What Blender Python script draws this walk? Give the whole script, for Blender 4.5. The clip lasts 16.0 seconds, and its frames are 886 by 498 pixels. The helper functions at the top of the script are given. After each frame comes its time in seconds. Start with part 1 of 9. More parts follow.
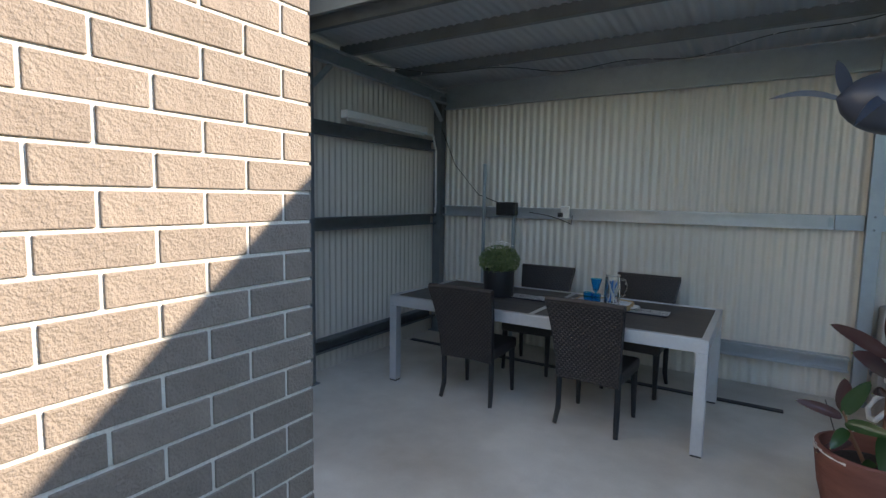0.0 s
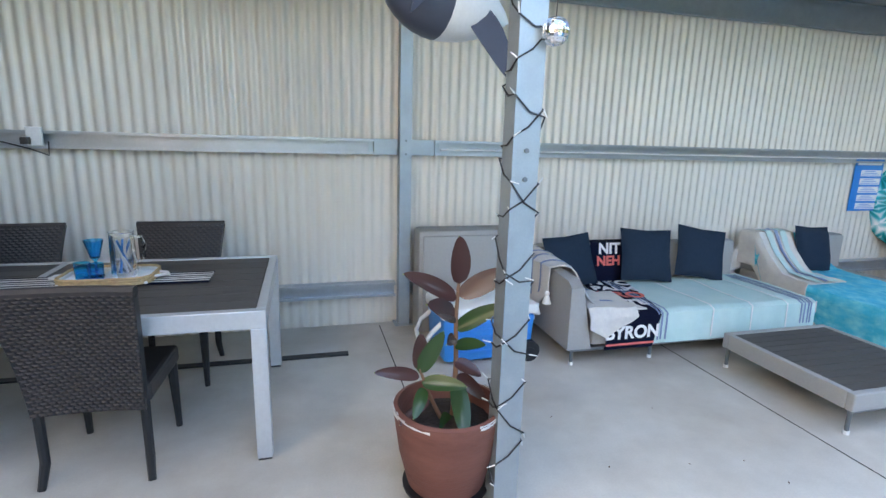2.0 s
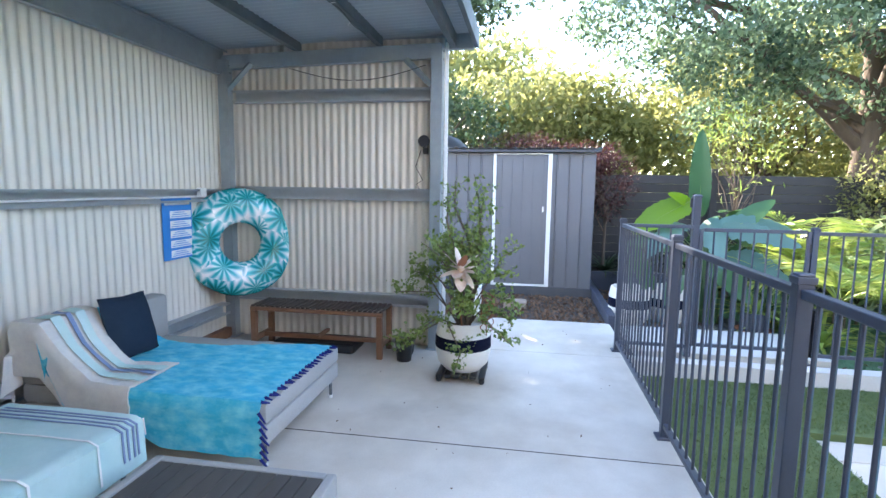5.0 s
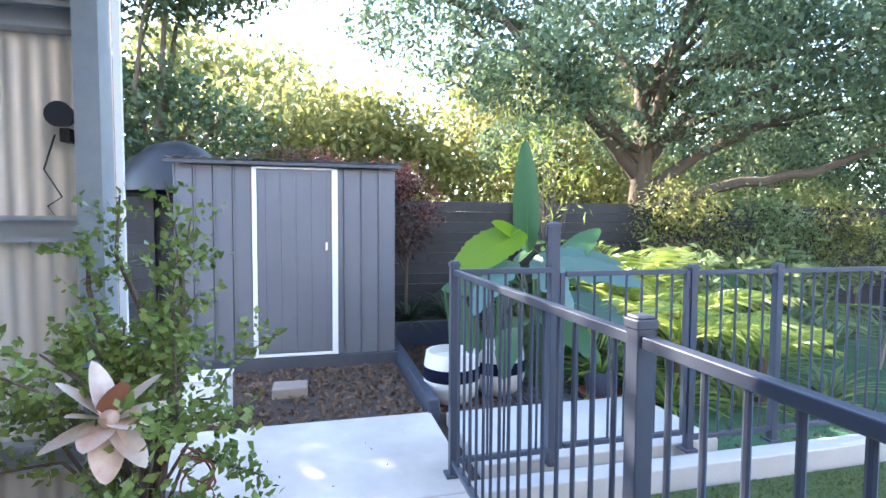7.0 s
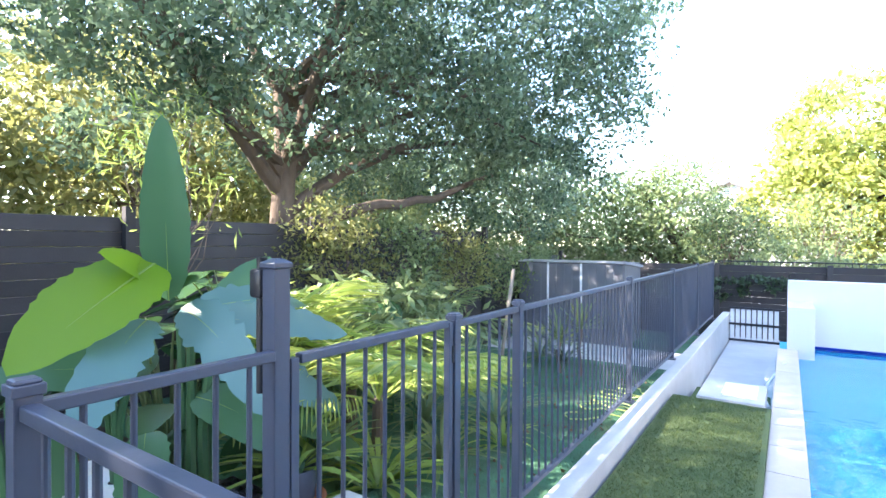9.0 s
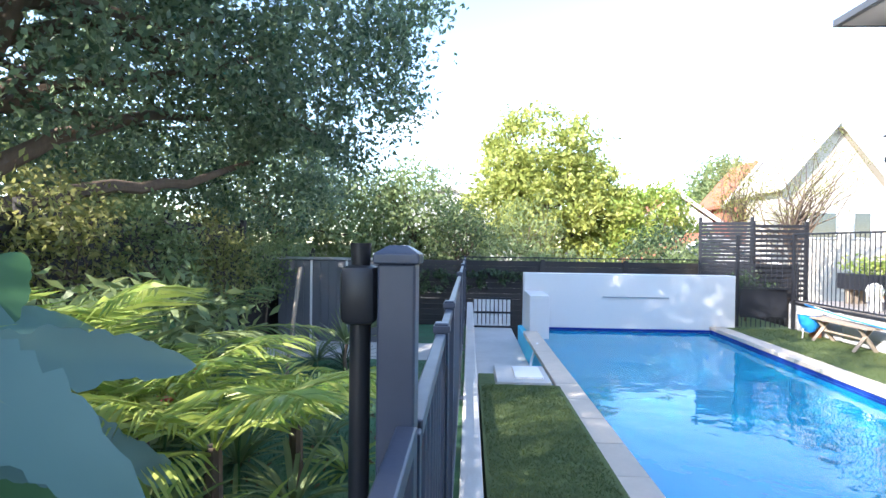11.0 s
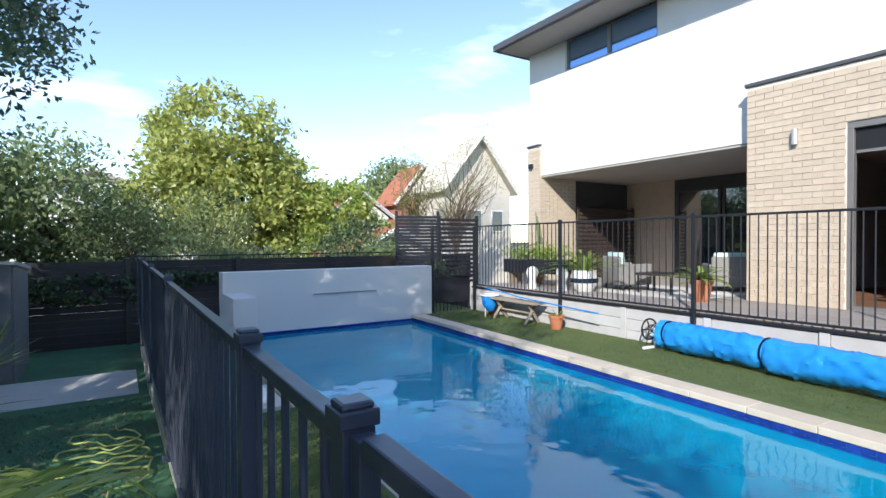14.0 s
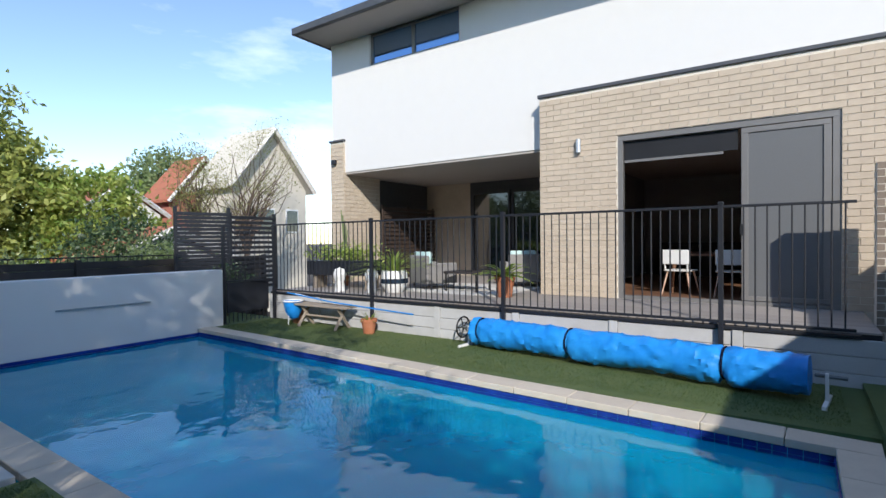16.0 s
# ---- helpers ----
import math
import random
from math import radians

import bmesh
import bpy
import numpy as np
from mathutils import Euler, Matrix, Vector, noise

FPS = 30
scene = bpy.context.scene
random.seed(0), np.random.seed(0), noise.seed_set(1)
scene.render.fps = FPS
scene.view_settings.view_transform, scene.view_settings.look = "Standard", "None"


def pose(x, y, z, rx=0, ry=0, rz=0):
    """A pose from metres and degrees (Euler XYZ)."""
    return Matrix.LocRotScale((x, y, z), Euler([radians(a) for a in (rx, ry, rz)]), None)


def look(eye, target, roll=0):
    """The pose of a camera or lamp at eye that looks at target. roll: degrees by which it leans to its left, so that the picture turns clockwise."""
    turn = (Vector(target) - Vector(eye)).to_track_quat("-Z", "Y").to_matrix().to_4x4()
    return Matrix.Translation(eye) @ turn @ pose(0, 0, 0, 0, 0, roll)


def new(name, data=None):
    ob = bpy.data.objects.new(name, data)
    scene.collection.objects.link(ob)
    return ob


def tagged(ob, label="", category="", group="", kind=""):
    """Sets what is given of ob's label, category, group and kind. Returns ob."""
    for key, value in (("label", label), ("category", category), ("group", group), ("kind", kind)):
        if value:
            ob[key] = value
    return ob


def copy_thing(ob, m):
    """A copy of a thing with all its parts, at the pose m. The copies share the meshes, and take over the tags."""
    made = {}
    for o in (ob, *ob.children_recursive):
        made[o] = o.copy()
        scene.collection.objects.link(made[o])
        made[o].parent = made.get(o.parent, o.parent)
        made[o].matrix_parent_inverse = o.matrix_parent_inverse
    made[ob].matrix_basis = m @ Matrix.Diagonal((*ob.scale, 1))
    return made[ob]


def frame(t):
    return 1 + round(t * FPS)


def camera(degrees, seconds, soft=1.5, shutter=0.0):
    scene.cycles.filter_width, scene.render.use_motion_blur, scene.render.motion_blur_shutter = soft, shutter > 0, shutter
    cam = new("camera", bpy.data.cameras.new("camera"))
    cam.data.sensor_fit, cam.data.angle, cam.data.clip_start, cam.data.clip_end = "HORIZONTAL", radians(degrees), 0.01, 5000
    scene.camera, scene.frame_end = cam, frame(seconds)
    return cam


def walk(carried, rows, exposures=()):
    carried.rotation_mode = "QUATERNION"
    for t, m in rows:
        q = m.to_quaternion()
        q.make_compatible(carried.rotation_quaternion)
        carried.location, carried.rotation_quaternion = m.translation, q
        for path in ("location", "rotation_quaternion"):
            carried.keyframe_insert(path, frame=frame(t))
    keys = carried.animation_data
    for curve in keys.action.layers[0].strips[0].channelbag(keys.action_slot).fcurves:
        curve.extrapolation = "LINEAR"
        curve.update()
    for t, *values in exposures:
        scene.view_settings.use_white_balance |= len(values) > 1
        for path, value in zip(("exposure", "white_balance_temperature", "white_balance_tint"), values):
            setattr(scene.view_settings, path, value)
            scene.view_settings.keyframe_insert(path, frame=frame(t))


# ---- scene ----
cam = camera(81.7, 16.0)
# seconds, eye, target, roll
PATH = [
    (0, (-0.791, -0.552, 1.576), (-1.852, 1.131, 1.377), 0.9),
    (0.5, (-0.878, -0.237, 1.532), (-1.725, 1.554, 1.261), 1.0),
    (1, (-0.901, 0.079, 1.484), (-1.482, 1.96, 1.132), 1.0),
    (1.5, (-0.901, 0.335, 1.467), (-1.037, 2.287, 1.054), 1.1),
    (2, (-0.852, 0.563, 1.522), (-0.338, 2.447, 1.092), 1.6),
    (2.5, (-0.726, 0.807, 1.542), (0.343, 2.446, 1.127), 1.5),
    (3, (-0.596, 1.046, 1.514), (0.841, 2.378, 1.116), 1.4),
    (3.5, (-0.406, 1.287, 1.509), (1.267, 2.319, 1.139), 1.3),
    (4, (-0.103, 1.505, 1.542), (1.726, 2.245, 1.218), 1.1),
    (4.2, (0.027, 1.578, 1.548), (1.903, 2.201, 1.242), 1.1),
    (6.3, (2.151, 1.544, 1.494), (4.143, 1.445, 1.343), 0.4),
    (6.5, (2.348, 1.529, 1.501), (4.332, 1.313, 1.36), 0.4),
    (7, (2.865, 1.473, 1.5), (4.803, 0.99, 1.394), 0.3),
    (7.5, (3.301, 1.397, 1.525), (5.129, 0.589, 1.445), -0.1),
    (8, (3.692, 1.308, 1.52), (5.337, 0.172, 1.474), -0.3),
    (8.5, (4.079, 1.21, 1.539), (5.485, -0.213, 1.52), -0.6),
    (9, (4.434, 1.08, 1.556), (5.551, -0.579, 1.531), 0.3),
    (9.5, (4.834, 0.961, 1.53), (5.611, -0.882, 1.514), 0.5),
    (9.7, (4.935, 0.948, 1.514), (5.592, -0.941, 1.503), 0.8),
    (11.8, (5.936, 0.657, 1.508), (5.736, -1.333, 1.48), 0.2),
    (12, (5.972, 0.571, 1.514), (5.685, -1.408, 1.479), 0.2),
    (12.5, (6.061, 0.324, 1.546), (5.586, -1.618, 1.509), 0.1),
    (13, (6.083, 0.121, 1.513), (5.429, -1.768, 1.477), 0.0),
    (13.5, (6.065, -0.051, 1.471), (5.232, -1.869, 1.435), -0.2),
    (14, (6.001, -0.27, 1.448), (4.935, -1.962, 1.416), -0.3),
    (14.5, (5.93, -0.44, 1.448), (4.652, -1.978, 1.417), -0.5),
    (15, (5.862, -0.64, 1.428), (4.432, -2.039, 1.399), -0.5),
    (15.5, (5.798, -0.798, 1.444), (4.25, -2.065, 1.411), -0.6),
    (16, (5.794, -0.978, 1.41), (4.152, -2.119, 1.378), -0.6),
]
# seconds, stops, kelvin, tint
EXPOSURES = [(0, 2.15, 7000, 12), (0.25, 2.45, 7000, 12), (0.5, 2.8, 7050, 13), (1.0, 3.62, 7050, 13), (1.5, 3.65, 7050, 13), (2.0, 3.38, 7050, 13), (2.5, 3.58, 7050, 13), (3.5, 3.58, 7050, 14), (4.2, 3.42, 6900, 14), (6.5, 3.4, 6600, 17), (8.5, 3.4, 6550, 18),
             (9.5, 3.1, 6500, 17), (12.0, 1.8, 6300, 13), (13.0, 1.38, 6250, 12), (14.5, 0.95, 6200, 11), (16.0, 0.65, 6200, 11)]
walk(cam, [(t, look(eye, target, roll)) for t, eye, target, roll in PATH], EXPOSURES)

# ---- world and sun ----
SUN_DIR = Vector((0.68, 0.57, 0.50)).normalized()      # towards the sun
sun_elev = math.asin(SUN_DIR.z)
world = bpy.data.worlds.new("world")
scene.world = world
world.use_nodes = True
wn, wl = world.node_tree.nodes, world.node_tree.links
wn.clear()
w_out = wn.new("ShaderNodeOutputWorld")
w_bg = wn.new("ShaderNodeBackground")
w_sky = wn.new("ShaderNodeTexSky")
w_sky.sky_type = "NISHITA"
w_sky.sun_disc = False
w_sky.sun_elevation = sun_elev
w_sky.sun_rotation = math.atan2(SUN_DIR.x, SUN_DIR.y)
w_sky.air_density, w_sky.dust_density, w_sky.ozone_density = 0.9, 0.1, 1.2
w_co = wn.new("ShaderNodeTexCoord")
w_map = wn.new("ShaderNodeMapping")
w_map.inputs["Scale"].default_value = (1.0, 1.0, 3.4)
w_noise = wn.new("ShaderNodeTexNoise")
w_noise.inputs["Scale"].default_value = 2.1
w_noise.inputs["Detail"].default_value = 8.0
w_noise.inputs["Roughness"].default_value = 0.55
w_ramp = wn.new("ShaderNodeValToRGB")
w_ramp.color_ramp.elements[0].position, w_ramp.color_ramp.elements[1].position = 0.57, 0.90
w_mix = wn.new("ShaderNodeMix")
w_mix.data_type = "RGBA"
w_mix.inputs["B"].default_value = (8.0, 8.3, 8.8, 1)
wl.new(w_co.outputs["Generated"], w_map.inputs["Vector"])
wl.new(w_map.outputs["Vector"], w_noise.inputs["Vector"])
wl.new(w_noise.outputs["Fac"], w_ramp.inputs["Fac"])
wl.new(w_ramp.outputs["Color"], w_mix.inputs["Factor"])
wl.new(w_sky.outputs["Color"], w_mix.inputs["A"])
wl.new(w_mix.outputs["Result"], w_bg.inputs["Color"])
wl.new(w_bg.outputs["Background"], w_out.inputs["Surface"])
w_bg.inputs["Strength"].default_value = 0.15
sun = new("sun", bpy.data.lights.new("sun", "SUN"))
sun.data.energy, sun.data.angle, sun.data.color = 3.1, radians(0.55), (1.0, 0.93, 0.82)
sun.matrix_world = look((0, 0, 0), tuple(-SUN_DIR))


# ---- materials ----
def mat(name, base, rough=0.6, metal=0.0, var=0.15, scale=8.0, bump=0.0, bump_scale=60.0, second=None, second_amt=0.4,
        second_scale=2.0, per_object=0.0, spec=0.5, trans=0.0, sheen=0.0, stretch=(1, 1, 1), fine=0.08):
    """Procedural surface: fine grain, broad stains of a second colour, bump, and a tint that differs from piece to piece."""
    m = bpy.data.materials.new(name)
    m.use_nodes = True
    n, l = m.node_tree.nodes, m.node_tree.links
    p = n["Principled BSDF"]
    p.inputs["Roughness"].default_value = rough
    p.inputs["Metallic"].default_value = metal
    p.inputs["Specular IOR Level"].default_value = spec
    co = n.new("ShaderNodeTexCoord")
    mp = n.new("ShaderNodeMapping")
    mp.inputs["Scale"].default_value = stretch
    l.new(co.outputs["Object"], mp.inputs["Vector"])
    a = n.new("ShaderNodeTexNoise")
    a.inputs["Scale"].default_value, a.inputs["Detail"].default_value = scale, 6
    l.new(mp.outputs["Vector"], a.inputs["Vector"])
    b = n.new("ShaderNodeTexNoise")
    b.inputs["Scale"].default_value, b.inputs["Detail"].default_value = second_scale, 5
    b.inputs["Roughness"].default_value = 0.6
    l.new(mp.outputs["Vector"], b.inputs["Vector"])
    g = n.new("ShaderNodeTexNoise")
    g.inputs["Scale"].default_value, g.inputs["Detail"].default_value = bump_scale, 3
    l.new(mp.outputs["Vector"], g.inputs["Vector"])
    hsv = n.new("ShaderNodeHueSaturation")
    hsv.inputs["Color"].default_value = (*base, 1)
    total = n.new("ShaderNodeMath")
    total.operation = "MULTIPLY_ADD"
    l.new(a.outputs["Fac"], total.inputs[0])
    total.inputs[1].default_value, total.inputs[2].default_value = var * 2, 1.0 - var - fine
    more = n.new("ShaderNodeMath")
    more.operation = "MULTIPLY_ADD"
    l.new(g.outputs["Fac"], more.inputs[0])
    more.inputs[1].default_value = fine * 2
    l.new(total.outputs[0], more.inputs[2])
    last = more
    if per_object:
        oi = n.new("ShaderNodeObjectInfo")
        po = n.new("ShaderNodeMath")
        po.operation = "MULTIPLY_ADD"
        l.new(oi.outputs["Random"], po.inputs[0])
        po.inputs[1].default_value = per_object * 2
        sh = n.new("ShaderNodeMath")
        sh.operation = "SUBTRACT"
        l.new(more.outputs[0], sh.inputs[0])
        sh.inputs[1].default_value = per_object
        l.new(sh.outputs[0], po.inputs[2])
        last = po
    l.new(last.outputs[0], hsv.inputs["Value"])
    colour = hsv.outputs["Color"]
    if second:
        r = n.new("ShaderNodeMapRange")
        r.inputs["From Min"].default_value, r.inputs["From Max"].default_value = 0.42, 0.68
        r.inputs["To Max"].default_value = second_amt
        l.new(b.outputs["Fac"], r.inputs["Value"])
        mx = n.new("ShaderNodeMix")
        mx.data_type = "RGBA"
        l.new(r.outputs["Result"], mx.inputs["Factor"])
        l.new(colour, mx.inputs["A"])
        mx.inputs["B"].default_value = (*second, 1)
        colour = mx.outputs["Result"]
    l.new(colour, p.inputs["Base Color"])
    rr = n.new("ShaderNodeMath")
    rr.operation = "MULTIPLY_ADD"
    l.new(b.outputs["Fac"], rr.inputs[0])
    rr.inputs[1].default_value, rr.inputs[2].default_value = 0.2, rough - 0.1
    l.new(rr.outputs[0], p.inputs["Roughness"])
    if bump:
        bp = n.new("ShaderNodeBump")
        bp.inputs["Strength"].default_value = bump
        bp.inputs["Distance"].default_value = 0.01
        l.new(g.outputs["Fac"], bp.inputs["Height"])
        l.new(bp.outputs["Normal"], p.inputs["Normal"])
    if trans:
        out = n["Material Output"]
        tr = n.new("ShaderNodeBsdfTranslucent")
        l.new(colour, tr.inputs["Color"])
        ms = n.new("ShaderNodeMixShader")
        ms.inputs["Fac"].default_value = trans
        l.new(p.outputs["BSDF"], ms.inputs[1])
        l.new(tr.outputs["BSDF"], ms.inputs[2])
        l.new(ms.outputs["Shader"], out.inputs["Surface"])
    return m


def leaf_mat(name, a, b, trans=0.35, rough=0.4, spread=0.35):
    """Leaves: a colour between a and b for each leaf, light through the blade."""
    m = bpy.data.materials.new(name)
    m.use_nodes = True
    n, l = m.node_tree.nodes, m.node_tree.links
    p = n["Principled BSDF"]
    geo = n.new("ShaderNodeNewGeometry")
    co = n.new("ShaderNodeTexCoord")
    no = n.new("ShaderNodeTexNoise")
    no.inputs["Scale"].default_value = 0.9
    no.inputs["Detail"].default_value = 3
    l.new(co.outputs["Object"], no.inputs["Vector"])
    ad = n.new("ShaderNodeMath")
    ad.operation = "MULTIPLY_ADD"
    l.new(geo.outputs["Random Per Island"], ad.inputs[0])
    ad.inputs[1].default_value = 0.65
    sc = n.new("ShaderNodeMath")
    sc.operation = "MULTIPLY_ADD"
    l.new(no.outputs["Fac"], sc.inputs[0])
    sc.inputs[1].default_value, sc.inputs[2].default_value = 1.2, -0.45
    l.new(sc.outputs[0], ad.inputs[2])
    mx = n.new("ShaderNodeMix")
    mx.data_type = "RGBA"
    mx.clamp_factor = True
    l.new(ad.outputs[0], mx.inputs["Factor"])
    mx.inputs["A"].default_value = (*a, 1)
    mx.inputs["B"].default_value = (*b, 1)
    l.new(mx.outputs["Result"], p.inputs["Base Color"])
    p.inputs["Roughness"].default_value = rough
    tr = n.new("ShaderNodeBsdfTranslucent")
    l.new(mx.outputs["Result"], tr.inputs["Color"])
    ms = n.new("ShaderNodeMixShader")
    ms.inputs["Fac"].default_value = trans
    l.new(p.outputs["BSDF"], ms.inputs[1])
    l.new(tr.outputs["BSDF"], ms.inputs[2])
    l.new(ms.outputs["Shader"], n["Material Output"].inputs["Surface"])
    return m


def glass_mat(name, tint=(0.9, 0.95, 0.95), rough=0.0):
    m = bpy.data.materials.new(name)
    m.use_nodes = True
    p = m.node_tree.nodes["Principled BSDF"]
    p.inputs["Base Color"].default_value = (*tint, 1)
    p.inputs["Transmission Weight"].default_value = 1.0
    p.inputs["Roughness"].default_value = rough
    p.inputs["IOR"].default_value = 1.45
    return m


M_concrete = mat("concrete", (0.60, 0.555, 0.485), 0.75, var=0.2, scale=3.0, bump=0.12, bump_scale=90, second=(0.38, 0.32, 0.25), second_amt=0.7, second_scale=0.9)
M_pad = mat("pale_concrete", (0.55, 0.54, 0.51), 0.8, var=0.1, scale=5, bump=0.15, second=(0.42, 0.41, 0.38), second_amt=0.4, second_scale=1.5)
M_corr = mat("corrugated_steel", (0.70, 0.655, 0.58), 0.42, 0.15, var=0.05, scale=2.5, second=(0.60, 0.575, 0.53), second_amt=0.35, second_scale=1.2, fine=0.03)
M_roof = mat("roof_steel", (0.44, 0.47, 0.50), 0.45, 0.25, var=0.05, scale=2.5, fine=0.03)
M_galv = mat("galvanised_steel", (0.34, 0.39, 0.42), 0.42, 0.45, var=0.08, scale=18, bump=0.03, bump_scale=120, second=(0.27, 0.31, 0.34), second_amt=0.5, second_scale=7)
M_galv_dark = mat("dark_grey_steel", (0.17, 0.19, 0.20), 0.5, 0.5, var=0.08, scale=14, second=(0.12, 0.13, 0.14), second_amt=0.5, second_scale=5)
M_brick = mat("tan_brick", (0.25, 0.198, 0.155), 0.9, var=0.14, scale=22, bump=0.6, bump_scale=130, second=(0.18, 0.135, 0.105), second_amt=0.35, second_scale=9, per_object=0.10, fine=0.2)
M_mortar = mat("mortar", (0.70, 0.65, 0.56), 0.95, var=0.1, scale=30, bump=0.4, bump_scale=150)
M_render = mat("white_render", (0.70, 0.69, 0.67), 0.85, var=0.02, scale=4, bump=0.08, bump_scale=200, fine=0.02)
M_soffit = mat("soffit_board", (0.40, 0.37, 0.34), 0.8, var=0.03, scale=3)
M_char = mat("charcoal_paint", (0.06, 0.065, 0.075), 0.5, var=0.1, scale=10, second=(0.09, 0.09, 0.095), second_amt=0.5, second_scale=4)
M_fence = mat("pool_fence_paint", (0.055, 0.065, 0.092), 0.36, 0.0, var=0.06, scale=14, bump=0.03, second=(0.06, 0.07, 0.095), second_amt=0.4, second_scale=9)
M_fence_dark = mat("dark_fence_paint", (0.016, 0.018, 0.024), 0.45, 0.0, var=0.08, scale=12)
M_shed = mat("shed_steel", (0.15, 0.155, 0.17), 0.5, 0.2, var=0.06, scale=5, second=(0.19, 0.19, 0.20), second_amt=0.4, second_scale=1.5)
M_white = mat("white_paint", (0.80, 0.80, 0.78), 0.5, var=0.03, scale=8)
M_turf = mat("turf_base", (0.075, 0.115, 0.035), 0.9, var=0.3, scale=14, bump=0.6, bump_scale=140, second=(0.13, 0.155, 0.05), second_amt=0.6, second_scale=2.5)
M_lawn = mat("shaded_turf", (0.06, 0.17, 0.085), 0.95, var=0.25, scale=12, bump=0.6, bump_scale=160, second=(0.08, 0.08, 0.05), second_amt=0.55, second_scale=1.8)
M_dirt = mat("garden_soil", (0.06, 0.045, 0.035), 1.0, var=0.35, scale=20, bump=0.9, bump_scale=60, second=(0.12, 0.09, 0.07), second_amt=0.5, second_scale=4)
M_coping = mat("sandstone_coping", (0.58, 0.51, 0.42), 0.85, var=0.1, scale=20, bump=0.2, bump_scale=120, second=(0.48, 0.42, 0.35), second_amt=0.4, second_scale=5, per_object=0.05)
M_pool = mat("pool_interior", (0.05, 0.55, 0.80), 0.6, var=0.06, scale=3, second=(0.08, 0.60, 0.84), second_amt=0.5, second_scale=1.2)
M_deck = mat("deck_board", (0.34, 0.305, 0.28), 0.7, var=0.15, scale=12, bump=0.15, bump_scale=60, per_object=0.10, stretch=(1, 0.15, 1))
M_timber = mat("weathered_timber", (0.30, 0.25, 0.20), 0.8, var=0.2, scale=14, bump=0.25, bump_scale=60)
M_black = mat("black_plastic", (0.015, 0.015, 0.017), 0.45, var=0.1)
M_bark = mat("bark", (0.13, 0.095, 0.07), 0.95, var=0.3, scale=14, bump=0.9, bump_scale=40, stretch=(1, 1, 0.3))
M_frame = mat("window_frame_grey", (0.21, 0.205, 0.20), 0.45, 0.3, var=0.04)
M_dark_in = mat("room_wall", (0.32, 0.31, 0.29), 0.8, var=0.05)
L_tree = leaf_mat("leaves_fig", (0.04, 0.085, 0.05), (0.30, 0.40, 0.23), 0.5, 0.28)
L_gold = leaf_mat("leaves_gold", (0.18, 0.205, 0.06), (0.48, 0.46, 0.18), 0.55, 0.5)
L_mid = leaf_mat("leaves_mid", (0.12, 0.19, 0.07), (0.34, 0.40, 0.18), 0.4, 0.5)
L_sunny = leaf_mat("leaves_sunny", (0.24, 0.29, 0.055), (0.54, 0.56, 0.17), 0.4, 0.5)
L_dark = leaf_mat("leaves_dark", (0.03, 0.065, 0.03), (0.09, 0.14, 0.06), 0.3, 0.4)
L_palm = leaf_mat("leaves_palm", (0.20, 0.33, 0.06), (0.52, 0.56, 0.16), 0.5, 0.35)
L_red = leaf_mat("leaves_copper", (0.05, 0.018, 0.02), (0.14, 0.055, 0.045), 0.3, 0.5)


# ---- building blocks ----
def box(bm, x0, x1, y0, y1, z0, z1, bevel=0.0):
    r = bmesh.ops.create_cube(bm, size=1.0)
    bmesh.ops.scale(bm, vec=(abs(x1 - x0), abs(y1 - y0), abs(z1 - z0)), verts=r["verts"])
    bmesh.ops.translate(bm, vec=((x0 + x1) / 2, (y0 + y1) / 2, (z0 + z1) / 2), verts=r["verts"])
    if bevel:
        es = {e for v in r["verts"] for e in v.link_edges}
        bmesh.ops.bevel(bm, geom=list(es), offset=bevel, segments=2, affect="EDGES", profile=0.5)
    return bm


def rod(bm, p0, p1, r0, r1=None, seg=10, caps=True):
    p0, p1 = Vector(p0), Vector(p1)
    d = p1 - p0
    q = d.to_track_quat("Z", "Y").to_matrix().to_4x4()
    bmesh.ops.create_cone(bm, cap_ends=caps, segments=seg, radius1=r0, radius2=r0 if r1 is None else r1, depth=d.length,
                          matrix=Matrix.Translation((p0 + p1) / 2) @ q)
    return bm


def lathe(bm, profile, seg=28, centre=(0, 0, 0)):
    """Turns (radius, height) pairs about the upright axis."""
    rings = []
    for r, z in profile:
        rings.append([bm.verts.new((centre[0] + r * math.cos(2 * math.pi * i / seg), centre[1] + r * math.sin(2 * math.pi * i / seg), centre[2] + z)) for i in range(seg)])
    for a, b in zip(rings, rings[1:]):
        for i in range(seg):
            bm.faces.new((a[i], a[(i + 1) % seg], b[(i + 1) % seg], b[i]))
    return bm


def tube(bm, pts, r, seg=6, r_end=None):
    """A round tube through points."""
    pts = [Vector(p) for p in pts]
    rings = []
    for i, p in enumerate(pts):
        d = (pts[min(i + 1, len(pts) - 1)] - pts[max(i - 1, 0)]).normalized()
        side = d.cross(Vector((0.13, 0.21, 0.97)))
        if side.length < 1e-4:
            side = d.cross(Vector((1, 0, 0)))
        side.normalize()
        up = side.cross(d)
        k = r if r_end is None else r + (r_end - r) * i / max(1, len(pts) - 1)
        rings.append([bm.verts.new(p + k * (math.cos(2 * math.pi * j / seg) * side + math.sin(2 * math.pi * j / seg) * up)) for j in range(seg)])
    for a, b in zip(rings, rings[1:]):
        for j in range(seg):
            bm.faces.new((a[j], a[(j + 1) % seg], b[(j + 1) % seg], b[j]))
    bm.faces.new(rings[0][::-1])
    bm.faces.new(rings[-1])
    return bm


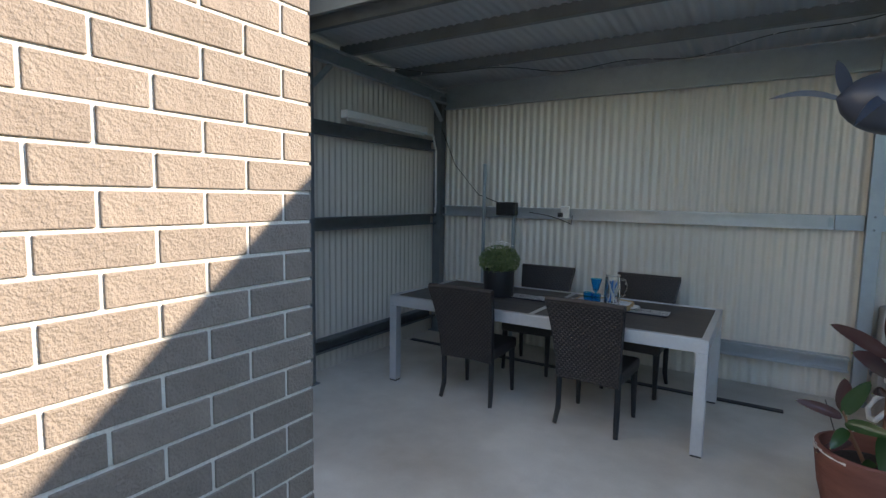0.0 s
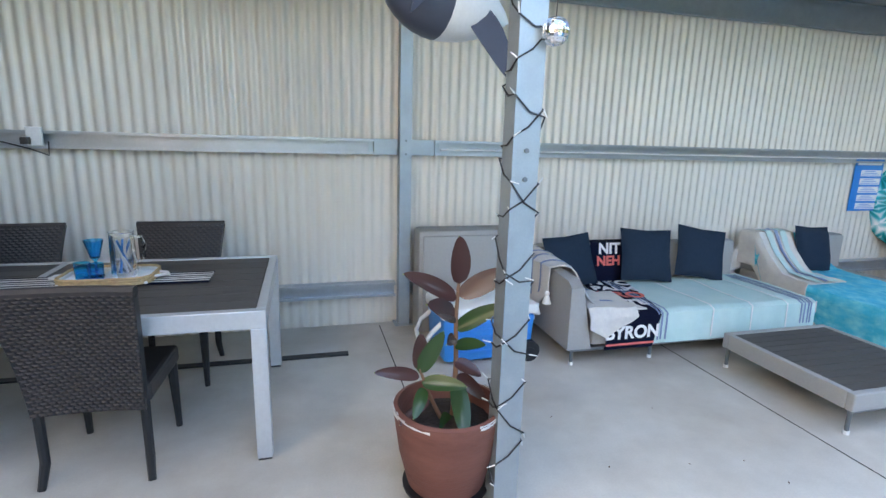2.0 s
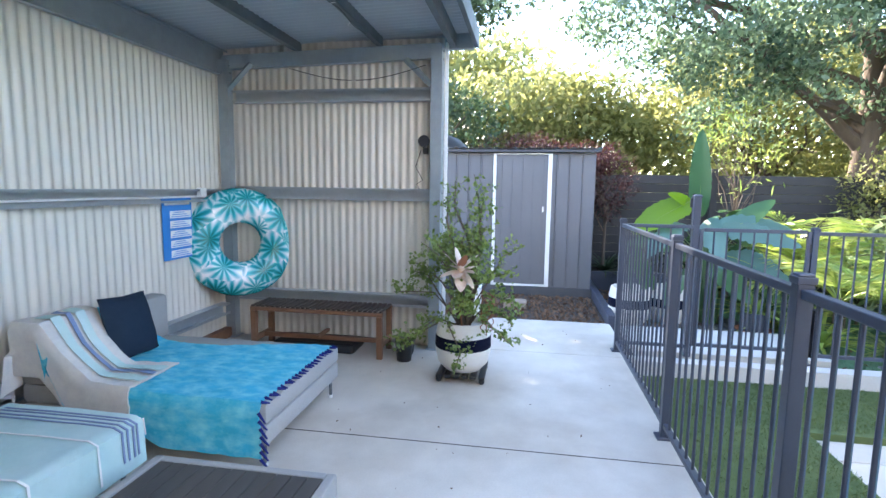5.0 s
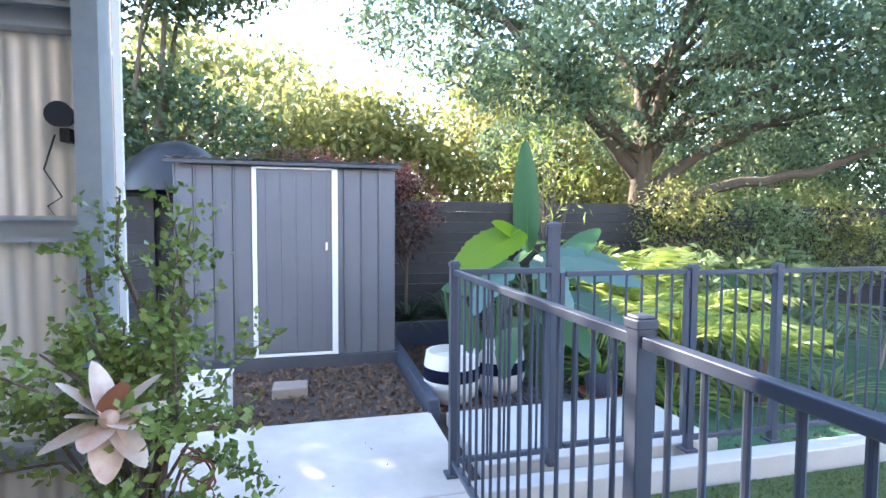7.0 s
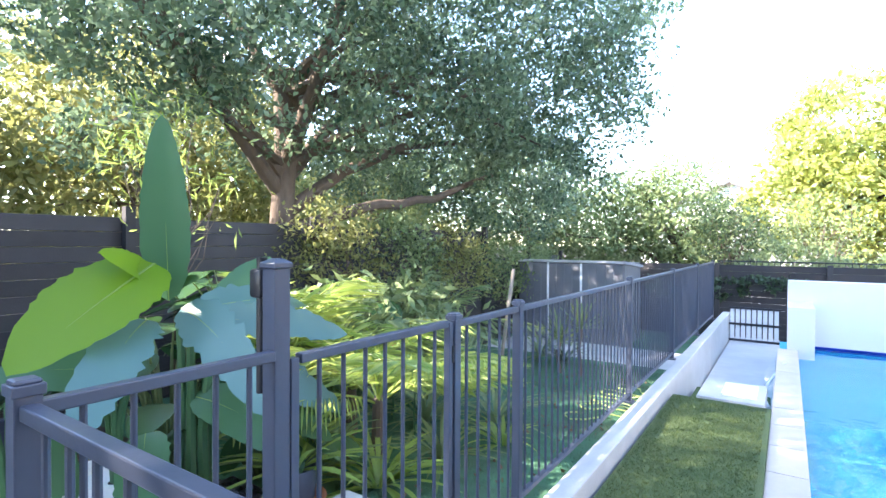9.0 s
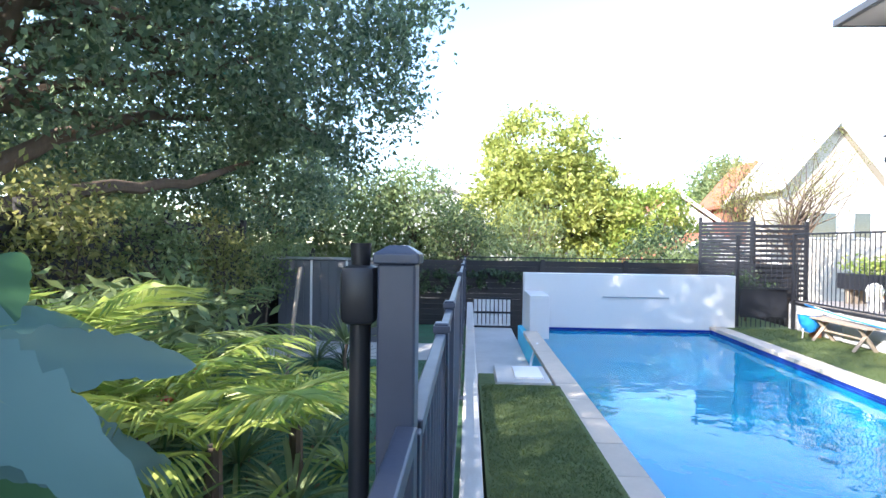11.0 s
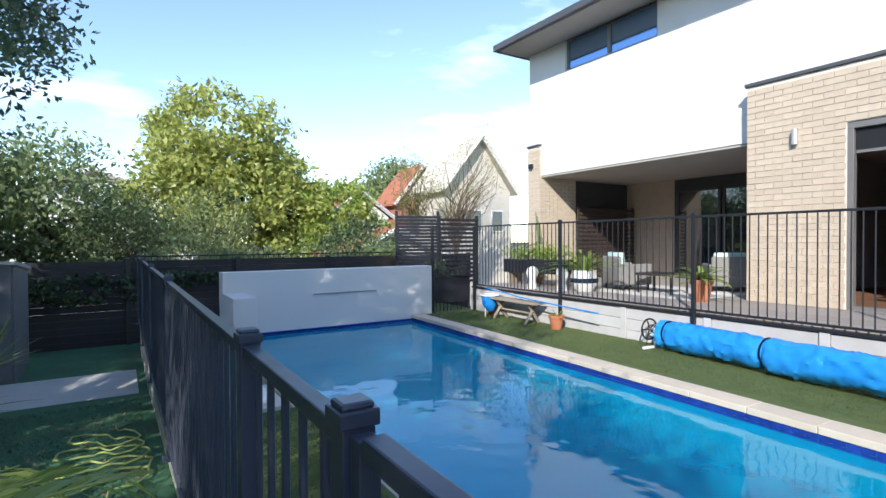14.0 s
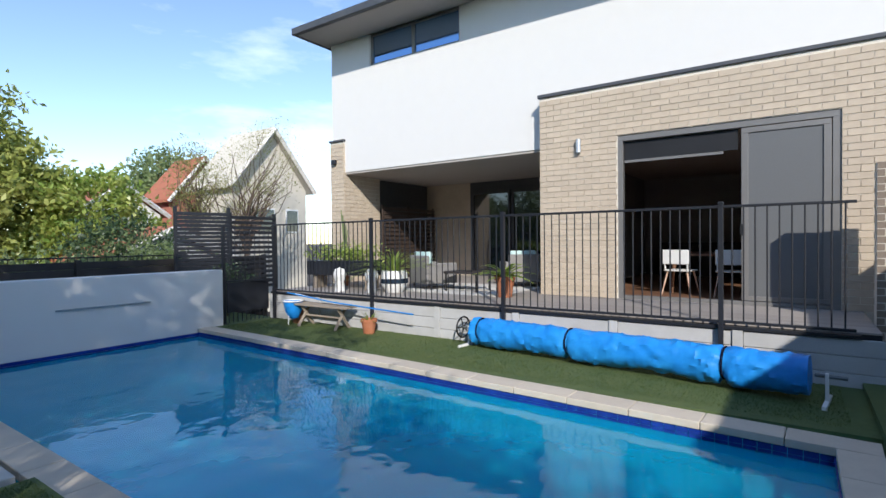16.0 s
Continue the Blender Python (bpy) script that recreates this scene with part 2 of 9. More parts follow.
def finish(bm, name, material, smooth=False):
    bmesh.ops.recalc_face_normals(bm, faces=bm.faces)
    me = bpy.data.meshes.new(name)
    bm.to_mesh(me)
    bm.free()
    if material:
        me.materials.append(material)
    if smooth:
        for p in me.polygons:
            p.use_smooth = True
        me.set_sharp_from_angle(angle=radians(40))
    return me


def part(name, bm, material, parent, label="", smooth=False):
    ob = new(name, finish(bm, name, material, smooth))
    ob.parent = parent
    if label:
        tagged(ob, label)
    return ob


def piece(name, mesh, parent, m):
    """One of many alike pieces: its own object on a shared mesh."""
    ob = new(name, mesh)
    ob.parent = parent
    ob.matrix_basis = m
    return ob


def thing(name, label, category, m=None, group="", kind=""):
    ob = new(name)
    ob.empty_display_size = 0.1
    ob.matrix_basis = m if m is not None else Matrix()
    return tagged(ob, label, category, group, kind)


def solid(name, bm, material, label, category="", kind="", smooth=False, group=""):
    ob = new(name, finish(bm, name, material, smooth))
    return tagged(ob, label, category, group, kind)


def B():
    return bmesh.new()


def cloud_mesh(name, centres, size, material, aspect=0.5, droop=0.3, rng=None):
    """Many small pointed leaves (four corners folded along the rib) at the centres given, an (n, 3) array."""
    n = len(centres)
    rng = rng or np.random.default_rng(1)
    d = rng.normal(size=(n, 3))
    d[:, 2] -= droop
    d /= np.linalg.norm(d, axis=1)[:, None]
    u = rng.normal(size=(n, 3))
    u -= (u * d).sum(1)[:, None] * d
    u /= np.linalg.norm(u, axis=1)[:, None]
    w = np.cross(d, u)
    s = size * rng.uniform(0.6, 1.3, size=n)[:, None]
    v = np.empty((n, 4, 3))
    v[:, 0] = centres - d * s * 0.5
    v[:, 1] = centres + u * s * aspect * 0.5 + w * s * 0.1
    v[:, 2] = centres + d * s * 0.5
    v[:, 3] = centres - u * s * aspect * 0.5 + w * s * 0.1
    me = bpy.data.meshes.new(name)
    me.vertices.add(n * 4)
    me.vertices.foreach_set("co", v.reshape(-1))
    me.loops.add(n * 4)
    me.loops.foreach_set("vertex_index", np.arange(n * 4, dtype=np.int32))
    me.polygons.add(n)
    me.polygons.foreach_set("loop_start", np.arange(0, n * 4, 4, dtype=np.int32))
    me.update(calc_edges=True)
    me.materials.append(material)
    return me


def corrugated(bm, along, length, height, m, pitch=0.076, depth=0.016, seg=6):
    """A corrugated sheet in its own xz-plane (waves across x, ribs up z), two skins 1 mm apart."""
    n = int(length / pitch * seg)
    for off in (0.0, 0.0015):
        lo, hi = [], []
        for i in range(n + 1):
            x = length * i / n
            y = off + depth / 2 * math.sin(2 * math.pi * x / pitch)
            lo.append(bm.verts.new(m @ Vector((x, y, 0))))
            hi.append(bm.verts.new(m @ Vector((x, y, height))))
        for i in range(n):
            bm.faces.new((lo[i], lo[i + 1], hi[i + 1], hi[i]))
    return bm


def channel(bm, p0, p1, out, h=0.10, d=0.05, t=0.004, lip=0.016):
    """A steel C section from p0 to p1; out: the way that its open side looks."""
    p0, p1, out = Vector(p0), Vector(p1), Vector(out).normalized()
    ax = (p1 - p0).normalized()
    up = ax.cross(out).normalized()
    prof = [(d, h / 2 - lip), (d, h / 2), (0, h / 2), (0, -h / 2), (d, -h / 2), (d, -h / 2 + lip)]
    inner = [(d - t, h / 2 - lip), (d - t, h / 2 - t), (t, h / 2 - t), (t, -h / 2 + t), (d - t, -h / 2 + t), (d - t, -h / 2 + lip)]
    ring = prof + inner[::-1]
    a = [bm.verts.new(p0 + out * o + up * u) for o, u in ring]
    b = [bm.verts.new(p1 + out * o + up * u) for o, u in ring]
    k = len(ring)
    for i in range(k):
        bm.faces.new((a[i], a[(i + 1) % k], b[(i + 1) % k], b[i]))
    for i in range(5):
        bm.faces.new((a[i], a[i + 1], a[k - 2 - i], a[k - 1 - i]))
        bm.faces.new((b[i + 1], b[i], b[k - 1 - i], b[k - 2 - i]))
    return bm

# ---- ground and large structure ----
BX, BY = 5.73, 0.69            # the fence corner
YW, XL, XR, YF = 4.60, -4.14, 5.52, 2.37   # carport: back wall, end walls, front line
bm = B()
box(bm, -700, 700, -700, 700, -2.3, -2.0)
solid("ground", bm, M_dirt, "dark earth ground reaching to the horizon", kind="structure")
bm = B()
box(bm, 5.75, 14, -1.0, 6.0, -2.0, -0.10)
solid("ground_garden", bm, M_dirt, "dark garden soil with leaf litter", kind="structure")
bm = B()
box(bm, -4.12, 5.52, 0.60, 4.58, -1.5, 0.0, 0.01)
box(bm, 5.525, 6.75, 0.60, 2.4, -1.5, 0.0, 0.01)
box(bm, -7.0, -4.125, 0.60, 2.4, -1.5, 0.0, 0.01)
solid("pavement", bm, M_concrete, "pale worn concrete slab under the carport", kind="structure")
# turf round the pool, in four strips about the basin
PX0, PX1, PY0, PY1 = 0.48, 4.30, -10.35, -0.75   # water edge
ZC = -0.20
for nm, x0, x1, y0, y1 in (("ground_turf_deck", -1.3, 0.44, -12.8, -0.4), ("ground_turf_end", -1.95, 5.5, -0.42, 0.594), ("ground_turf_fence", 4.56, 5.5, -5.2, -0.424)):
    bm = B()
    box(bm, x0, x1, y0, y1, -1.5, -0.22 if "deck" in nm else -0.15)
    solid(nm, bm, M_turf, "green artificial turf beside the pool", kind="structure")
bm = B()
box(bm, 4.56, 5.5, -12.8, -5.21, -1.8, -0.62)
solid("ground_pit", bm, M_pad, "sunken paved strip by the pool pump", kind="structure")
# sloping lawn behind the fence
bm = B()
vs = [bm.verts.new(p) for p in ((5.64, -0.6, -0.08), (14, -0.6, -0.08), (14, -9.0, -0.72), (5.64, -9.0, -0.72), (5.64, -16, -0.75), (14, -16, -0.75))]
bm.faces.new((vs[0], vs[3], vs[2], vs[1]))
bm.faces.new((vs[3], vs[4], vs[5], vs[2]))
solid("ground_lawn", bm, M_lawn, "shaded green artificial lawn sloping down", kind="structure")
# pool basin
bm = B()
for a in ((PX0 - 0.25, PX0, PY0 - 0.2, PY1 + 0.25, -1.9, -0.29), (PX1, PX1 + 0.24, PY0 - 0.2, PY1 + 0.25, -1.9, -0.29), (PX0, PX1, PY1, PY1 + 0.25, -1.9, -0.29), (PX0, PX1, PY0 - 0.2, PY0, -1.9, -0.29), (PX0, PX1, PY0, PY1, -2.0, -1.7)):
    box(bm, *a)
solid("pool_basin", bm, M_pool, "light blue plastered swimming pool basin", kind="structure")
bm = B()
box(bm, PX0, PX1, PY0, PY1, -0.36, -0.355)
w = solid("water", bm, None, "clear blue rippled pool water", kind="structure")
M_water = glass_mat("pool_water", (0.02, 0.63, 0.90))
M_water.node_tree.nodes["Principled BSDF"].inputs["Transmission Weight"].default_value = 0.65   # the rest is diffuse cyan that stands in for light from inside the pool
n, l = M_water.node_tree.nodes, M_water.node_tree.links
M_water.node_tree.nodes["Principled BSDF"].inputs["IOR"].default_value = 1.33
wv = n.new("ShaderNodeTexNoise")
wv.inputs["Scale"].default_value, wv.inputs["Detail"].default_value = 2.4, 2.5
co = n.new("ShaderNodeTexCoord")
l.new(co.outputs["Object"], wv.inputs["Vector"])
bp = n.new("ShaderNodeBump")
bp.inputs["Strength"].default_value, bp.inputs["Distance"].default_value = 0.09, 0.12
l.new(wv.outputs["Fac"], bp.inputs["Height"])
l.new(bp.outputs["Normal"], n["Principled BSDF"].inputs["Normal"])
w.data.materials.append(M_water)
# the deck side of the basin runs slightly askew
bm = B()
lo = [bm.verts.new(p) for p in ((PX0 - 0.2, PY0, -1.69), (PX0, PY0, -1.69), (PX0 + 0.403, PY1, -1.69), (PX0 - 0.2, PY1, -1.69))]
hi = [bm.verts.new((v.co.x, v.co.y, -0.275)) for v in lo]
bm.faces.new(lo[::-1])
bm.faces.new(hi)
for i in range(4):
    bm.faces.new((lo[i], lo[(i + 1) % 4], hi[(i + 1) % 4], hi[i]))
solid("pool_side", bm, M_pool, "light blue plastered side of the pool", kind="structure")
bm = B()
box(bm, -0.04, 4.43, PY0 - 0.35, PY0, -1.6, 0.88, 0.01)
box(bm, 4.05, 4.43, -10.35, -9.3, -1.2, 0.50, 0.01)
solid("wall_pool", bm, M_render, "white rendered wall at the end of the pool", kind="structure")
bm = B()
box(bm, 5.53, 5.68, -12.5, 0.59, -1.8, -0.02, 0.01)
solid("trim_kerb", bm, M_pad, "pale concrete kerb under the pool fence", kind="structure")

# carport
bm = B()
corrugated(bm, 0, XR - XL, 3.09, pose(XL, YW, -0.25))
solid("wall_north", bm, M_corr, "cream corrugated steel back wall of the carport", kind="structure", smooth=True)
bm = B()
corrugated(bm, 0, YW - YF, 3.1, pose(XL, YF, -0.25, 0, 0, 90))
solid("wall_west", bm, M_corr, "corrugated steel end wall of the carport", kind="structure", smooth=True)
bm = B()
corrugated(bm, 0, YW - YF, 3.14, pose(XR + 0.03, YF, -0.25, 0, 0, 90))
solid("wall_east", bm, M_corr, "cream corrugated steel end wall of the carport", kind="structure", smooth=True)
bm = B()
corrugated(bm, 0, XR - XL + 0.25, YW - YF + 0.45, Matrix.Translation((XL - 0.1, YF - 0.25, 2.94)) @ pose(0, 0, 0, -92.2) @ pose(0, 0, 0, 0, 0, 0))
solid("ceiling", bm, M_roof, "grey corrugated steel carport roof", kind="structure", smooth=True)


# ---- carport frame ----
M_alu = mat("silver_aluminium", (0.58, 0.60, 0.62), 0.35, 0.55, var=0.04, scale=20)
M_plank = mat("grey_slat", (0.075, 0.068, 0.062), 0.6, var=0.15, scale=10, bump=0.15, bump_scale=50, per_object=0.06, stretch=(0.15, 1, 1))
M_wicker = mat("dark_wicker", (0.040, 0.034, 0.033), 0.5, var=0.2, scale=60, spec=0.35)
M_darkleg = mat("dark_metal", (0.02, 0.02, 0.022), 0.45, 0.2)
M_greyfab = mat("grey_upholstery", (0.36, 0.355, 0.34), 0.9, var=0.08, scale=60, bump=0.25, bump_scale=400)
M_navyfab = mat("navy_cushion", (0.020, 0.034, 0.056), 0.95, spec=0.15, var=0.12, scale=40, bump=0.25, bump_scale=350)
M_aqua = mat("pale_aqua_throw", (0.47, 0.66, 0.64), 0.95, var=0.06, scale=30, bump=0.3, bump_scale=300, second=(0.60, 0.74, 0.72), second_amt=0.7, second_scale=3)
M_cream = mat("cream_throw", (0.70, 0.67, 0.62), 0.95, var=0.1, scale=40, bump=0.5, bump_scale=250, second=(0.50, 0.47, 0.50), second_amt=0.35, second_scale=8)
M_turq = mat("turquoise_towel", (0.03, 0.48, 0.68), 0.95, var=0.2, scale=14, bump=0.4, bump_scale=300, second=(0.22, 0.70, 0.78), second_amt=0.9, second_scale=15, stretch=(1.0, 0.6, 1.0))
M_navyt = mat("navy_towel", (0.005, 0.007, 0.022), 0.95, spec=0.15, var=0.1, scale=30, bump=0.4, bump_scale=300)
M_pink = mat("coral_print", (0.75, 0.16, 0.14), 0.9)
M_blue = mat("blue_plastic", (0.02, 0.22, 0.62), 0.35, var=0.04)
M_wood = mat("brown_timber", (0.20, 0.10, 0.055), 0.6, var=0.25, scale=16, bump=0.15, stretch=(1, 0.2, 1))
M_darkwood = mat("dark_stained_slat", (0.055, 0.038, 0.03), 0.6, var=0.25, scale=16, per_object=0.1)
M_glassblue = glass_mat("blue_glass", (0.05, 0.55, 0.9))
M_glass = glass_mat("clear_glass", (0.97, 0.99, 1.0))
M_terra = mat("peeling_terracotta", (0.16, 0.055, 0.038), 0.75, var=0.15, scale=12, bump=0.4, bump_scale=40, stretch=(0.7, 0.7, 3.0), second=(0.24, 0.10, 0.07), second_amt=0.5, second_scale=3)
M_cloth_white = mat("white_fringe", (0.82, 0.81, 0.79), 0.95)
M_fringe = mat("navy_fringe", (0.012, 0.02, 0.16), 0.95)
M_band = mat("blue_grey_stripe", (0.20, 0.27, 0.42), 0.95, var=0.1, scale=40)
M_soil = mat("potting_soil", (0.03, 0.022, 0.018), 1.0, var=0.4, scale=40, bump=0.9, bump_scale=60)
M_copper = mat("rusty_metal_petal", (0.66, 0.48, 0.36), 0.55, 0.2, var=0.2, scale=14, second=(0.36, 0.13, 0.06), second_amt=0.7, second_scale=9)
M_petal = mat("pale_enamel_petal", (0.80, 0.68, 0.58), 0.5, 0.1, var=0.15, scale=14, second=(0.50, 0.20, 0.10), second_amt=0.5, second_scale=11)
M_rust = mat("rusty_wire", (0.30, 0.12, 0.06), 0.7, 0.3)


PPX, PPY = -0.10, 2.30


def steel_post(name, x, y, w, d, h, label, m=M_galv, facing=0):
    """A C-section post on a base plate with bolts."""
    ob = thing(name, label, "post", pose(x, y, 0, 0, 0, facing), group="carport posts")
    bm = B()
    channel(bm, (0, -d / 2, 0.009), (0, -d / 2, h), (0, 1, 0), w, d, 0.004, 0.02)
    part("column", bm, m, ob)
    bm = B()
    box(bm, -w / 2 - 0.03, w / 2 + 0.03, -d / 2 - 0.02, d / 2 + 0.02, -0.006, 0.008, 0.002)
    part("base_plate", bm, m, ob)
    for z in (1.38, 1.48, h - 0.12, h - 0.05):
        bm = B()
        rod(bm, (0, -d / 2 - 0.008, z), (0, -d / 2 + 0.002, z), 0.009, seg=6)
        part("bolt", bm, M_galv_dark, ob)
    return ob


steel_post("steel_post", PPX, PPY, 0.10, 0.10, 2.78, "grey galvanised steel post wound with fairy lights")
steel_post("steel_post", -0.10, YW - 0.075, 0.09, 0.10, 2.72, "pale galvanised steel post against the corrugated wall")
steel_post("steel_post", XR - 0.075, YW - 0.09, 0.09, 0.10, 2.72, "galvanised steel corner post of the carport")
steel_post("steel_post", XR - 0.055, YF + 0.05, 0.14, 0.10, 2.80, "wide galvanised steel front post of the carport")
steel_post("steel_post", XL + 0.09, YW - 0.09, 0.10, 0.10, 2.72, "dark grey steel corner post", M_galv_dark)
steel_post("steel_post", XL + 0.15, YF + 0.0, 0.15, 0.12, 2.80, "dark grey steel front post with rust marks", M_galv_dark)


M_girt = mat("bright_galvanised_girt", (0.44, 0.475, 0.50), 0.36, 0.5, var=0.08, scale=18, second=(0.34, 0.37, 0.40), second_amt=0.4, second_scale=7)


def girt(p0, p1, out, label, m=M_girt, h=0.115, d=0.085):
    bm = B()
    channel(bm, p0, p1, out, h, d, 0.003, 0.020)
    return solid("girt", bm, m, label, "steel girt", group="carport girts")


lab = "galvanised C-section girt fixed to the corrugated wall"
for z in (1.43, 0.30):
    girt((XL + 0.15, YW - 0.012, z), (-0.34 if z > 1 else -0.165, YW - 0.012, z), (0, -1, 0), lab)
    girt((0.14 if z > 1 else -0.03, YW - 0.012, z), (XR - 0.13, YW - 0.012, z), (0, -1, 0), lab)
for z in (2.38, 1.46, 0.44):
    girt((XR + 0.018, YW - 0.15, z), (XR + 0.018, YF + 0.11, z), (-1, 0, 0), "galvanised girt across the carport end wall")
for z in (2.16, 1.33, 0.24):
    girt((XL + 0.012, YF + 0.08, z), (XL + 0.012, YW - 0.15, z), (1, 0, 0), "dark grey girt across the end wall", M_galv_dark)
# plates that carry the girts past the post
for x0, x1 in ((-0.335, -0.15), (-0.05, 0.135)):
    bm = B()
    box(bm, x0, x1, YW - 0.066, YW - 0.02, 1.37, 1.49, 0.002)
    solid("girt_bracket", bm, M_galv, "flat grey steel bracket joining girt and post", "bracket", group="girt brackets")
for z in (1.43,):
    for x in (-0.36, 0.16):
        bm = B()
        box(bm, x - 0.018, x + 0.018, YW - 0.066, YW - 0.058, z - 0.055, z + 0.055)
        solid("girt_cleat", bm, M_galv, "bolted cleat at the girt end", "cleat", group="girt cleats")
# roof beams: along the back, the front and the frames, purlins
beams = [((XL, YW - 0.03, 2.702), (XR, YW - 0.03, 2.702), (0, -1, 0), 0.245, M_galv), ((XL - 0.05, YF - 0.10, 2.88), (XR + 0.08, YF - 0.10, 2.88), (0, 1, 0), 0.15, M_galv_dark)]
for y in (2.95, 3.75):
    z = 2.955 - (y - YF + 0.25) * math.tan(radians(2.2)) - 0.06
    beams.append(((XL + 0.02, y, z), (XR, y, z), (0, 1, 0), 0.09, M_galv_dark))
for p0, p1, out, h, m in beams:
    girt(p0, p1, out, "grey steel roof purlin under the corrugated roof", m, h, 0.05)
for x in (XL + 0.12, -0.10, XR - 0.08):
    bm = B()
    channel(bm, (x, YW - 0.06, 2.70), (x, YF + 0.02, 2.755), (1, 0, 0), 0.13, 0.06)
    solid("rafter", bm, M_galv, "galvanised steel rafter between two posts", "rafter", group="rafters")
for x, y, sgn in ((XR - 0.09, YF + 0.10, 1), (XR - 0.09, YW - 0.14, -1), (XL + 0.14, YW - 0.14, -1), (XL + 0.14, YF + 0.1, 1)):
    bm = B()
    rod(bm, (x, y, 2.45), (x, y + sgn * 0.24, 2.68), 0.028, seg=4)
    solid("knee_brace", bm, M_galv, "short galvanised knee brace under the rafter", "brace", group="knee braces")
# flashing strip outside the front post
bm = B()
box(bm, XR + 0.02, XR + 0.045, YF - 0.035, YF - 0.005, 0, 2.85)
solid("corner_flashing", bm, M_white, "white metal flashing at the wall end", "flashing")
bm = B()
box(bm, XL - 0.1, XR + 0.14, YF - 0.30, YF - 0.26, 2.82, 2.98, 0.004)
solid("gutter", bm, M_galv_dark, "dark steel gutter along the roof edge", "gutter")
bm = B()
box(bm, XR + 0.05, XR + 0.12, YF - 0.26, YW + 0.1, 2.80, 2.96, 0.003)
solid("barge_flashing", bm, M_galv, "grey metal barge flashing on the roof end", "flashing")
# slab joints
for x0, x1, y0, y1 in ((1.755, 1.763, 0.62, 4.4), (3.63, 3.638, 0.62, 3.9), (-0.3, -0.293, 2.5, 4.5)):
    bm = B()
    box(bm, x0, x1, y0, y1, -0.01, 0.001)
    solid("trim_joint", bm, M_soil, "dark saw-cut joint in the concrete", kind="structure")
# cracks and a black strip
bm = B()
box(bm, -4.05, -0.59, 3.96, 4.02, 0, 0.012, 0.003)
solid("rubber_strip", bm, M_black, "black rubber strip lying on the concrete", "rubber strip")
# wall bits: conduits, switch box, powerpoint, cables, lamp tube
for x, z0, z1, lab in ((-3.44, 0.0, 1.95, "tall grey conduit standing against the wall"), (-3.08, 0.0, 1.40, "grey cable conduit below the switch box")):
    bm = B()
    rod(bm, (x, YW - 0.115, z0), (x, YW - 0.115, z1), 0.02, seg=12)
    solid("conduit", bm, M_galv, lab, "conduit", group="conduits", smooth=True)
ob = thing("switch_box", "dark grey plastic switch box on the girt", "switch box", pose(-3.15, YW - 0.095, 1.47))
bm = B()
box(bm, -0.11, 0.11, -0.09, 0.0, -0.07, 0.07, 0.008)
part("body", bm, M_black, ob)
bm = B()
box(bm, -0.10, 0.10, -0.098, -0.0905, -0.06, 0.06, 0.004)
part("lid", bm, M_black, ob)
ob = thing("power_outlet", "white power outlet with a black plug", "power outlet", pose(-2.52, YW - 0.088, 1.45))
bm = B()
box(bm, -0.045, 0.045, -0.03, 0.0, -0.06, 0.06, 0.006)
part("face_plate", bm, M_white, ob)
bm = B()
box(bm, -0.055, -0.015, -0.09, -0.031, -0.05, -0.005, 0.006)
part("plug", bm, M_black, ob)
bm = B()
box(bm, 4.98, 5.06, YW - 0.11, YW - 0.06, 1.42, 1.50, 0.006)
solid("power_outlet", bm, M_white, "small white outlet box at the girt end", "power outlet")
bm = B()
tube(bm, [(-2.9, YW - 0.12, 1.44), (-2.7, YW - 0.1, 1.41), (-2.55, YW - 0.11, 1.37), (-2.45, YW - 0.11, 1.33), (-2.44, YW - 0.12, 1.42)], 0.005)
solid("cable", bm, M_black, "thin black power cable drooping from the box", "cable")
bm = B()
tube(bm, [(-4.0, YW - 0.12, 2.35), (-3.85, YW - 0.06, 1.95), (-3.55, YW - 0.05, 1.62), (-3.2, YW - 0.06, 1.5)], 0.005)
solid("cable", bm, M_black, "thin black cable running down to the girt", "cable")
bm = B()
tube(bm, [(-0.3 + 5.2 * i / 10 + 0.5, YW - 0.04, 1.415 + 0.004 * (i % 2)) for i in range(11)], 0.009)
solid("cable", bm, M_white, "white cable laid along the girt", "cable")
ob = thing("tube_light", "white fluorescent tube light on the dark end wall", "lamp", pose(XL + 0.09, 3.55, 2.30))
bm = B()
box(bm, -0.03, 0.05, -0.64, 0.64, -0.025, 0.045, 0.008)
part("housing", bm, M_white, ob)
bm = B()
rod(bm, (0.02, -0.60, -0.035), (0.02, 0.60, -0.035), 0.016, seg=12)
part("tube", bm, M_white, ob, smooth=True)
bm = B()
tube(bm, [(XL + 0.10, 4.2, 2.28), (XL + 0.10, 4.36, 2.27), (XL + 0.1, 4.42, 2.1), (XL + 0.1, 4.43, 1.5), (XL + 0.1, 4.42, 1.4)], 0.012)
solid("conduit", bm, M_white, "white cable conduit below the tube light", "conduit")
ob = thing("speaker", "round grey outdoor speaker on the corner post", "speaker", pose(XR - 0.05, 2.53, 1.95))
bm = B()
rod(bm, (-0.07, 0.0, 0), (-0.01, 0.0, 0), 0.055, 0.045, 20)
part("body", bm, M_fence_dark, ob, smooth=True)
bm = B()
box(bm, -0.02, 0.05, -0.02, 0.02, -0.11, -0.05, 0.004)
part("bracket", bm, M_black, ob)
bm = B()
tube(bm, [(XR - 0.06, 2.57, 1.87), (XR - 0.05, 2.62, 1.72), (XR - 0.06, 2.55, 1.60), (XR - 0.05, 2.61, 1.56), (XR - 0.05, 2.58, 1.51)], 0.004)
solid("cable", bm, M_black, "loose speaker cable on the wall", "cable")


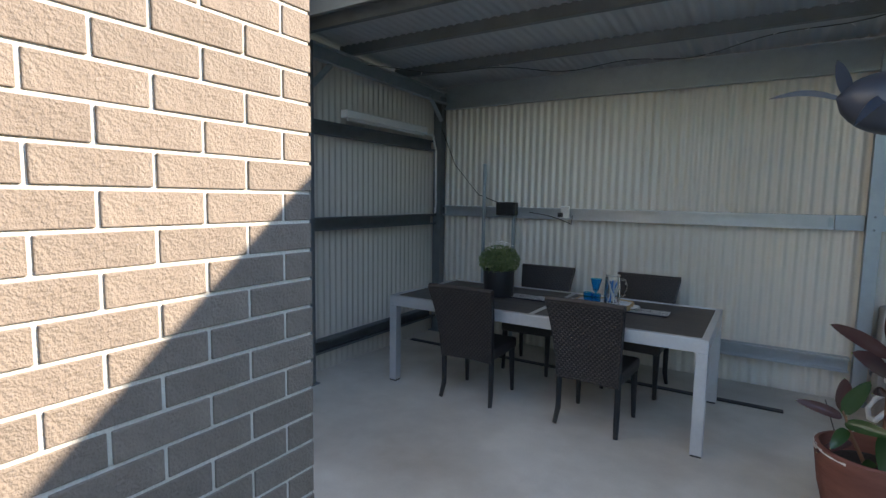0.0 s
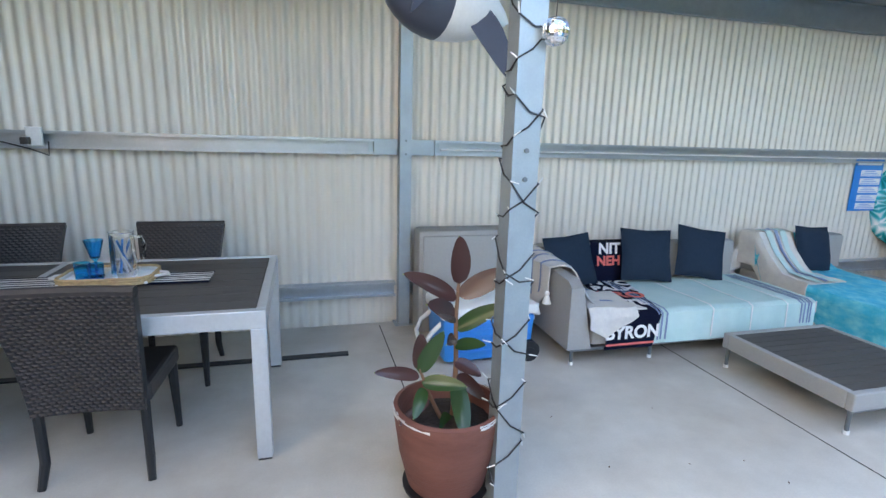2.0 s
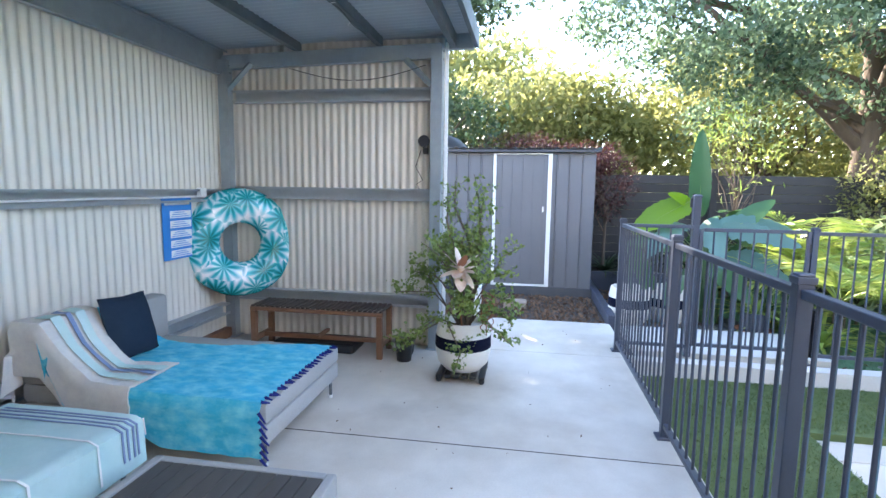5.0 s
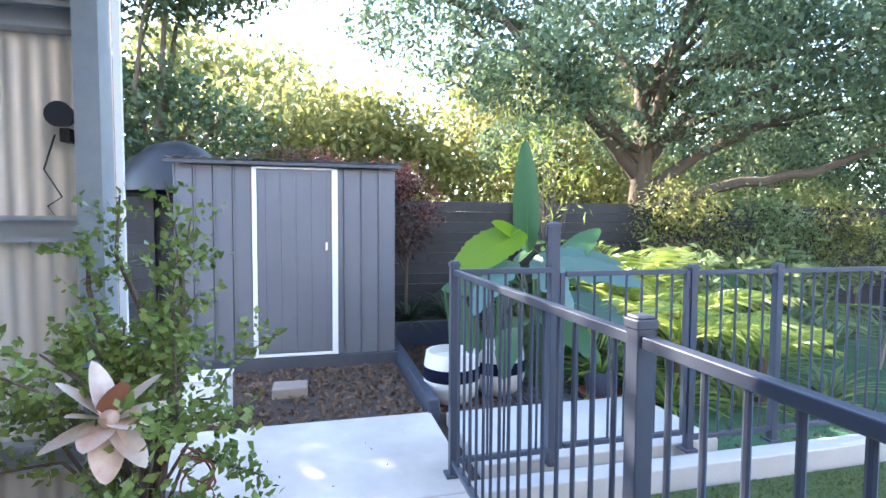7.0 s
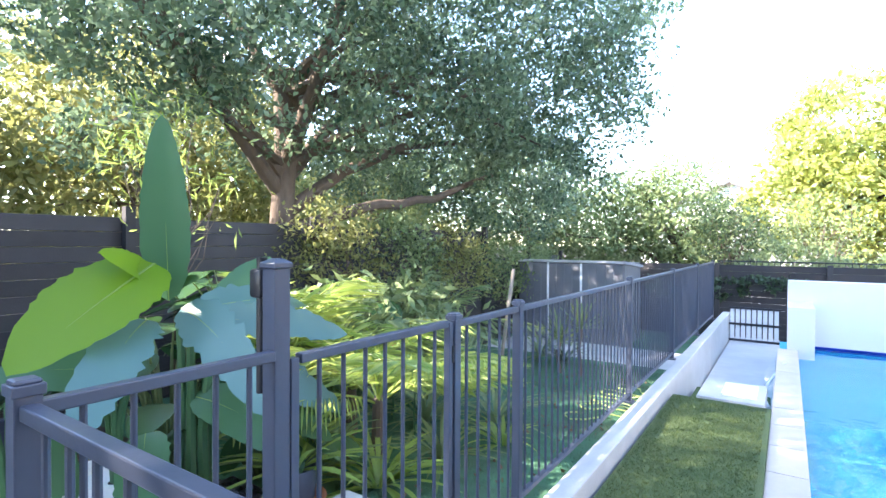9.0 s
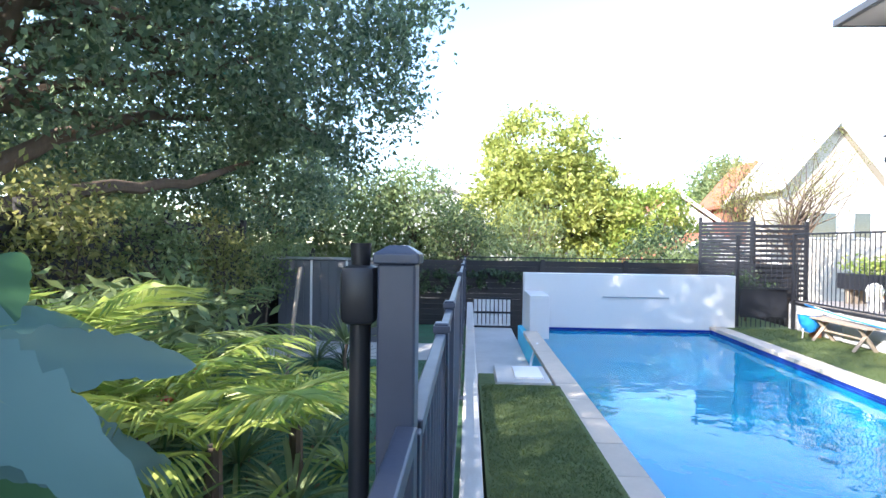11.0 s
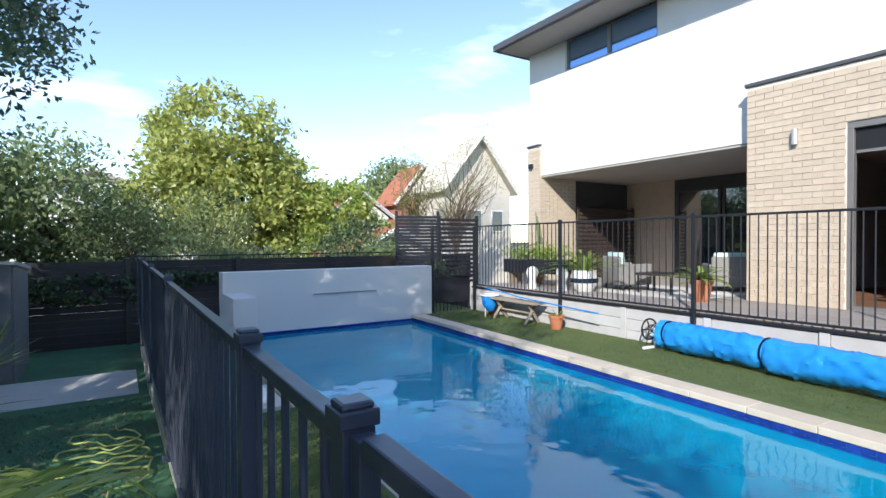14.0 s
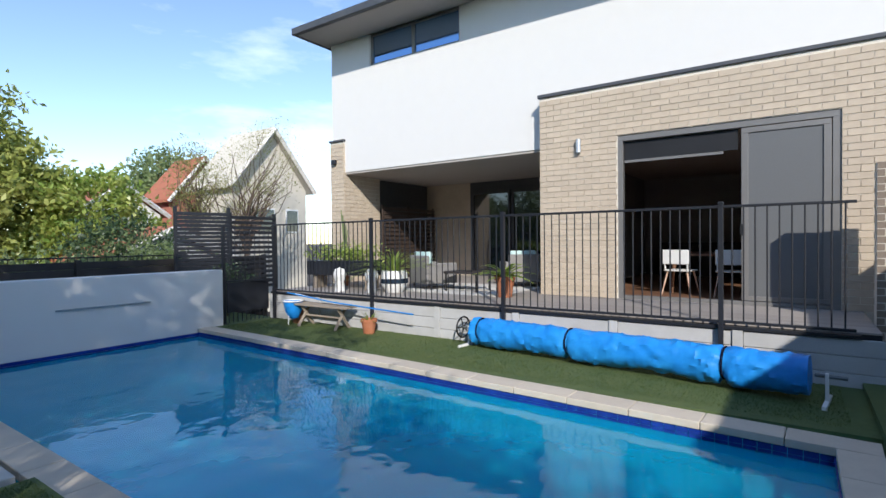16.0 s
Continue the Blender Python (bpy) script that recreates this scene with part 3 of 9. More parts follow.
# ---- fairy lights ----
def fairy(name, pts, label, bulb_every, rng):
    ob = thing(name, label, "fairy lights", group="fairy lights")
    bm = B()
    tube(bm, pts, 0.0035, 5)
    part("wire", bm, M_black, ob)
    for i in range(0, len(pts) - 1, bulb_every):
        p = Vector(pts[i])
        d = Vector((rng.uniform(-1, 1), rng.uniform(-1, 1), rng.uniform(-0.7, 0.7))).normalized() * 0.035
        bm = B()
        rod(bm, p, p + d, 0.003, 0.002, 5)
        part("bulb", bm, M_white, ob)
    return ob


rng = random.Random(3)
w = 0.054
corners = [(PPX - w, PPY - w), (PPX + w, PPY - w), (PPX + w, PPY + w), (PPX - w, PPY + w)]
pts = []
turns, per = 9, 4
for i in range(turns * per + 1):
    c = corners[i % 4]
    z = 0.25 + 2.3 * i / (turns * per) + (0.03 if i % 2 else 0)
    if pts:
        a, za = pts[-1][:2], pts[-1][2]
        pts.append(((a[0] + c[0]) / 2, (a[1] + c[1]) / 2, (z + za) / 2 - 0.015))
    pts.append((c[0], c[1], z))
fairy("fairy_lights", pts, "string of fairy lights wound round the steel post", 2, rng)
pts = []
for i in range(8 * per + 1):
    c = corners[-i % 4]
    z = 0.16 + 2.35 * i / (8 * per) + (0.04 if i % 3 else 0)
    c = (PPX + (c[0] - PPX) * 1.08, PPY + (c[1] - PPY) * 1.08)
    if pts:
        a, za = pts[-1][:2], pts[-1][2]
        pts.append(((a[0] + c[0]) / 2, (a[1] + c[1]) / 2, (z + za) / 2 - 0.02))
    pts.append((c[0], c[1], z))
fairy("fairy_lights", pts, "second string of fairy lights crossing round the steel post", 2, rng)
pts = []
for i in range(41):
    u = i / 40
    pts.append((XL + 0.3 + (4.0) * u, 3.0 + 0.9 * math.sin(3 * u), 2.72 - 0.05 * math.sin(u * math.pi * 4) ** 2))
fairy("fairy_lights", pts, "string of fairy lights hung under the carport roof", 2, rng)
pts = [(XR - 0.12, YF + 0.15 + 1.3 * i / 24, 2.62 - 0.12 * math.sin(math.pi * i / 24)) for i in range(25)]
fairy("fairy_lights", pts, "string of fairy lights sagging below the rafter", 3, rng)
pts = [(0.3 + 4.8 * i / 36, 2.975, 2.816 - 0.03 * math.sin(i * 0.7) ** 2) for i in range(37)]
fairy("fairy_lights", pts, "string of fairy lights along the roof purlins", 3, rng)


# ---- dining ----
ob = thing("dining_table", "long silver aluminium dining table with grey slatted top", "table", pose(-2.25, 3.395, 0))
TL, TW, TH = 1.215, 0.545, 0.745
for sx in (-1, 1):
    for sy in (-1, 1):
        bm = B()
        box(bm, sx * TL - sx * 0.07, sx * TL, sy * TW - sy * 0.07, sy * TW, 0.012, TH - 0.085, 0.004)
        leg = part("leg", bm, M_alu, ob)
        bm = B()
        box(bm, sx * TL - sx * 0.066, sx * TL - sx * 0.004, sy * TW - sy * 0.066, sy * TW - sy * 0.004, 0, 0.012, 0.002)
        part("foot", bm, M_black, leg)
for sy in (-1, 1):
    bm = B()
    box(bm, -TL, TL, sy * TW - sy * 0.045, sy * TW, TH - 0.085, TH, 0.004)
    part("side_rail", bm, M_alu, ob)
for sx in (-1, 1):
    bm = B()
    box(bm, sx * TL - sx * 0.045, sx * TL, -TW + 0.046, TW - 0.046, TH - 0.085, TH, 0.004)
    part("end_rail", bm, M_alu, ob)
bm = B()
box(bm, 0.03, 0.065, -TW + 0.046, TW - 0.046, TH - 0.05, TH - 0.001, 0.002)
part("divider", bm, M_alu, ob)
for x0, x1 in ((-TL + 0.047, 0.028), (0.067, TL - 0.047)):
    for i in range(8):
        y0 = -TW + 0.049 + i * (2 * TW - 0.098) / 8
        bm = B()
        box(bm, x0, x1, y0, y0 + (2 * TW - 0.098) / 8 - 0.003, TH - 0.022, TH - 0.003, 0.002)
        part("slat", bm, M_plank, ob)


def weave_panel(bm, m, wdt, hgt, nx, nz, thick):
    """A woven panel: a bowed slab with rows of raised strands."""
    for j in range(nz):
        z0, z1 = hgt * j / nz, hgt * (j + 0.86) / nz
        for i in range(nx):
            off = 0.5 if j % 2 else 0.0
            a, b = (i + off) / nx, (i + off + 0.82) / nx
            if b > 1.001:
                b = 1.0
            if a >= b:
                continue
            x0, x1 = -wdt / 2 + wdt * a, -wdt / 2 + wdt * b
            vs = []
            for x, z in ((x0, z0), (x1, z0), (x1, z1), (x0, z1)):
                vs.append(bm.verts.new(m @ Vector((x, -thick, z))))
            c = bm.verts.new(m @ Vector(((x0 + x1) / 2, -thick - 0.006, (z0 + z1) / 2)))
            for k in range(4):
                bm.faces.new((vs[k], vs[(k + 1) % 4], c))


def chair(m):
    ob = thing("dining_chair", "dark woven wicker dining chair with tapered legs", "chair", m, group="chairs round the table")
    bm = B()
    box(bm, -0.235, 0.235, -0.20, 0.24, 0.36, 0.45, 0.02)
    part("seat", bm, M_wicker, ob)
    bk = pose(0, -0.20, 0.40, 5)

    def flare(x, y, z):
        """The back widens and sweeps rearward towards its top."""
        u = max(0.0, (z + 0.06) / 0.57)
        return Vector((x * (0.93 + 0.20 * u ** 1.6), y - 0.085 * u ** 2.2 + 0.02 * (1 - (x / 0.25) ** 2), z))

    bm = B()
    nz, nx = 10, 6
    sides = []
    for y in (-0.03, 0.015):
        sides.append([[bm.verts.new(flare(-0.235 + 0.47 * i / nx, y, -0.06 + 0.57 * j / nz)) for i in range(nx + 1)] for j in range(nz + 1)])
    for j in range(nz):
        for i in range(nx):
            for g0 in sides:
                bm.faces.new((g0[j][i], g0[j][i + 1], g0[j + 1][i + 1], g0[j + 1][i]))
        for i in (0, nx):
            bm.faces.new((sides[0][j][i], sides[0][j + 1][i], sides[1][j + 1][i], sides[1][j][i]))
    for i in range(nx):
        for j in (0, nz):
            bm.faces.new((sides[0][j][i], sides[0][j][i + 1], sides[1][j][i + 1], sides[1][j][i]))
    bmesh.ops.recalc_face_normals(bm, faces=bm.faces)
    bmesh.ops.transform(bm, matrix=bk, verts=bm.verts)
    back = part("backrest", bm, M_black, ob)
    for turn in (1, -1):
        bm = B()
        weave_panel(bm, Matrix.Identity(4), 0.468, 0.566, 15, 34, 0.0)
        for v in bm.verts:
            v.co = bk @ flare(v.co.x, (-0.031 if turn == 1 else 0.016) + turn * v.co.y, v.co.z - 0.058)
        part("weave", bm, M_wicker, back)
    bm = B()
    tube(bm, [bk @ flare(-0.235 + 0.47 * i / 10, -0.008, 0.512) for i in range(11)], 0.024, 8)
    part("top_rail", bm, M_wicker, back, smooth=True)
    for sx in (-1, 1):
        bm = B()
        rod(bm, (sx * 0.205, -0.19, 0.10), (sx * 0.205, -0.19, 0.38), 0.02, 0.022, 8)
        rod(bm, (sx * 0.215, -0.225, 0), (sx * 0.205, -0.19, 0.11), 0.016, 0.02, 8)
        part("leg", bm, M_darkleg, ob)
        bm = B()
        rod(bm, (sx * 0.21, 0.22, 0), (sx * 0.205, 0.20, 0.38), 0.015, 0.026, 8)
        part("leg", bm, M_darkleg, ob)
    return ob


c1 = chair(pose(-2.69, 3.02, 0, 0, 0, 2))
copy_thing(c1, pose(-1.745, 3.05, 0, 0, 0, -3))
copy_thing(c1, pose(-2.58, 3.92, 0, 0, 0, 181))
copy_thing(c1, pose(-1.66, 3.92, 0, 0, 0, 178))
# runner, plant, tray and glasses
ob = thing("table_runner", "navy, white and grey striped cloth table runner", "table runner", pose(-2.2, 3.46, 0.748))
bm = B()
box(bm, -0.85, 0.85, -0.11, 0.11, 0, 0.003, 0.001)
part("cloth", bm, M_navyt, ob)
for y, wd in ((-0.075, 0.012), (-0.035, 0.02), (0.0, 0.012), (0.04, 0.022), (0.08, 0.012)):
    bm = B()
    box(bm, -0.85, 0.85, y - wd / 2, y + wd / 2, 0.0032, 0.0045)
    part("stripe", bm, M_cream, ob)
ob = thing("flower_pot", "black cylinder pot of white daisies on the table", "potted plant", pose(-2.70, 3.38, 0.753))
bm = B()
lathe(bm, [(0.0, 0), (0.125, 0), (0.13, 0.01), (0.13, 0.22), (0.12, 0.22), (0.115, 0.17), (0, 0.17)], 36)
part("pot", bm, M_black, ob, smooth=True)
g = np.random.default_rng(5)
pp = g.normal(size=(2600, 3)) * (0.5, 0.5, 0.42)
pp /= np.maximum(1, np.linalg.norm(pp, axis=1) / 1.0)[:, None]
pp = pp * (0.17, 0.17, 0.13) + (0, 0, 0.30)
fo = new("foliage", cloud_mesh("foliage", pp, 0.035, L_mid, 0.3, -0.3, g))
fo.parent = ob
for i in range(26):
    a, rr = rng.uniform(0, 6.28), rng.uniform(0.02, 0.15)
    bm = B()
    c = Vector((rr * math.cos(a), rr * math.sin(a), 0.335 + 0.125 * math.sqrt(max(0, 1 - (rr / 0.17) ** 2))))
    for k in range(8):
        b = k * math.pi / 4
        v = [bm.verts.new(c + Vector(q)) for q in ((0, 0, 0.004), (0.008 * math.cos(b - 0.3), 0.008 * math.sin(b - 0.3), 0.003), (0.025 * math.cos(b), 0.025 * math.sin(b), 0.0), (0.008 * math.cos(b + 0.3), 0.008 * math.sin(b + 0.3), 0.003))]
        bm.faces.new(v)
    part("flower", bm, M_cloth_white, ob)
ob = thing("serving_tray", "white tray with a woven rope rim and loops", "tray", pose(-1.83, 3.46, 0.755))
bm = B()
box(bm, -0.20, 0.20, -0.13, 0.13, 0, 0.014, 0.005)
part("board", bm, M_cloth_white, ob)
bm = B()
loop = [(0.205 * math.copysign(abs(math.cos(a)) ** 0.4, math.cos(a)), 0.135 * math.copysign(abs(math.sin(a)) ** 0.4, math.sin(a)), 0.018 + 0.003 * (i % 2)) for i, a in enumerate([k * math.pi / 20 for k in range(41)])]
tube(bm, loop, 0.012, 6)
part("rope_rim", bm, M_cream, ob)
M_straw = mat("woven_straw", (0.52, 0.36, 0.18), 0.85, var=0.3, scale=60)
for lv in range(3):
    bm = B()
    for i in range(40):
        p0, p1 = Vector(loop[i]), Vector(loop[i + 1])
        w_ = 0.004 * (1 if (i + lv) % 2 else -1)
        rod(bm, (p0.x * (1.03 + w_), p0.y * (1.05 + w_), 0.008 + 0.013 * lv), (p1.x * (1.03 - w_), p1.y * (1.05 - w_), 0.008 + 0.013 * lv), 0.008, seg=6)
    part("woven_band", bm, M_straw, ob)
for sx in (-1, 1):
    bm = B()
    tube(bm, [(sx * 0.21, -0.05, 0.02), (sx * 0.26, -0.03, 0.025), (sx * 0.27, 0.0, 0.012), (sx * 0.26, 0.03, 0.02), (sx * 0.21, 0.05, 0.02)], 0.008)
    part("handle", bm, M_cream, ob)


def cup(name, label, x, y, prof, m):
    bm = B()
    lathe(bm, prof, 24)
    o = solid(name, bm, m, label, "glass", smooth=True, group="glasses on the tray")
    o.location = (x, y, 0.771)
    return o


cup("tumbler", "short bright blue glass tumbler", -1.94, 3.42, [(0, 0), (0.032, 0), (0.038, 0.085), (0.035, 0.085), (0.03, 0.008), (0, 0.008)], M_glassblue)
cup("tumbler", "short bright blue glass tumbler", -1.87, 3.39, [(0, 0), (0.032, 0), (0.038, 0.085), (0.035, 0.085), (0.03, 0.008), (0, 0.008)], M_glassblue)
cup("goblet", "tall bright blue glass goblet", -1.895, 3.47, [(0, 0), (0.035, 0), (0.034, 0.006), (0.007, 0.012), (0.007, 0.08), (0.022, 0.10), (0.045, 0.19), (0.042, 0.19), (0.019, 0.105), (0, 0.095)], M_glassblue)
ob = thing("glass_jug", "clear glass jug full of pale blue straws", "jug", pose(-1.77, 3.48, 0.771))
bm = B()
lathe(bm, [(0, 0), (0.058, 0), (0.062, 0.02), (0.058, 0.16), (0.055, 0.225), (0.06, 0.23), (0.056, 0.225), (0.053, 0.16), (0.056, 0.02), (0, 0.012)], 28)
part("body", bm, M_glass, ob, smooth=True)
bm = B()
tube(bm, [(0.055, 0, 0.20), (0.09, 0, 0.20), (0.105, 0, 0.16), (0.095, 0, 0.09), (0.058, 0, 0.06)], 0.008, 8)
part("handle", bm, M_glass, ob, smooth=True)
for i in range(7):
    a = i * 0.9
    bm = B()
    rod(bm, (0.035 * math.cos(a), 0.035 * math.sin(a), 0.015), (-0.04 * math.cos(a + 0.4), -0.04 * math.sin(a + 0.4), 0.19), 0.006, seg=6)
    part("straw", bm, M_blue if i % 2 else M_cloth_white, ob)


# ---- lounge ----
def cloth(bm, rows_of_points, thick=0.006):
    """A cloth from rows of points, with its own thickness."""
    g0 = [[bm.verts.new(p) for p in r] for r in rows_of_points]
    fs = []
    for a, b in zip(g0, g0[1:]):
        for i in range(len(a) - 1):
            fs.append(bm.faces.new((a[i], a[i + 1], b[i + 1], b[i])))
    bmesh.ops.recalc_face_normals(bm, faces=fs)
    bmesh.ops.solidify(bm, geom=fs, thickness=thick)
    return bm


def drape(x0, x1, prof, nx=24, wave=0.006, seed=1, skew=0.0):
    """Cloth over a (y, z) profile from x0 to x1, with small folds."""
    fine = []
    for (ya, za), (yb, zb) in zip(prof, prof[1:]):
        k = max(2, int(math.hypot(yb - ya, zb - za) / 0.03))
        fine += [(ya + (yb - ya) * i / k, za + (zb - za) * i / k) for i in range(k)]
    fine.append(prof[-1])
    rows = []
    for j, (y, z) in enumerate(fine):
        row = []
        for i in range(nx + 1):
            x = x0 + (x1 - x0) * i / nx + skew * j / len(fine)
            n0 = noise.noise(Vector((x * 4, y * 4 + seed, z * 4)))
            n1 = noise.noise(Vector((x * 11, y * 3 + seed * 2, z * 3)))
            row.append((x, y - wave * (n1 + 0.5), z + wave * (n0 + 0.9)))
        rows.append(row)
    return rows


def pillow(m, label, w=0.46, h=0.44, d=0.14, name="cushion"):
    bm = B()
    n = 14
    for side in (-1, 1):
        g0 = []
        for j in range(n + 1):
            row = []
            for i in range(n + 1):
                u, v = 2 * i / n - 1, 2 * j / n - 1
                t = max(0.0, (1 - abs(u) ** 2.4) * (1 - abs(v) ** 2.4)) ** 0.55
                pinch = 1 - 0.06 * (1 - abs(u)) * abs(v) ** 3
                pinch2 = 1 - 0.06 * (1 - abs(v)) * abs(u) ** 3
                row.append(bm.verts.new((u * w / 2 * pinch2, side * d / 2 * t * (1 + 0.1 * noise.noise(Vector((u * 2, v * 2, side)))), v * h / 2 * pinch)))
            g0.append(row)
        for a, b in zip(g0, g0[1:]):
            for i in range(n):
                bm.faces.new((a[i], a[i + 1], b[i + 1], b[i]))
    bmesh.ops.remove_doubles(bm, verts=bm.verts, dist=0.001)
    o = solid(name, bm, M_navyfab, label, "cushion", smooth=True, group="navy cushions")
    o.matrix_basis = m
    return o


def lounge_leg(parent, x, y, h=0.15):
    bm = B()
    rod(bm, (x, y, 0.012), (x, y, h), 0.012, seg=8)
    leg = part("leg", bm, M_galv_dark, parent)
    bm = B()
    rod(bm, (x, y, 0), (x, y, 0.022), 0.016, seg=8)
    part("foot", bm, M_white, leg)


# sofa with one scooped arm
SX0, SX1, SY0, SY1 = 0.84, 2.90, 3.46, 4.42
ob = thing("sofa", "grey upholstered low outdoor sofa draped with throws", "sofa", pose(0, 0, 0))
bm = B()
box(bm, SX0 + 0.17, SX1, SY0 + 0.004, SY1 - 0.02, 0.144, 0.36, 0.03)
part("seat", bm, M_greyfab, ob, smooth=True)
bm = B()
box(bm, SX0 + 0.02, SX1 - 0.01, SY0 + 0.02, SY1 - 0.03, 0.105, 0.127, 0.004)
part("frame", bm, M_galv_dark, ob)
bm = B()
n = 16
outer, inner = [], []
for i in range(n + 1):
    u = i / n
    y = SY0 + (SY1 - SY0) * u
    top = 0.565 + 0.035 * min(1.0, u / 0.06) ** 0.5 + 0.075 * u
    lean = 0.03 * (1 - u)
    outer.append(((SX0 - lean * 0.5, y, 0.13), (SX0 - 0.015, y, top)))
    inner.append(((SX0 + 0.165, y, 0.13), (SX0 + 0.075, y, top)))
vo = [[bm.verts.new(p) for p in pr] for pr in outer]
vi = [[bm.verts.new(p) for p in pr] for pr in inner]
for i in range(n):
    bm.faces.new((vo[i][0], vo[i + 1][0], vo[i + 1][1], vo[i][1]))
    bm.faces.new((vi[i][0], vi[i][1], vi[i + 1][1], vi[i + 1][0]))
    bm.faces.new((vo[i][1], vo[i + 1][1], vi[i + 1][1], vi[i][1]))
    bm.faces.new((vo[i][0], vi[i][0], vi[i + 1][0], vo[i + 1][0]))
bm.faces.new((vo[0][0], vo[0][1], vi[0][1], vi[0][0]))
bm.faces.new((vo[n][0], vi[n][0], vi[n][1], vo[n][1]))
part("armrest", bm, M_greyfab, ob, smooth=True)
for x0, x1 in ((SX0 + 0.12, 1.90), (1.92, SX1)):
    bm = B()
    box(bm, x0, x1, SY1 - 0.16, SY1 - 0.02, 0.34, 0.68, 0.03)
    part("backrest", bm, M_greyfab, ob, smooth=True)
for x in (SX0 + 0.05, 1.52, SX1 - 0.06):
    for y in (SY0 + 0.05, SY1 - 0.08):
        lounge_leg(ob, x, y)
# throws on the sofa
ob = thing("throw", "pale aqua throw with a tasselled striped end on the seat", "throw", pose(0, 0, 0))
bm = B()
cloth(bm, drape(1.48, SX1 + 0.02, [(4.24, 0.366), (SY0 + 0.03, 0.366), (SY0 - 0.012, 0.345), (SY0 - 0.020, 0.13)], 40, 0.010, 3))
part("cloth", bm, M_aqua, ob, smooth=True)
for k, off in enumerate((0.03, 0.055, 0.09, 0.12)):
    bm = B()
    cloth(bm, [[(x, y - 0.004, z + 0.005) for x, y, z in r] for r in drape(SX1 - off - 0.012, SX1 - off, [(4.2, 0.369), (SY0 + 0.03, 0.369), (SY0 - 0.016, 0.347), (SY0 - 0.022, 0.19)], 2, 0.006, 3)], 0.002)
    part("stripe", bm, M_band, ob)
for x_ in (1.50, 1.525, 1.56, 1.95, 2.30, 2.62):
    bm = B()
    cloth(bm, [[(x, y - 0.005, z + 0.007) for x, y, z in r] for r in drape(x_, x_ + 0.012, [(4.2, 0.369), (SY0 + 0.03, 0.369), (SY0 - 0.016, 0.347), (SY0 - 0.024, 0.15)], 2, 0.010, 3)], 0.002)
    part("stripe", bm, M_band if x_ < 1.6 else M_cloth_white, ob)
bm = B()
for i in range(40):
    y = SY0 - 0.015 + 0.75 * i / 40
    rod(bm, (SX1 + 0.016, y, 0.362), (SX1 + 0.028 + 0.01 * (i % 2), y, 0.27), 0.005, 0.003, 5)
part("fringe", bm, M_cloth_white, ob)
TX0, TX1 = 1.44, 1.82
TSK = -0.36
ob = thing("printed_towel", "navy towel printed with white and coral words", "towel", pose(0, 0, 0))
TP = [(SY1 - 0.06, 0.694), (SY1 - 0.17, 0.694), (SY1 - 0.21, 0.42), (SY1 - 0.26, 0.374), (SY0 + 0.02, 0.372), (SY0 - 0.024, 0.345), (SY0 - 0.03, 0.12)]
bm = B()
cloth(bm, drape(TX0, TX1, TP, 16, 0.004, 8, TSK))
part("cloth", bm, M_navyt, ob, smooth=True)
bm = B()
cloth(bm, [[(TX0 + TSK * 0.97 + 0.375 * i / 10, SY0 - 0.044, z) for i in range(11)] for z in (0.155, 0.17)], 0.003)
part("stripe", bm, M_pink, ob)


def word(text, parent, m, size, material):
    cu = bpy.data.curves.new("word", "FONT")
    cu.body, cu.size, cu.extrude, cu.align_x, cu.offset = text, size, 0.0015, "CENTER", 0.004
    o = bpy.data.objects.new("word", cu)
    me = bpy.data.meshes.new_from_object(o)
    bpy.data.objects.remove(o)
    bpy.data.curves.remove(cu)
    me.materials.clear()
    me.materials.append(material)
    w0 = new("word", me)
    w0.parent, w0.matrix_basis = parent, m
    return w0


M_print = mat("white_print", (0.8, 0.8, 0.8), 0.9)
TILT = math.degrees(math.atan2(0.17, 0.80))
word("NIT", ob, pose(1.585, SY1 - 0.195, 0.605, 82, 0, 0), 0.125, M_print)
word("NEH", ob, pose(1.575, SY1 - 0.215, 0.51, 80, 0, 0), 0.11, M_pink)
word("NYC", ob, pose(1.515, 4.07, 0.384, 0, 0, -TILT), 0.17, M_print)
word("PALM", ob, pose(1.475, 3.92, 0.384, 0, 0, -TILT), 0.145, M_print)
word("BRO", ob, pose(1.435, 3.75, 0.384, 0, 0, -TILT), 0.18, M_pink)
word("TTE", ob, pose(1.40, 3.59, 0.384, 0, 0, -TILT), 0.14, M_print)
word("BYRON", ob, pose(1.29, SY0 - 0.046, 0.205, 90, 0, 0), 0.125, M_print)
ob = thing("tassel_throw", "cream knitted throw with white tassels over the sofa arm", "throw", pose(0, 0, 0))
bm = B()
rows = []
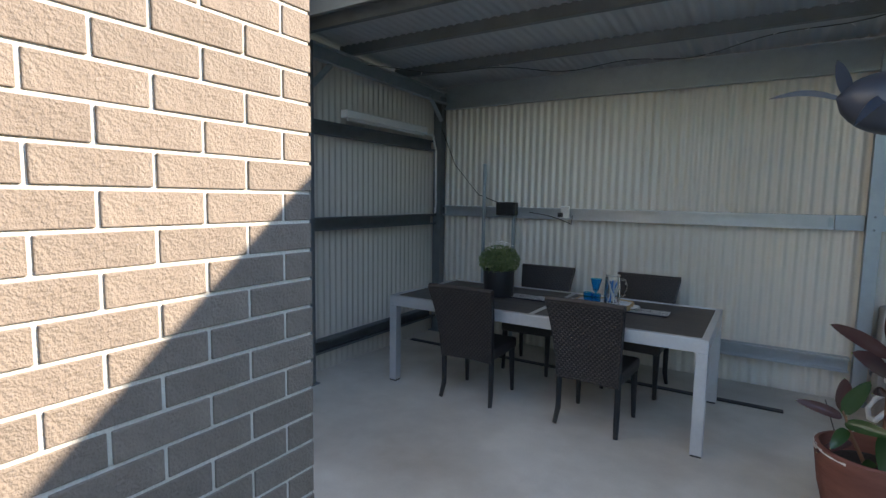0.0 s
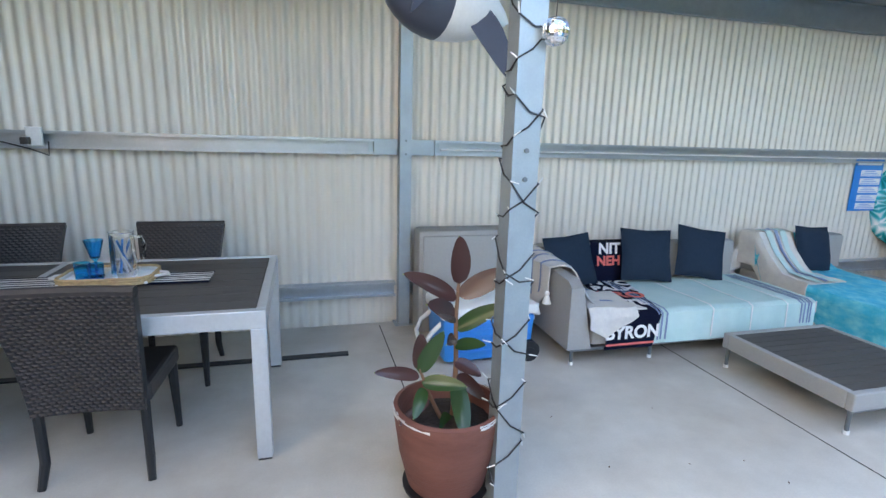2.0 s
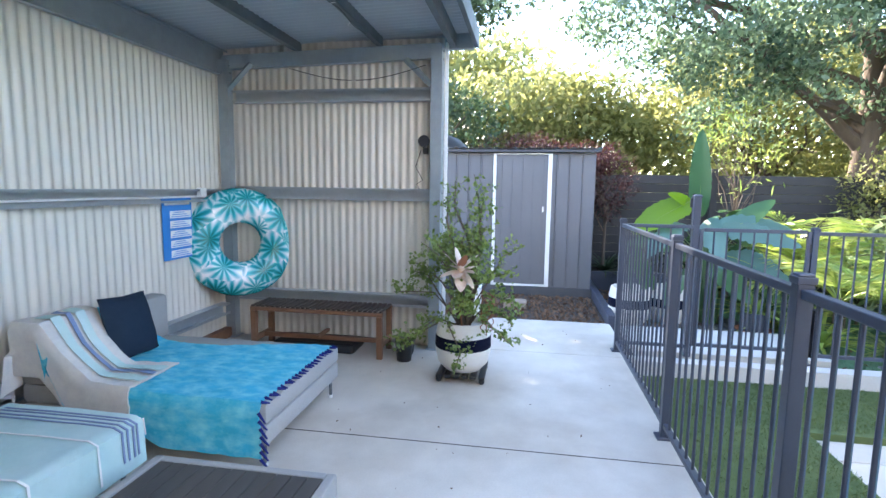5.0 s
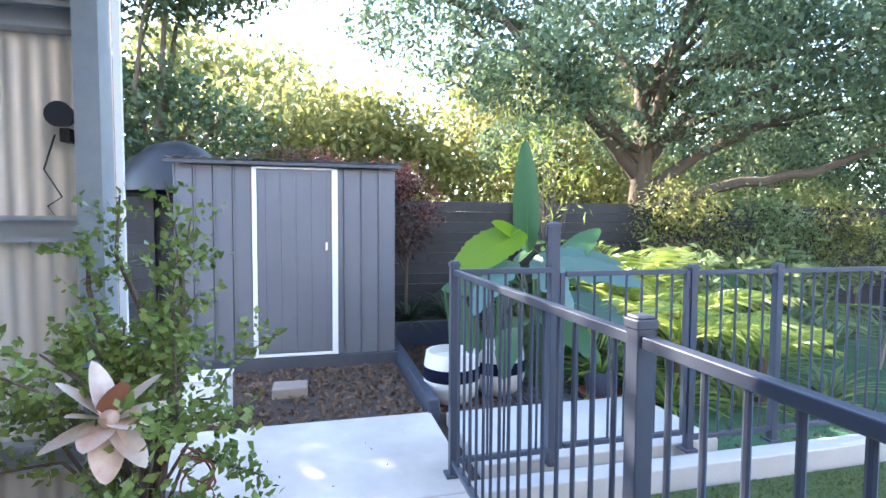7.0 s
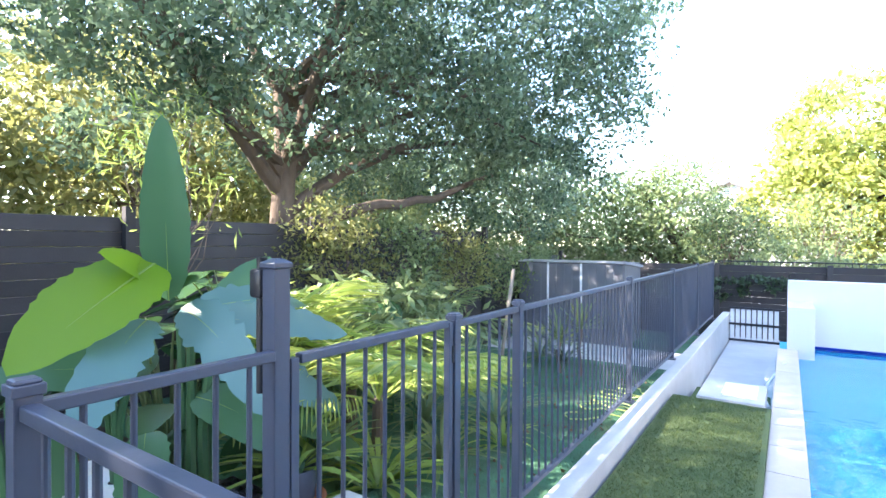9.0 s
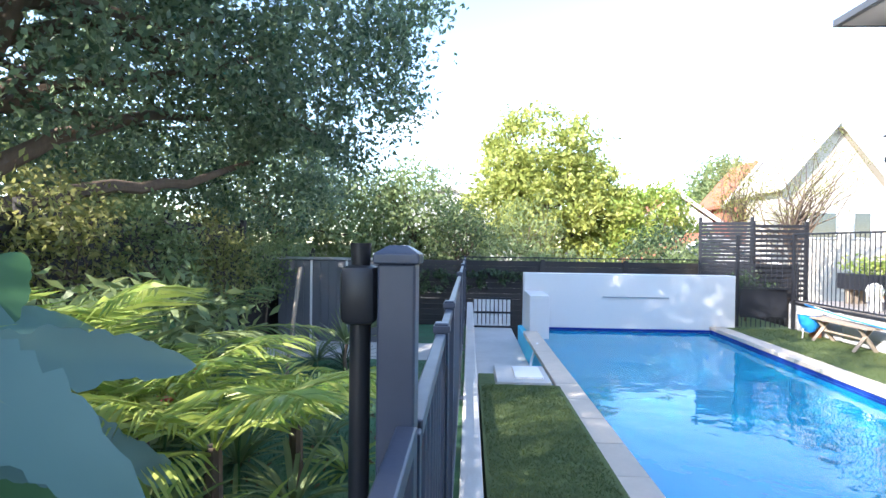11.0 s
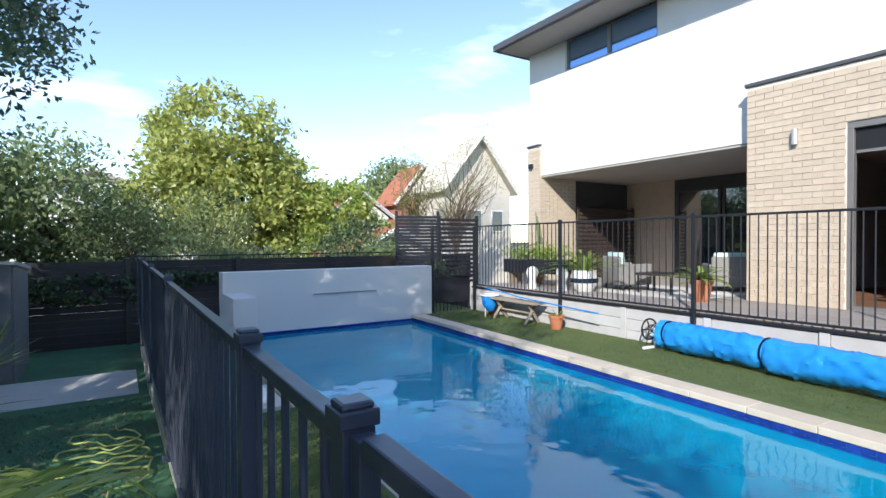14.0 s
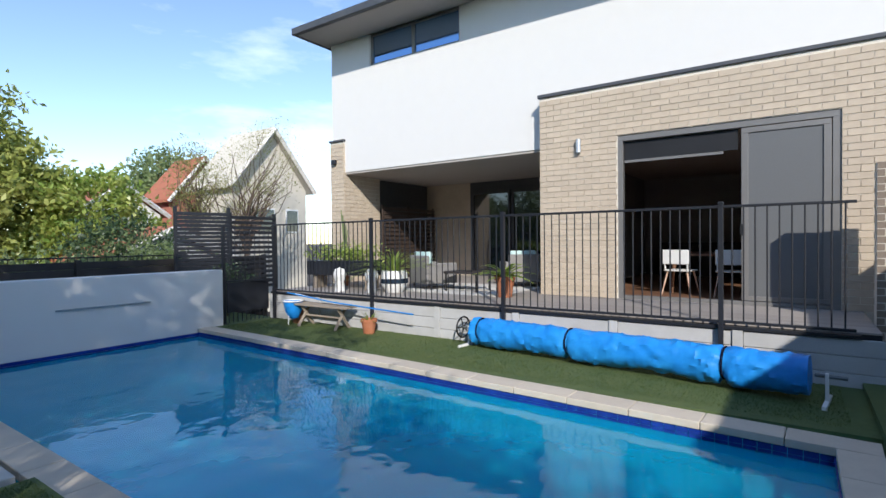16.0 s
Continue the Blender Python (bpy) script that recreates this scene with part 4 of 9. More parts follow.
for j in range(15):
    v = j / 14
    row = []
    for i in range(26):
        u = i / 25
        # over the arm: hangs outside to a point, crosses the top, then spreads on the seat
        low = 0.14 + 0.26 * max(0.0, 1 - abs(v - 0.62) / 0.5)
        if u < 0.34:
            p = (SX0 - 0.04, 4.34 - 0.62 * v, 0.655 - low * (1 - u / 0.34))
        elif u < 0.5:
            k = (u - 0.34) / 0.16
            p = (SX0 - 0.04 + 0.15 * k, 4.34 - 0.62 * v - 0.05 * k, 0.67 + 0.02 * math.sin(k * math.pi) - 0.03 * v)
        elif u < 0.68:
            k = (u - 0.5) / 0.18
            p = (SX0 + 0.11 + 0.10 * k, 4.29 - 0.62 * v - 0.10 * k, 0.67 - 0.03 * v - 0.25 * k)
        else:
            k = (u - 0.68) / 0.32
            p = (SX0 + 0.21 + (0.10 + 0.26 * v) * k, 4.19 - 0.72 * v - 0.02 * k, 0.405 - 0.012 * k)
        p = Vector(p)
        p.z += 0.012 * noise.noise(p * 7)
        p.x += 0.012 * noise.noise(p * 9 + Vector((3, 1, 2))) - (0.01 if u < 0.34 else 0)
        row.append(p)
    rows.append(row)
cloth(bm, rows, 0.01)
part("cloth", bm, M_cream, ob, smooth=True)
bm = B()
fold = drape(SX0 + 0.13, SX0 + 0.50, [(3.80, 0.41), (SY0 + 0.0, 0.402), (SY0 - 0.045, 0.345), (SY0 - 0.052, 0.20)], 16, 0.020, 12, -0.02)
fold = [[(x, y, z if z > 0.36 else z + 0.17 * abs((x - SX0 - 0.24) / 0.26) * (0.36 - z) / 0.16) for x, y, z in r] for r in fold]
cloth(bm, fold, 0.008)
part("lower_fold", bm, M_cream, ob, smooth=True)
for j0 in (2, 5, 8, 11):
    bm = B()
    cloth(bm, [[(x - (0.012 if i_ < 10 else 0.0), y, z + 0.012) for i_, (x, y, z) in enumerate(r[2:25])] for r in (rows[j0], [Vector(a_).lerp(Vector(b_), 0.45) for a_, b_ in zip(rows[j0], rows[j0 + 1])])], 0.003)
    part("stripe", bm, M_band, ob)
for j_ in (0, 3, 6, 9, 11, 14):
    p = rows[j_][0]
    bm = B()
    bmesh.ops.create_uvsphere(bm, u_segments=10, v_segments=7, radius=0.020, matrix=Matrix.Translation((p.x - 0.012, p.y, p.z - 0.005)))
    rod(bm, (p.x - 0.012, p.y, p.z - 0.012), (p.x - 0.012, p.y, p.z - 0.075), 0.014, 0.034, 9)
    part("tassel", bm, M_cloth_white, ob, smooth=True)
pillow(pose(1.16, 4.10, 0.585, -20, -4, 8), "navy square cushion leaning in the sofa corner", 0.44, 0.42)
pillow(pose(1.88, 4.14, 0.60, -18, 3, -6), "navy square cushion leaning on the sofa back")
pillow(pose(2.42, 4.14, 0.60, -18, 9, -8), "navy square cushion leaning on the sofa back")
# daybed
DX0, DX1, DY0, DY1 = 3.14, 4.20, 2.90, 4.42
ob = thing("daybed", "grey upholstered outdoor daybed with a low back", "daybed", pose(0, 0, 0))
bm = B()
box(bm, DX0, DX1, DY0, DY1, 0.26, 0.38, 0.03)
part("mattress", bm, M_greyfab, ob, smooth=True)
bm = B()
box(bm, DX0, DX1, DY0 + 0.005, DY1, 0.14, 0.258, 0.02)
part("base", bm, M_greyfab, ob, smooth=True)
bm = B()
box(bm, DX0, DX1, DY1 - 0.15, DY1, 0.37, 0.70, 0.03)
part("backrest", bm, M_greyfab, ob, smooth=True)
for x in (DX0 + 0.06, DX1 - 0.05):
    for y in (DY0 + 0.05, DY1 - 0.06):
        lounge_leg(ob, x, y)
def blanket(x_side, x_end, prof, drop, nx=18, ns=6, wave=0.012, seed=1, end=None):
    """Cloth along a (y, z) profile that also hangs over the side at x_side by drop (a length or one for each row)."""
    fine = []
    for (ya, za), (yb, zb) in zip(prof, prof[1:]):
        k = max(2, int(math.hypot(yb - ya, zb - za) / 0.035))
        fine += [(ya + (yb - ya) * i / k, za + (zb - za) * i / k) for i in range(k)]
    fine.append(prof[-1])
    out = []
    for j, (y, z) in enumerate(fine):
        v = j / (len(fine) - 1)
        dr = drop(v)
        xe = x_end + (end(v) if end else 0.0)
        row = []
        for i in range(ns):
            w = 1 - i / ns
            row.append((x_side - 0.016 - 0.02 * abs(noise.noise(Vector((y * 6, w * 3, seed)))), y + 0.01 * noise.noise(Vector((y * 9, w * 5, seed))), z - dr * w))
        for i in range(nx + 1):
            x = x_side + (xe - x_side) * i / nx
            row.append((x, y, z + 0.004 + wave * abs(noise.noise(Vector((x * 6, y * 6, seed))) + 0.5 * noise.noise(Vector((x * 15, y * 13, seed))))))
        out.append(row)
    return out


ob = thing("beach_towel", "bright turquoise patterned towel with a navy fringe", "towel", pose(0, 0, 0))
TB = blanket(DX0, DX1 - 0.30, [(DY1 - 0.05, 0.705), (DY1 - 0.15, 0.71), (DY1 - 0.20, 0.44), (DY1 - 0.30, 0.392), (DY0 + 0.03, 0.386)], lambda v: 0.30 * min(1.0, max(0.12, (v - 0.30) * 3)) if v > 0.3 else 0.03, 22, 7, 0.016, 5, lambda v: 0.22 * v + 0.04 * math.sin(v * 9))
bm = B()
cloth(bm, TB, 0.008)
for axis in range(3):
    low = min(p[axis] for r in TB for p in r) - 0.01
    high = max(p[axis] for r in TB for p in r) + 0.01
    for v in bm.verts:
        v.co[axis] = min(max(v.co[axis], low), high)
part("cloth", bm, M_turq, ob, smooth=True)
for i in range(0, len(TB[-1]), 1):
    p = Vector(TB[-1][i])
    bm = B()
    rod(bm, p, p + Vector((0.012 * math.sin(i * 3), -0.045, -0.006 if i > 6 else -0.05)), 0.010, 0.004, 5)
    part("tassel", bm, M_fringe, ob)
ob = thing("throw", "cream and aqua woven throw over the daybed back", "throw", pose(0, 0, 0))
TC = blanket(DX0 - 0.012, DX0 + 0.36, [(DY1 + 0.015, 0.50), (DY1 + 0.012, 0.735), (DY1 - 0.17, 0.735), (DY1 - 0.30, 0.58), (DY1 - 0.48, 0.43), (DY1 - 0.72, 0.412)], lambda v: 0.30 if v < 0.75 else 0.30 - 0.6 * (v - 0.75), 12, 7, 0.016, 9, lambda v: 0.06 * math.sin(v * 7))
bm = B()
cloth(bm, TC, 0.010)
part("cloth", bm, M_cream, ob, smooth=True)
for k0, m_ in ((9, M_aqua), (12, M_band), (14, M_aqua)):
    bm = B()
    cloth(bm, [[(x, y - 0.004, z + 0.013) for x, y, z in r[k0:k0 + (2 if m_ is M_band else 3)]] for r in TC[8:]], 0.003)
    part("woven_band", bm, m_, ob, smooth=True)
pillow(pose(3.66, 4.14, 0.60, -16, 4, 5), "navy square cushion leaning on the daybed back", 0.44, 0.42)
# coffee table
CX0, CX1, CY0, CY1 = 1.92, 2.80, 2.38, 3.28
ob = thing("coffee_table", "low square coffee table with grey frame and dark slats", "coffee table", pose(0, 0, 0))
for a in ((CX0, CX1, CY0, CY0 + 0.045), (CX0, CX1, CY1 - 0.045, CY1), (CX0, CX0 + 0.045, CY0 + 0.046, CY1 - 0.046), (CX1 - 0.045, CX1, CY0 + 0.046, CY1 - 0.046)):
    bm = B()
    box(bm, *a, 0.145, 0.25, 0.008)
    part("frame_rail", bm, M_greyfab, ob)
for i in range(11):
    y0 = CY0 + 0.048 + i * (CY1 - CY0 - 0.096) / 11
    bm = B()
    box(bm, CX0 + 0.047, CX1 - 0.047, y0, y0 + (CY1 - CY0 - 0.096) / 11 - 0.006, 0.226, 0.248, 0.002)
    part("slat", bm, M_plank, ob)
for a in ((CX0 + 0.02, CX1 - 0.02, CY0 + 0.02, CY0 + 0.04), (CX0 + 0.02, CX1 - 0.02, CY1 - 0.04, CY1 - 0.02)):
    bm = B()
    box(bm, *a, 0.125, 0.143, 0.002)
    part("under_rail", bm, M_galv_dark, ob)
for x in (CX0 + 0.03, CX1 - 0.03):
    for y in (CY0 + 0.03, CY1 - 0.03):
        lounge_leg(ob, x, y, 0.127)
# slatted bench at the end wall
ob = thing("bench", "low brown timber bench with dark slatted top", "bench", pose(5.19, 3.44, 0))
for sx in (-0.16, 0.16):
    for sy in (-0.60, 0.60):
        bm = B()
        box(bm, sx - 0.025, sx + 0.025, sy - 0.025, sy + 0.025, 0, 0.385, 0.004)
        part("leg", bm, M_wood, ob)
    bm = B()
    box(bm, sx - 0.02, sx + 0.02, -0.63, 0.63, 0.386, 0.42, 0.004)
    part("side_rail", bm, M_wood, ob)
bm = B()
box(bm, -0.02, 0.02, -0.58, 0.58, 0.10, 0.14, 0.004)
part("stretcher", bm, M_wood, ob)
for sy in (-0.60, 0.60, 0.0):
    bm = B()
    box(bm, -0.135, 0.135, sy - 0.018, sy + 0.018, 0.09 if sy else 0.141, 0.14 if sy else 0.17, 0.003)
    part("cross_rail", bm, M_wood, ob)
for i in range(26):
    y = -0.61 + 1.22 * i / 25
    bm = B()
    box(bm, -0.17, 0.17, y - 0.016, y + 0.016, 0.421, 0.436, 0.003)
    part("slat", bm, M_darkwood, ob)
bm = B()
box(bm, 5.08, 5.42, 3.1, 3.9, 0, 0.09, 0.03)
solid("storage_bag", bm, M_black, "dark flat storage bag under the bench", "bag")
bm = B()
box(bm, 4.7, 5.40, 4.5, 4.57, 0.0, 0.10, 0.005)
solid("timber_offcut", bm, M_wood, "brown timber board lying along the wall", "timber")
# inflatable ring
ob = thing("pool_ring", "inflatable pool ring with teal palm leaf print", "pool ring", look((5.33, 4.33, 0.975), (3.9, 2.9, 1.09)))
M_ring = bpy.data.materials.new("palm_print_vinyl")
M_ring.use_nodes = True
n_, l_ = M_ring.node_tree.nodes, M_ring.node_tree.links
pr = n_["Principled BSDF"]
pr.inputs["Roughness"].default_value = 0.25
tc = n_.new("ShaderNodeTexCoord")
vo = n_.new("ShaderNodeTexVoronoi")
vo.inputs["Scale"].default_value = 4.6
l_.new(tc.outputs["Object"], vo.inputs["Vector"])
# angle round each cell's centre splits it into leaflets
dv = n_.new("ShaderNodeVectorMath")
dv.operation = "SUBTRACT"
l_.new(tc.outputs["Object"], dv.inputs[0])
l_.new(vo.outputs["Position"], dv.inputs[1])
sp = n_.new("ShaderNodeSeparateXYZ")
l_.new(dv.outputs["Vector"], sp.inputs["Vector"])
an = n_.new("ShaderNodeMath")
an.operation = "ARCTAN2"
l_.new(sp.outputs["Y"], an.inputs[0])
l_.new(sp.outputs["X"], an.inputs[1])
mu = n_.new("ShaderNodeMath")
mu.operation = "MULTIPLY"
mu.inputs[1].default_value = 11.0
l_.new(an.outputs[0], mu.inputs[0])
si = n_.new("ShaderNodeMath")
si.operation = "SINE"
l_.new(mu.outputs[0], si.inputs[0])
ds = n_.new("ShaderNodeMath")
ds.operation = "MULTIPLY_ADD"
l_.new(vo.outputs["Distance"], ds.inputs[0])
ds.inputs[1].default_value, ds.inputs[2].default_value = 1.05, -0.08
ad_ = n_.new("ShaderNodeMath")
ad_.operation = "MULTIPLY_ADD"
l_.new(si.outputs[0], ad_.inputs[0])
ad_.inputs[1].default_value = 0.22
l_.new(ds.outputs[0], ad_.inputs[2])
hu = n_.new("ShaderNodeMath")
hu.operation = "MULTIPLY_ADD"
sepc = n_.new("ShaderNodeSeparateColor")
l_.new(vo.outputs["Color"], sepc.inputs["Color"])
l_.new(sepc.outputs["Red"], hu.inputs[0])
hu.inputs[1].default_value, hu.inputs[2].default_value = 0.22, -0.11
to_ = n_.new("ShaderNodeMath")
l_.new(ad_.outputs[0], to_.inputs[0])
l_.new(hu.outputs[0], to_.inputs[1])
rp = n_.new("ShaderNodeValToRGB")
for e_, (p_, c_) in zip((rp.color_ramp.elements[0], rp.color_ramp.elements[1], rp.color_ramp.elements.new(0.40), rp.color_ramp.elements.new(0.62)), ((0.0, (0.0, 0.16, 0.15, 1)), (0.66, (0.74, 0.86, 0.86, 1)), (0.34, (0.0, 0.36, 0.40, 1)), (0.50, (0.06, 0.52, 0.58, 1)))):
    e_.position, e_.color = p_, c_
l_.new(to_.outputs[0], rp.inputs["Fac"])
l_.new(rp.outputs["Color"], pr.inputs["Base Color"])
bm = B()
R0, r0, nu, nv = 0.36, 0.168, 56, 20
gv = []
for i in range(nu):
    a = 2 * math.pi * i / nu
    row = []
    for j in range(nv):
        b = 2 * math.pi * j / nv
        k = 1 + 0.025 * math.sin(a * 23) * (1 if math.cos(b) < -0.2 else 0.25)
        rr = R0 + r0 * k * math.cos(b)
        row.append(bm.verts.new((rr * math.cos(a), rr * math.sin(a), 0.8 * r0 * k * math.sin(b))))
    gv.append(row)
for i in range(nu):
    for j in range(nv):
        bm.faces.new((gv[i][j], gv[(i + 1) % nu][j], gv[(i + 1) % nu][(j + 1) % nv], gv[i][(j + 1) % nv]))
part("tube", bm, M_ring, ob, smooth=True)
bm = B()
rod(bm, (0.2, 0.28, 0.13), (0.2, 0.28, 0.142), 0.014, seg=10)
part("valve", bm, M_white, ob)
# safety sign: blue sheet with white panels and bars for its small print
ob = thing("safety_sign", "blue resuscitation sign with white panels on the wall", "sign", pose(4.76, YW - 0.022, 1.15))
bm = B()
box(bm, -0.19, 0.19, -0.003, 0.003, -0.27, 0.27)
part("sheet", bm, M_blue, ob)
bm = B()
box(bm, -0.16, 0.16, -0.0055, -0.0035, 0.20, 0.235)
part("heading_bar", bm, M_print, ob)
for i in range(5):
    z = 0.12 - i * 0.085
    bm = B()
    box(bm, -0.10, 0.175, -0.0055, -0.0035, z - 0.032, z + 0.03)
    pn = part("panel", bm, M_print, ob)
    for k in range(3):
        bm = B()
        box(bm, -0.09 + 0.02 * k, 0.15 - 0.03 * k, -0.007, -0.0058, z - 0.022 + 0.018 * k, z - 0.016 + 0.018 * k)
        part("text_bar", bm, M_blue, pn)
# cool box
ob = thing("cool_box", "blue wheeled cool box with a white lid and handle", "cool box", pose(0.33, 3.83, 0, 0, 0, 2))
bm = B()
box(bm, -0.34, 0.33, -0.20, 0.20, 0.03, 0.34, 0.025)
for v in bm.verts:
    v.co.x *= 0.94 + 0.18 * v.co.z
    v.co.y *= 0.92 + 0.24 * v.co.z
part("body", bm, M_blue, ob, smooth=True)
bm = B()
box(bm, -0.355, 0.345, -0.215, 0.215, 0.342, 0.42, 0.022)
part("lid", bm, M_white, ob, smooth=True)
for sy in (-1, 1):
    bm = B()
    rod(bm, (0.29, sy * 0.17, 0.075), (0.29, sy * 0.225, 0.075), 0.075, seg=24)
    wh = part("wheel", bm, M_black, ob, smooth=True)
    bm = B()
    rod(bm, (0.29, sy * 0.2255, 0.075), (0.29, sy * 0.23, 0.075), 0.03, seg=16)
    part("hub", bm, M_darkleg, wh)
bm = B()
tube(bm, [(-0.33, -0.13, 0.30), (-0.40, -0.14, 0.24), (-0.44, -0.12, 0.17), (-0.45, 0.0, 0.14), (-0.44, 0.12, 0.17), (-0.40, 0.14, 0.24), (-0.33, 0.13, 0.30)], 0.016, 8)
part("handle", bm, M_white, ob, smooth=True)
for k in range(4):
    bm = B()
    box(bm, -0.26, 0.2, -0.207, -0.196, 0.10 + 0.05 * k, 0.112 + 0.05 * k, 0.003)
    part("rib", bm, M_blue, ob)
ob = thing("seat_module", "grey upholstered seat module stood on its side", "seat module", pose(0.33, 4.36, 0))
bm = B()
box(bm, -0.36, 0.37, -0.09, 0.13, 0.0, 0.82, 0.03)
part("body", bm, M_greyfab, ob, smooth=True)
bm = B()
box(bm, -0.33, 0.34, -0.115, -0.085, 0.05, 0.78, 0.012)
part("panel", bm, M_greyfab, ob, smooth=True)
# hanging bird ornament, mirror ball
bm = B()
prof = []
for i in range(15):
    u = i / 14
    prof.append((0.155 * math.sin(math.pi * u ** 0.8) ** 0.75 + 0.001, -0.30 + 0.60 * u))
lathe(bm, prof, 20)
bmesh.ops.transform(bm, matrix=pose(0, 0, 0, 0, 90, 0), verts=bm.verts)


def blade(bm, p0, p1, width, bend):
    p0, p1 = Vector(p0), Vector(p1)
    side = (p1 - p0).cross(Vector((0.2, 1, 0.1))).normalized()
    rows = []
    for i in range(9):
        u = i / 8
        c = p0.lerp(p1, u) + Vector((0, 0, bend * math.sin(math.pi * u)))
        wd = width * (math.sin(math.pi * min(1, 0.18 + 0.82 * u)) ** 0.7 + 0.02)
        rows.append([c - side * wd / 2, c, c + side * wd / 2])
    cloth(bm, rows, 0.006)


blade(bm, (0.05, -0.05, 0.02), (0.22, -0.25, -0.30), 0.11, 0.03)
blade(bm, (-0.1, -0.05, 0.02), (-0.30, -0.35, -0.18), 0.045, 0.03)
blade(bm, (-0.28, 0, 0), (-0.58, 0.05, -0.02), 0.03, 0.03)
blade(bm, (-0.25, 0, 0.02), (-0.36, -0.1, 0.16), 0.06, 0.0)
tube(bm, [(0.0, 0, 0.1), (0.01, 0.02, 0.4), (0.03, 0.1, 0.85)], 0.002)
bird = solid("hanging_ornament", bm, M_white, "grey and white hanging bird ornament under the roof", "ornament", smooth=True)
bird.data.materials.append(M_fence)
for p in bird.data.polygons:
    if p.index >= 20 * 14 or p.center.x < -0.05 or p.center.z > 0.09:
        p.material_index = 1
bird.matrix_basis = pose(-0.25, 2.78, 2.06, 0, 8, 12)
ob = thing("mirror_ball", "small silver mirror ball hung beside the post", "mirror ball", pose(-0.035, 2.22, 1.87))
M_mirror = mat("mirror_tile", (0.85, 0.86, 0.88), 0.08, 1.0, var=0.02, per_object=0.04)
bm = B()
bmesh.ops.create_uvsphere(bm, u_segments=22, v_segments=14, radius=0.047)
bmesh.ops.inset_individual(bm, faces=bm.faces, thickness=0.0012, depth=0.001)
part("ball", bm, M_mirror, ob)
bm = B()
rod(bm, (0, 0, 0.047), (0, 0, 0.95), 0.002, seg=5)
part("cord", bm, M_black, ob)

# ---- pool edge pieces ----
def house_edge(y):
    return PX0 + 0.042 * (y + 10.35)


def stones(parent, p0, p1, width, n, z0=-0.27, z1=ZC):
    """Coping stones from p0 to p1 on one shared mesh."""
    p0, p1 = Vector(p0), Vector(p1)
    d = (p1 - p0)
    ln = d.length / n
    bm = B()
    box(bm, 0.003, ln - 0.003, -width / 2, width / 2, z0, z1, 0.008)
    me = finish(bm, "coping_stone", M_coping)
    a = math.atan2(d.y, d.x)
    for i in range(n):
        q = p0 + d * i / n
        piece("coping_stone", me, parent, Matrix.Translation((q.x, q.y, 0.001 * (i % 3))) @ Matrix.Rotation(a, 4, "Z"))


trim = thing("trim_coping", "", "", kind="structure")
stones(trim, (house_edge(-10.3) - 0.13, -10.33, 0), (house_edge(PY1 + 0.29) - 0.13, PY1 + 0.30, 0), 0.30, 16)
stones(trim, (PX1 + 0.12, -9.28, 0), (PX1 + 0.12, PY1 + 0.3, 0), 0.28, 14)
stones(trim, (house_edge(PY1) + 0.03, PY1 + 0.15, 0), (PX1 - 0.03, PY1 + 0.15, 0), 0.29, 6)
# deep blue waterline tiles, joined
M_tile = mat("blue_tile", (0.012, 0.03, 0.22), 0.15, var=0.2, scale=30, second=(0.02, 0.06, 0.36), second_amt=0.7, second_scale=8)
bm = B()
for i in range(92):
    y = PY0 + 0.01 + i * (PY1 - PY0) / 92
    for k in range(2):
        z = -0.375 + k * 0.052
        box(bm, house_edge(y) - 0.01, house_edge(y) + 0.008, y + 0.002, y + 0.102, z, z + 0.048)
        box(bm, PX1 - 0.008, PX1 + 0.004, y + 0.002, y + 0.102, z, z + 0.048)
for i in range(38):
    x = PX0 + 0.42 + i * (PX1 - PX0 - 0.42) / 38
    box(bm, x + 0.002, x + 0.09, PY1 - 0.008, PY1 + 0.004, -0.375, -0.275)
for i in range(40):
    x = PX0 + i * (PX1 - PX0) / 40
    box(bm, x + 0.002, x + 0.098, PY0 - 0.004, PY0 + 0.008, -0.40, -0.345)
    box(bm, x + 0.002, x + 0.098, PY0 - 0.004, PY0 + 0.008, -0.34, -0.285)
solid("waterline_tiles", bm, M_tile, "band of deep blue mosaic tiles at the waterline", "tiles", kind="stuff")
# shallow ledge along the deck side under water
bm = B()
box(bm, PX0 + 0.02, PX0 + 0.95, PY0, PY1, -1.69, -0.75, 0.02)
solid("pool_ledge", bm, M_pool, "pale blue bench ledge under the water", kind="structure")
# spillway slot and skimmer
bm = B()
box(bm, 1.35, 2.75, PY0 + 0.001, PY0 + 0.03, 0.375, 0.405, 0.002)
solid("water_spout", bm, M_galv, "long steel water blade spout in the white wall", "water spout")
# pavers and pump corner
bm = B()
box(bm, 4.62, 5.28, -6.2, -5.35, -0.30, -0.16, 0.01)
solid("paver", bm, M_pad, "pale concrete paver by the pool", "paver", group="pavers")
bm = B()
box(bm, 4.66, 5.2, -7.9, -6.9, -0.62, -0.56, 0.01)
solid("paver", bm, M_pad, "sunken pale concrete paver", "paver", group="pavers")
bm = B()
box(bm, 4.7, 5.05, -6.05, -5.5, -0.159, -0.13, 0.006)
solid("skimmer_lid", bm, M_white, "white square skimmer lid on the paver", "lid")
bm = B()
box(bm, 4.6, 5.48, -6.9, -6.3, -0.62, -0.45, 0.02)
solid("turf_patch", bm, M_turf, "patch of green turf in the sunken strip", "turf")
ob = thing("pump_screen", "white slatted screen in front of the pool pump", "screen", pose(5.0, -12.2, -0.62))
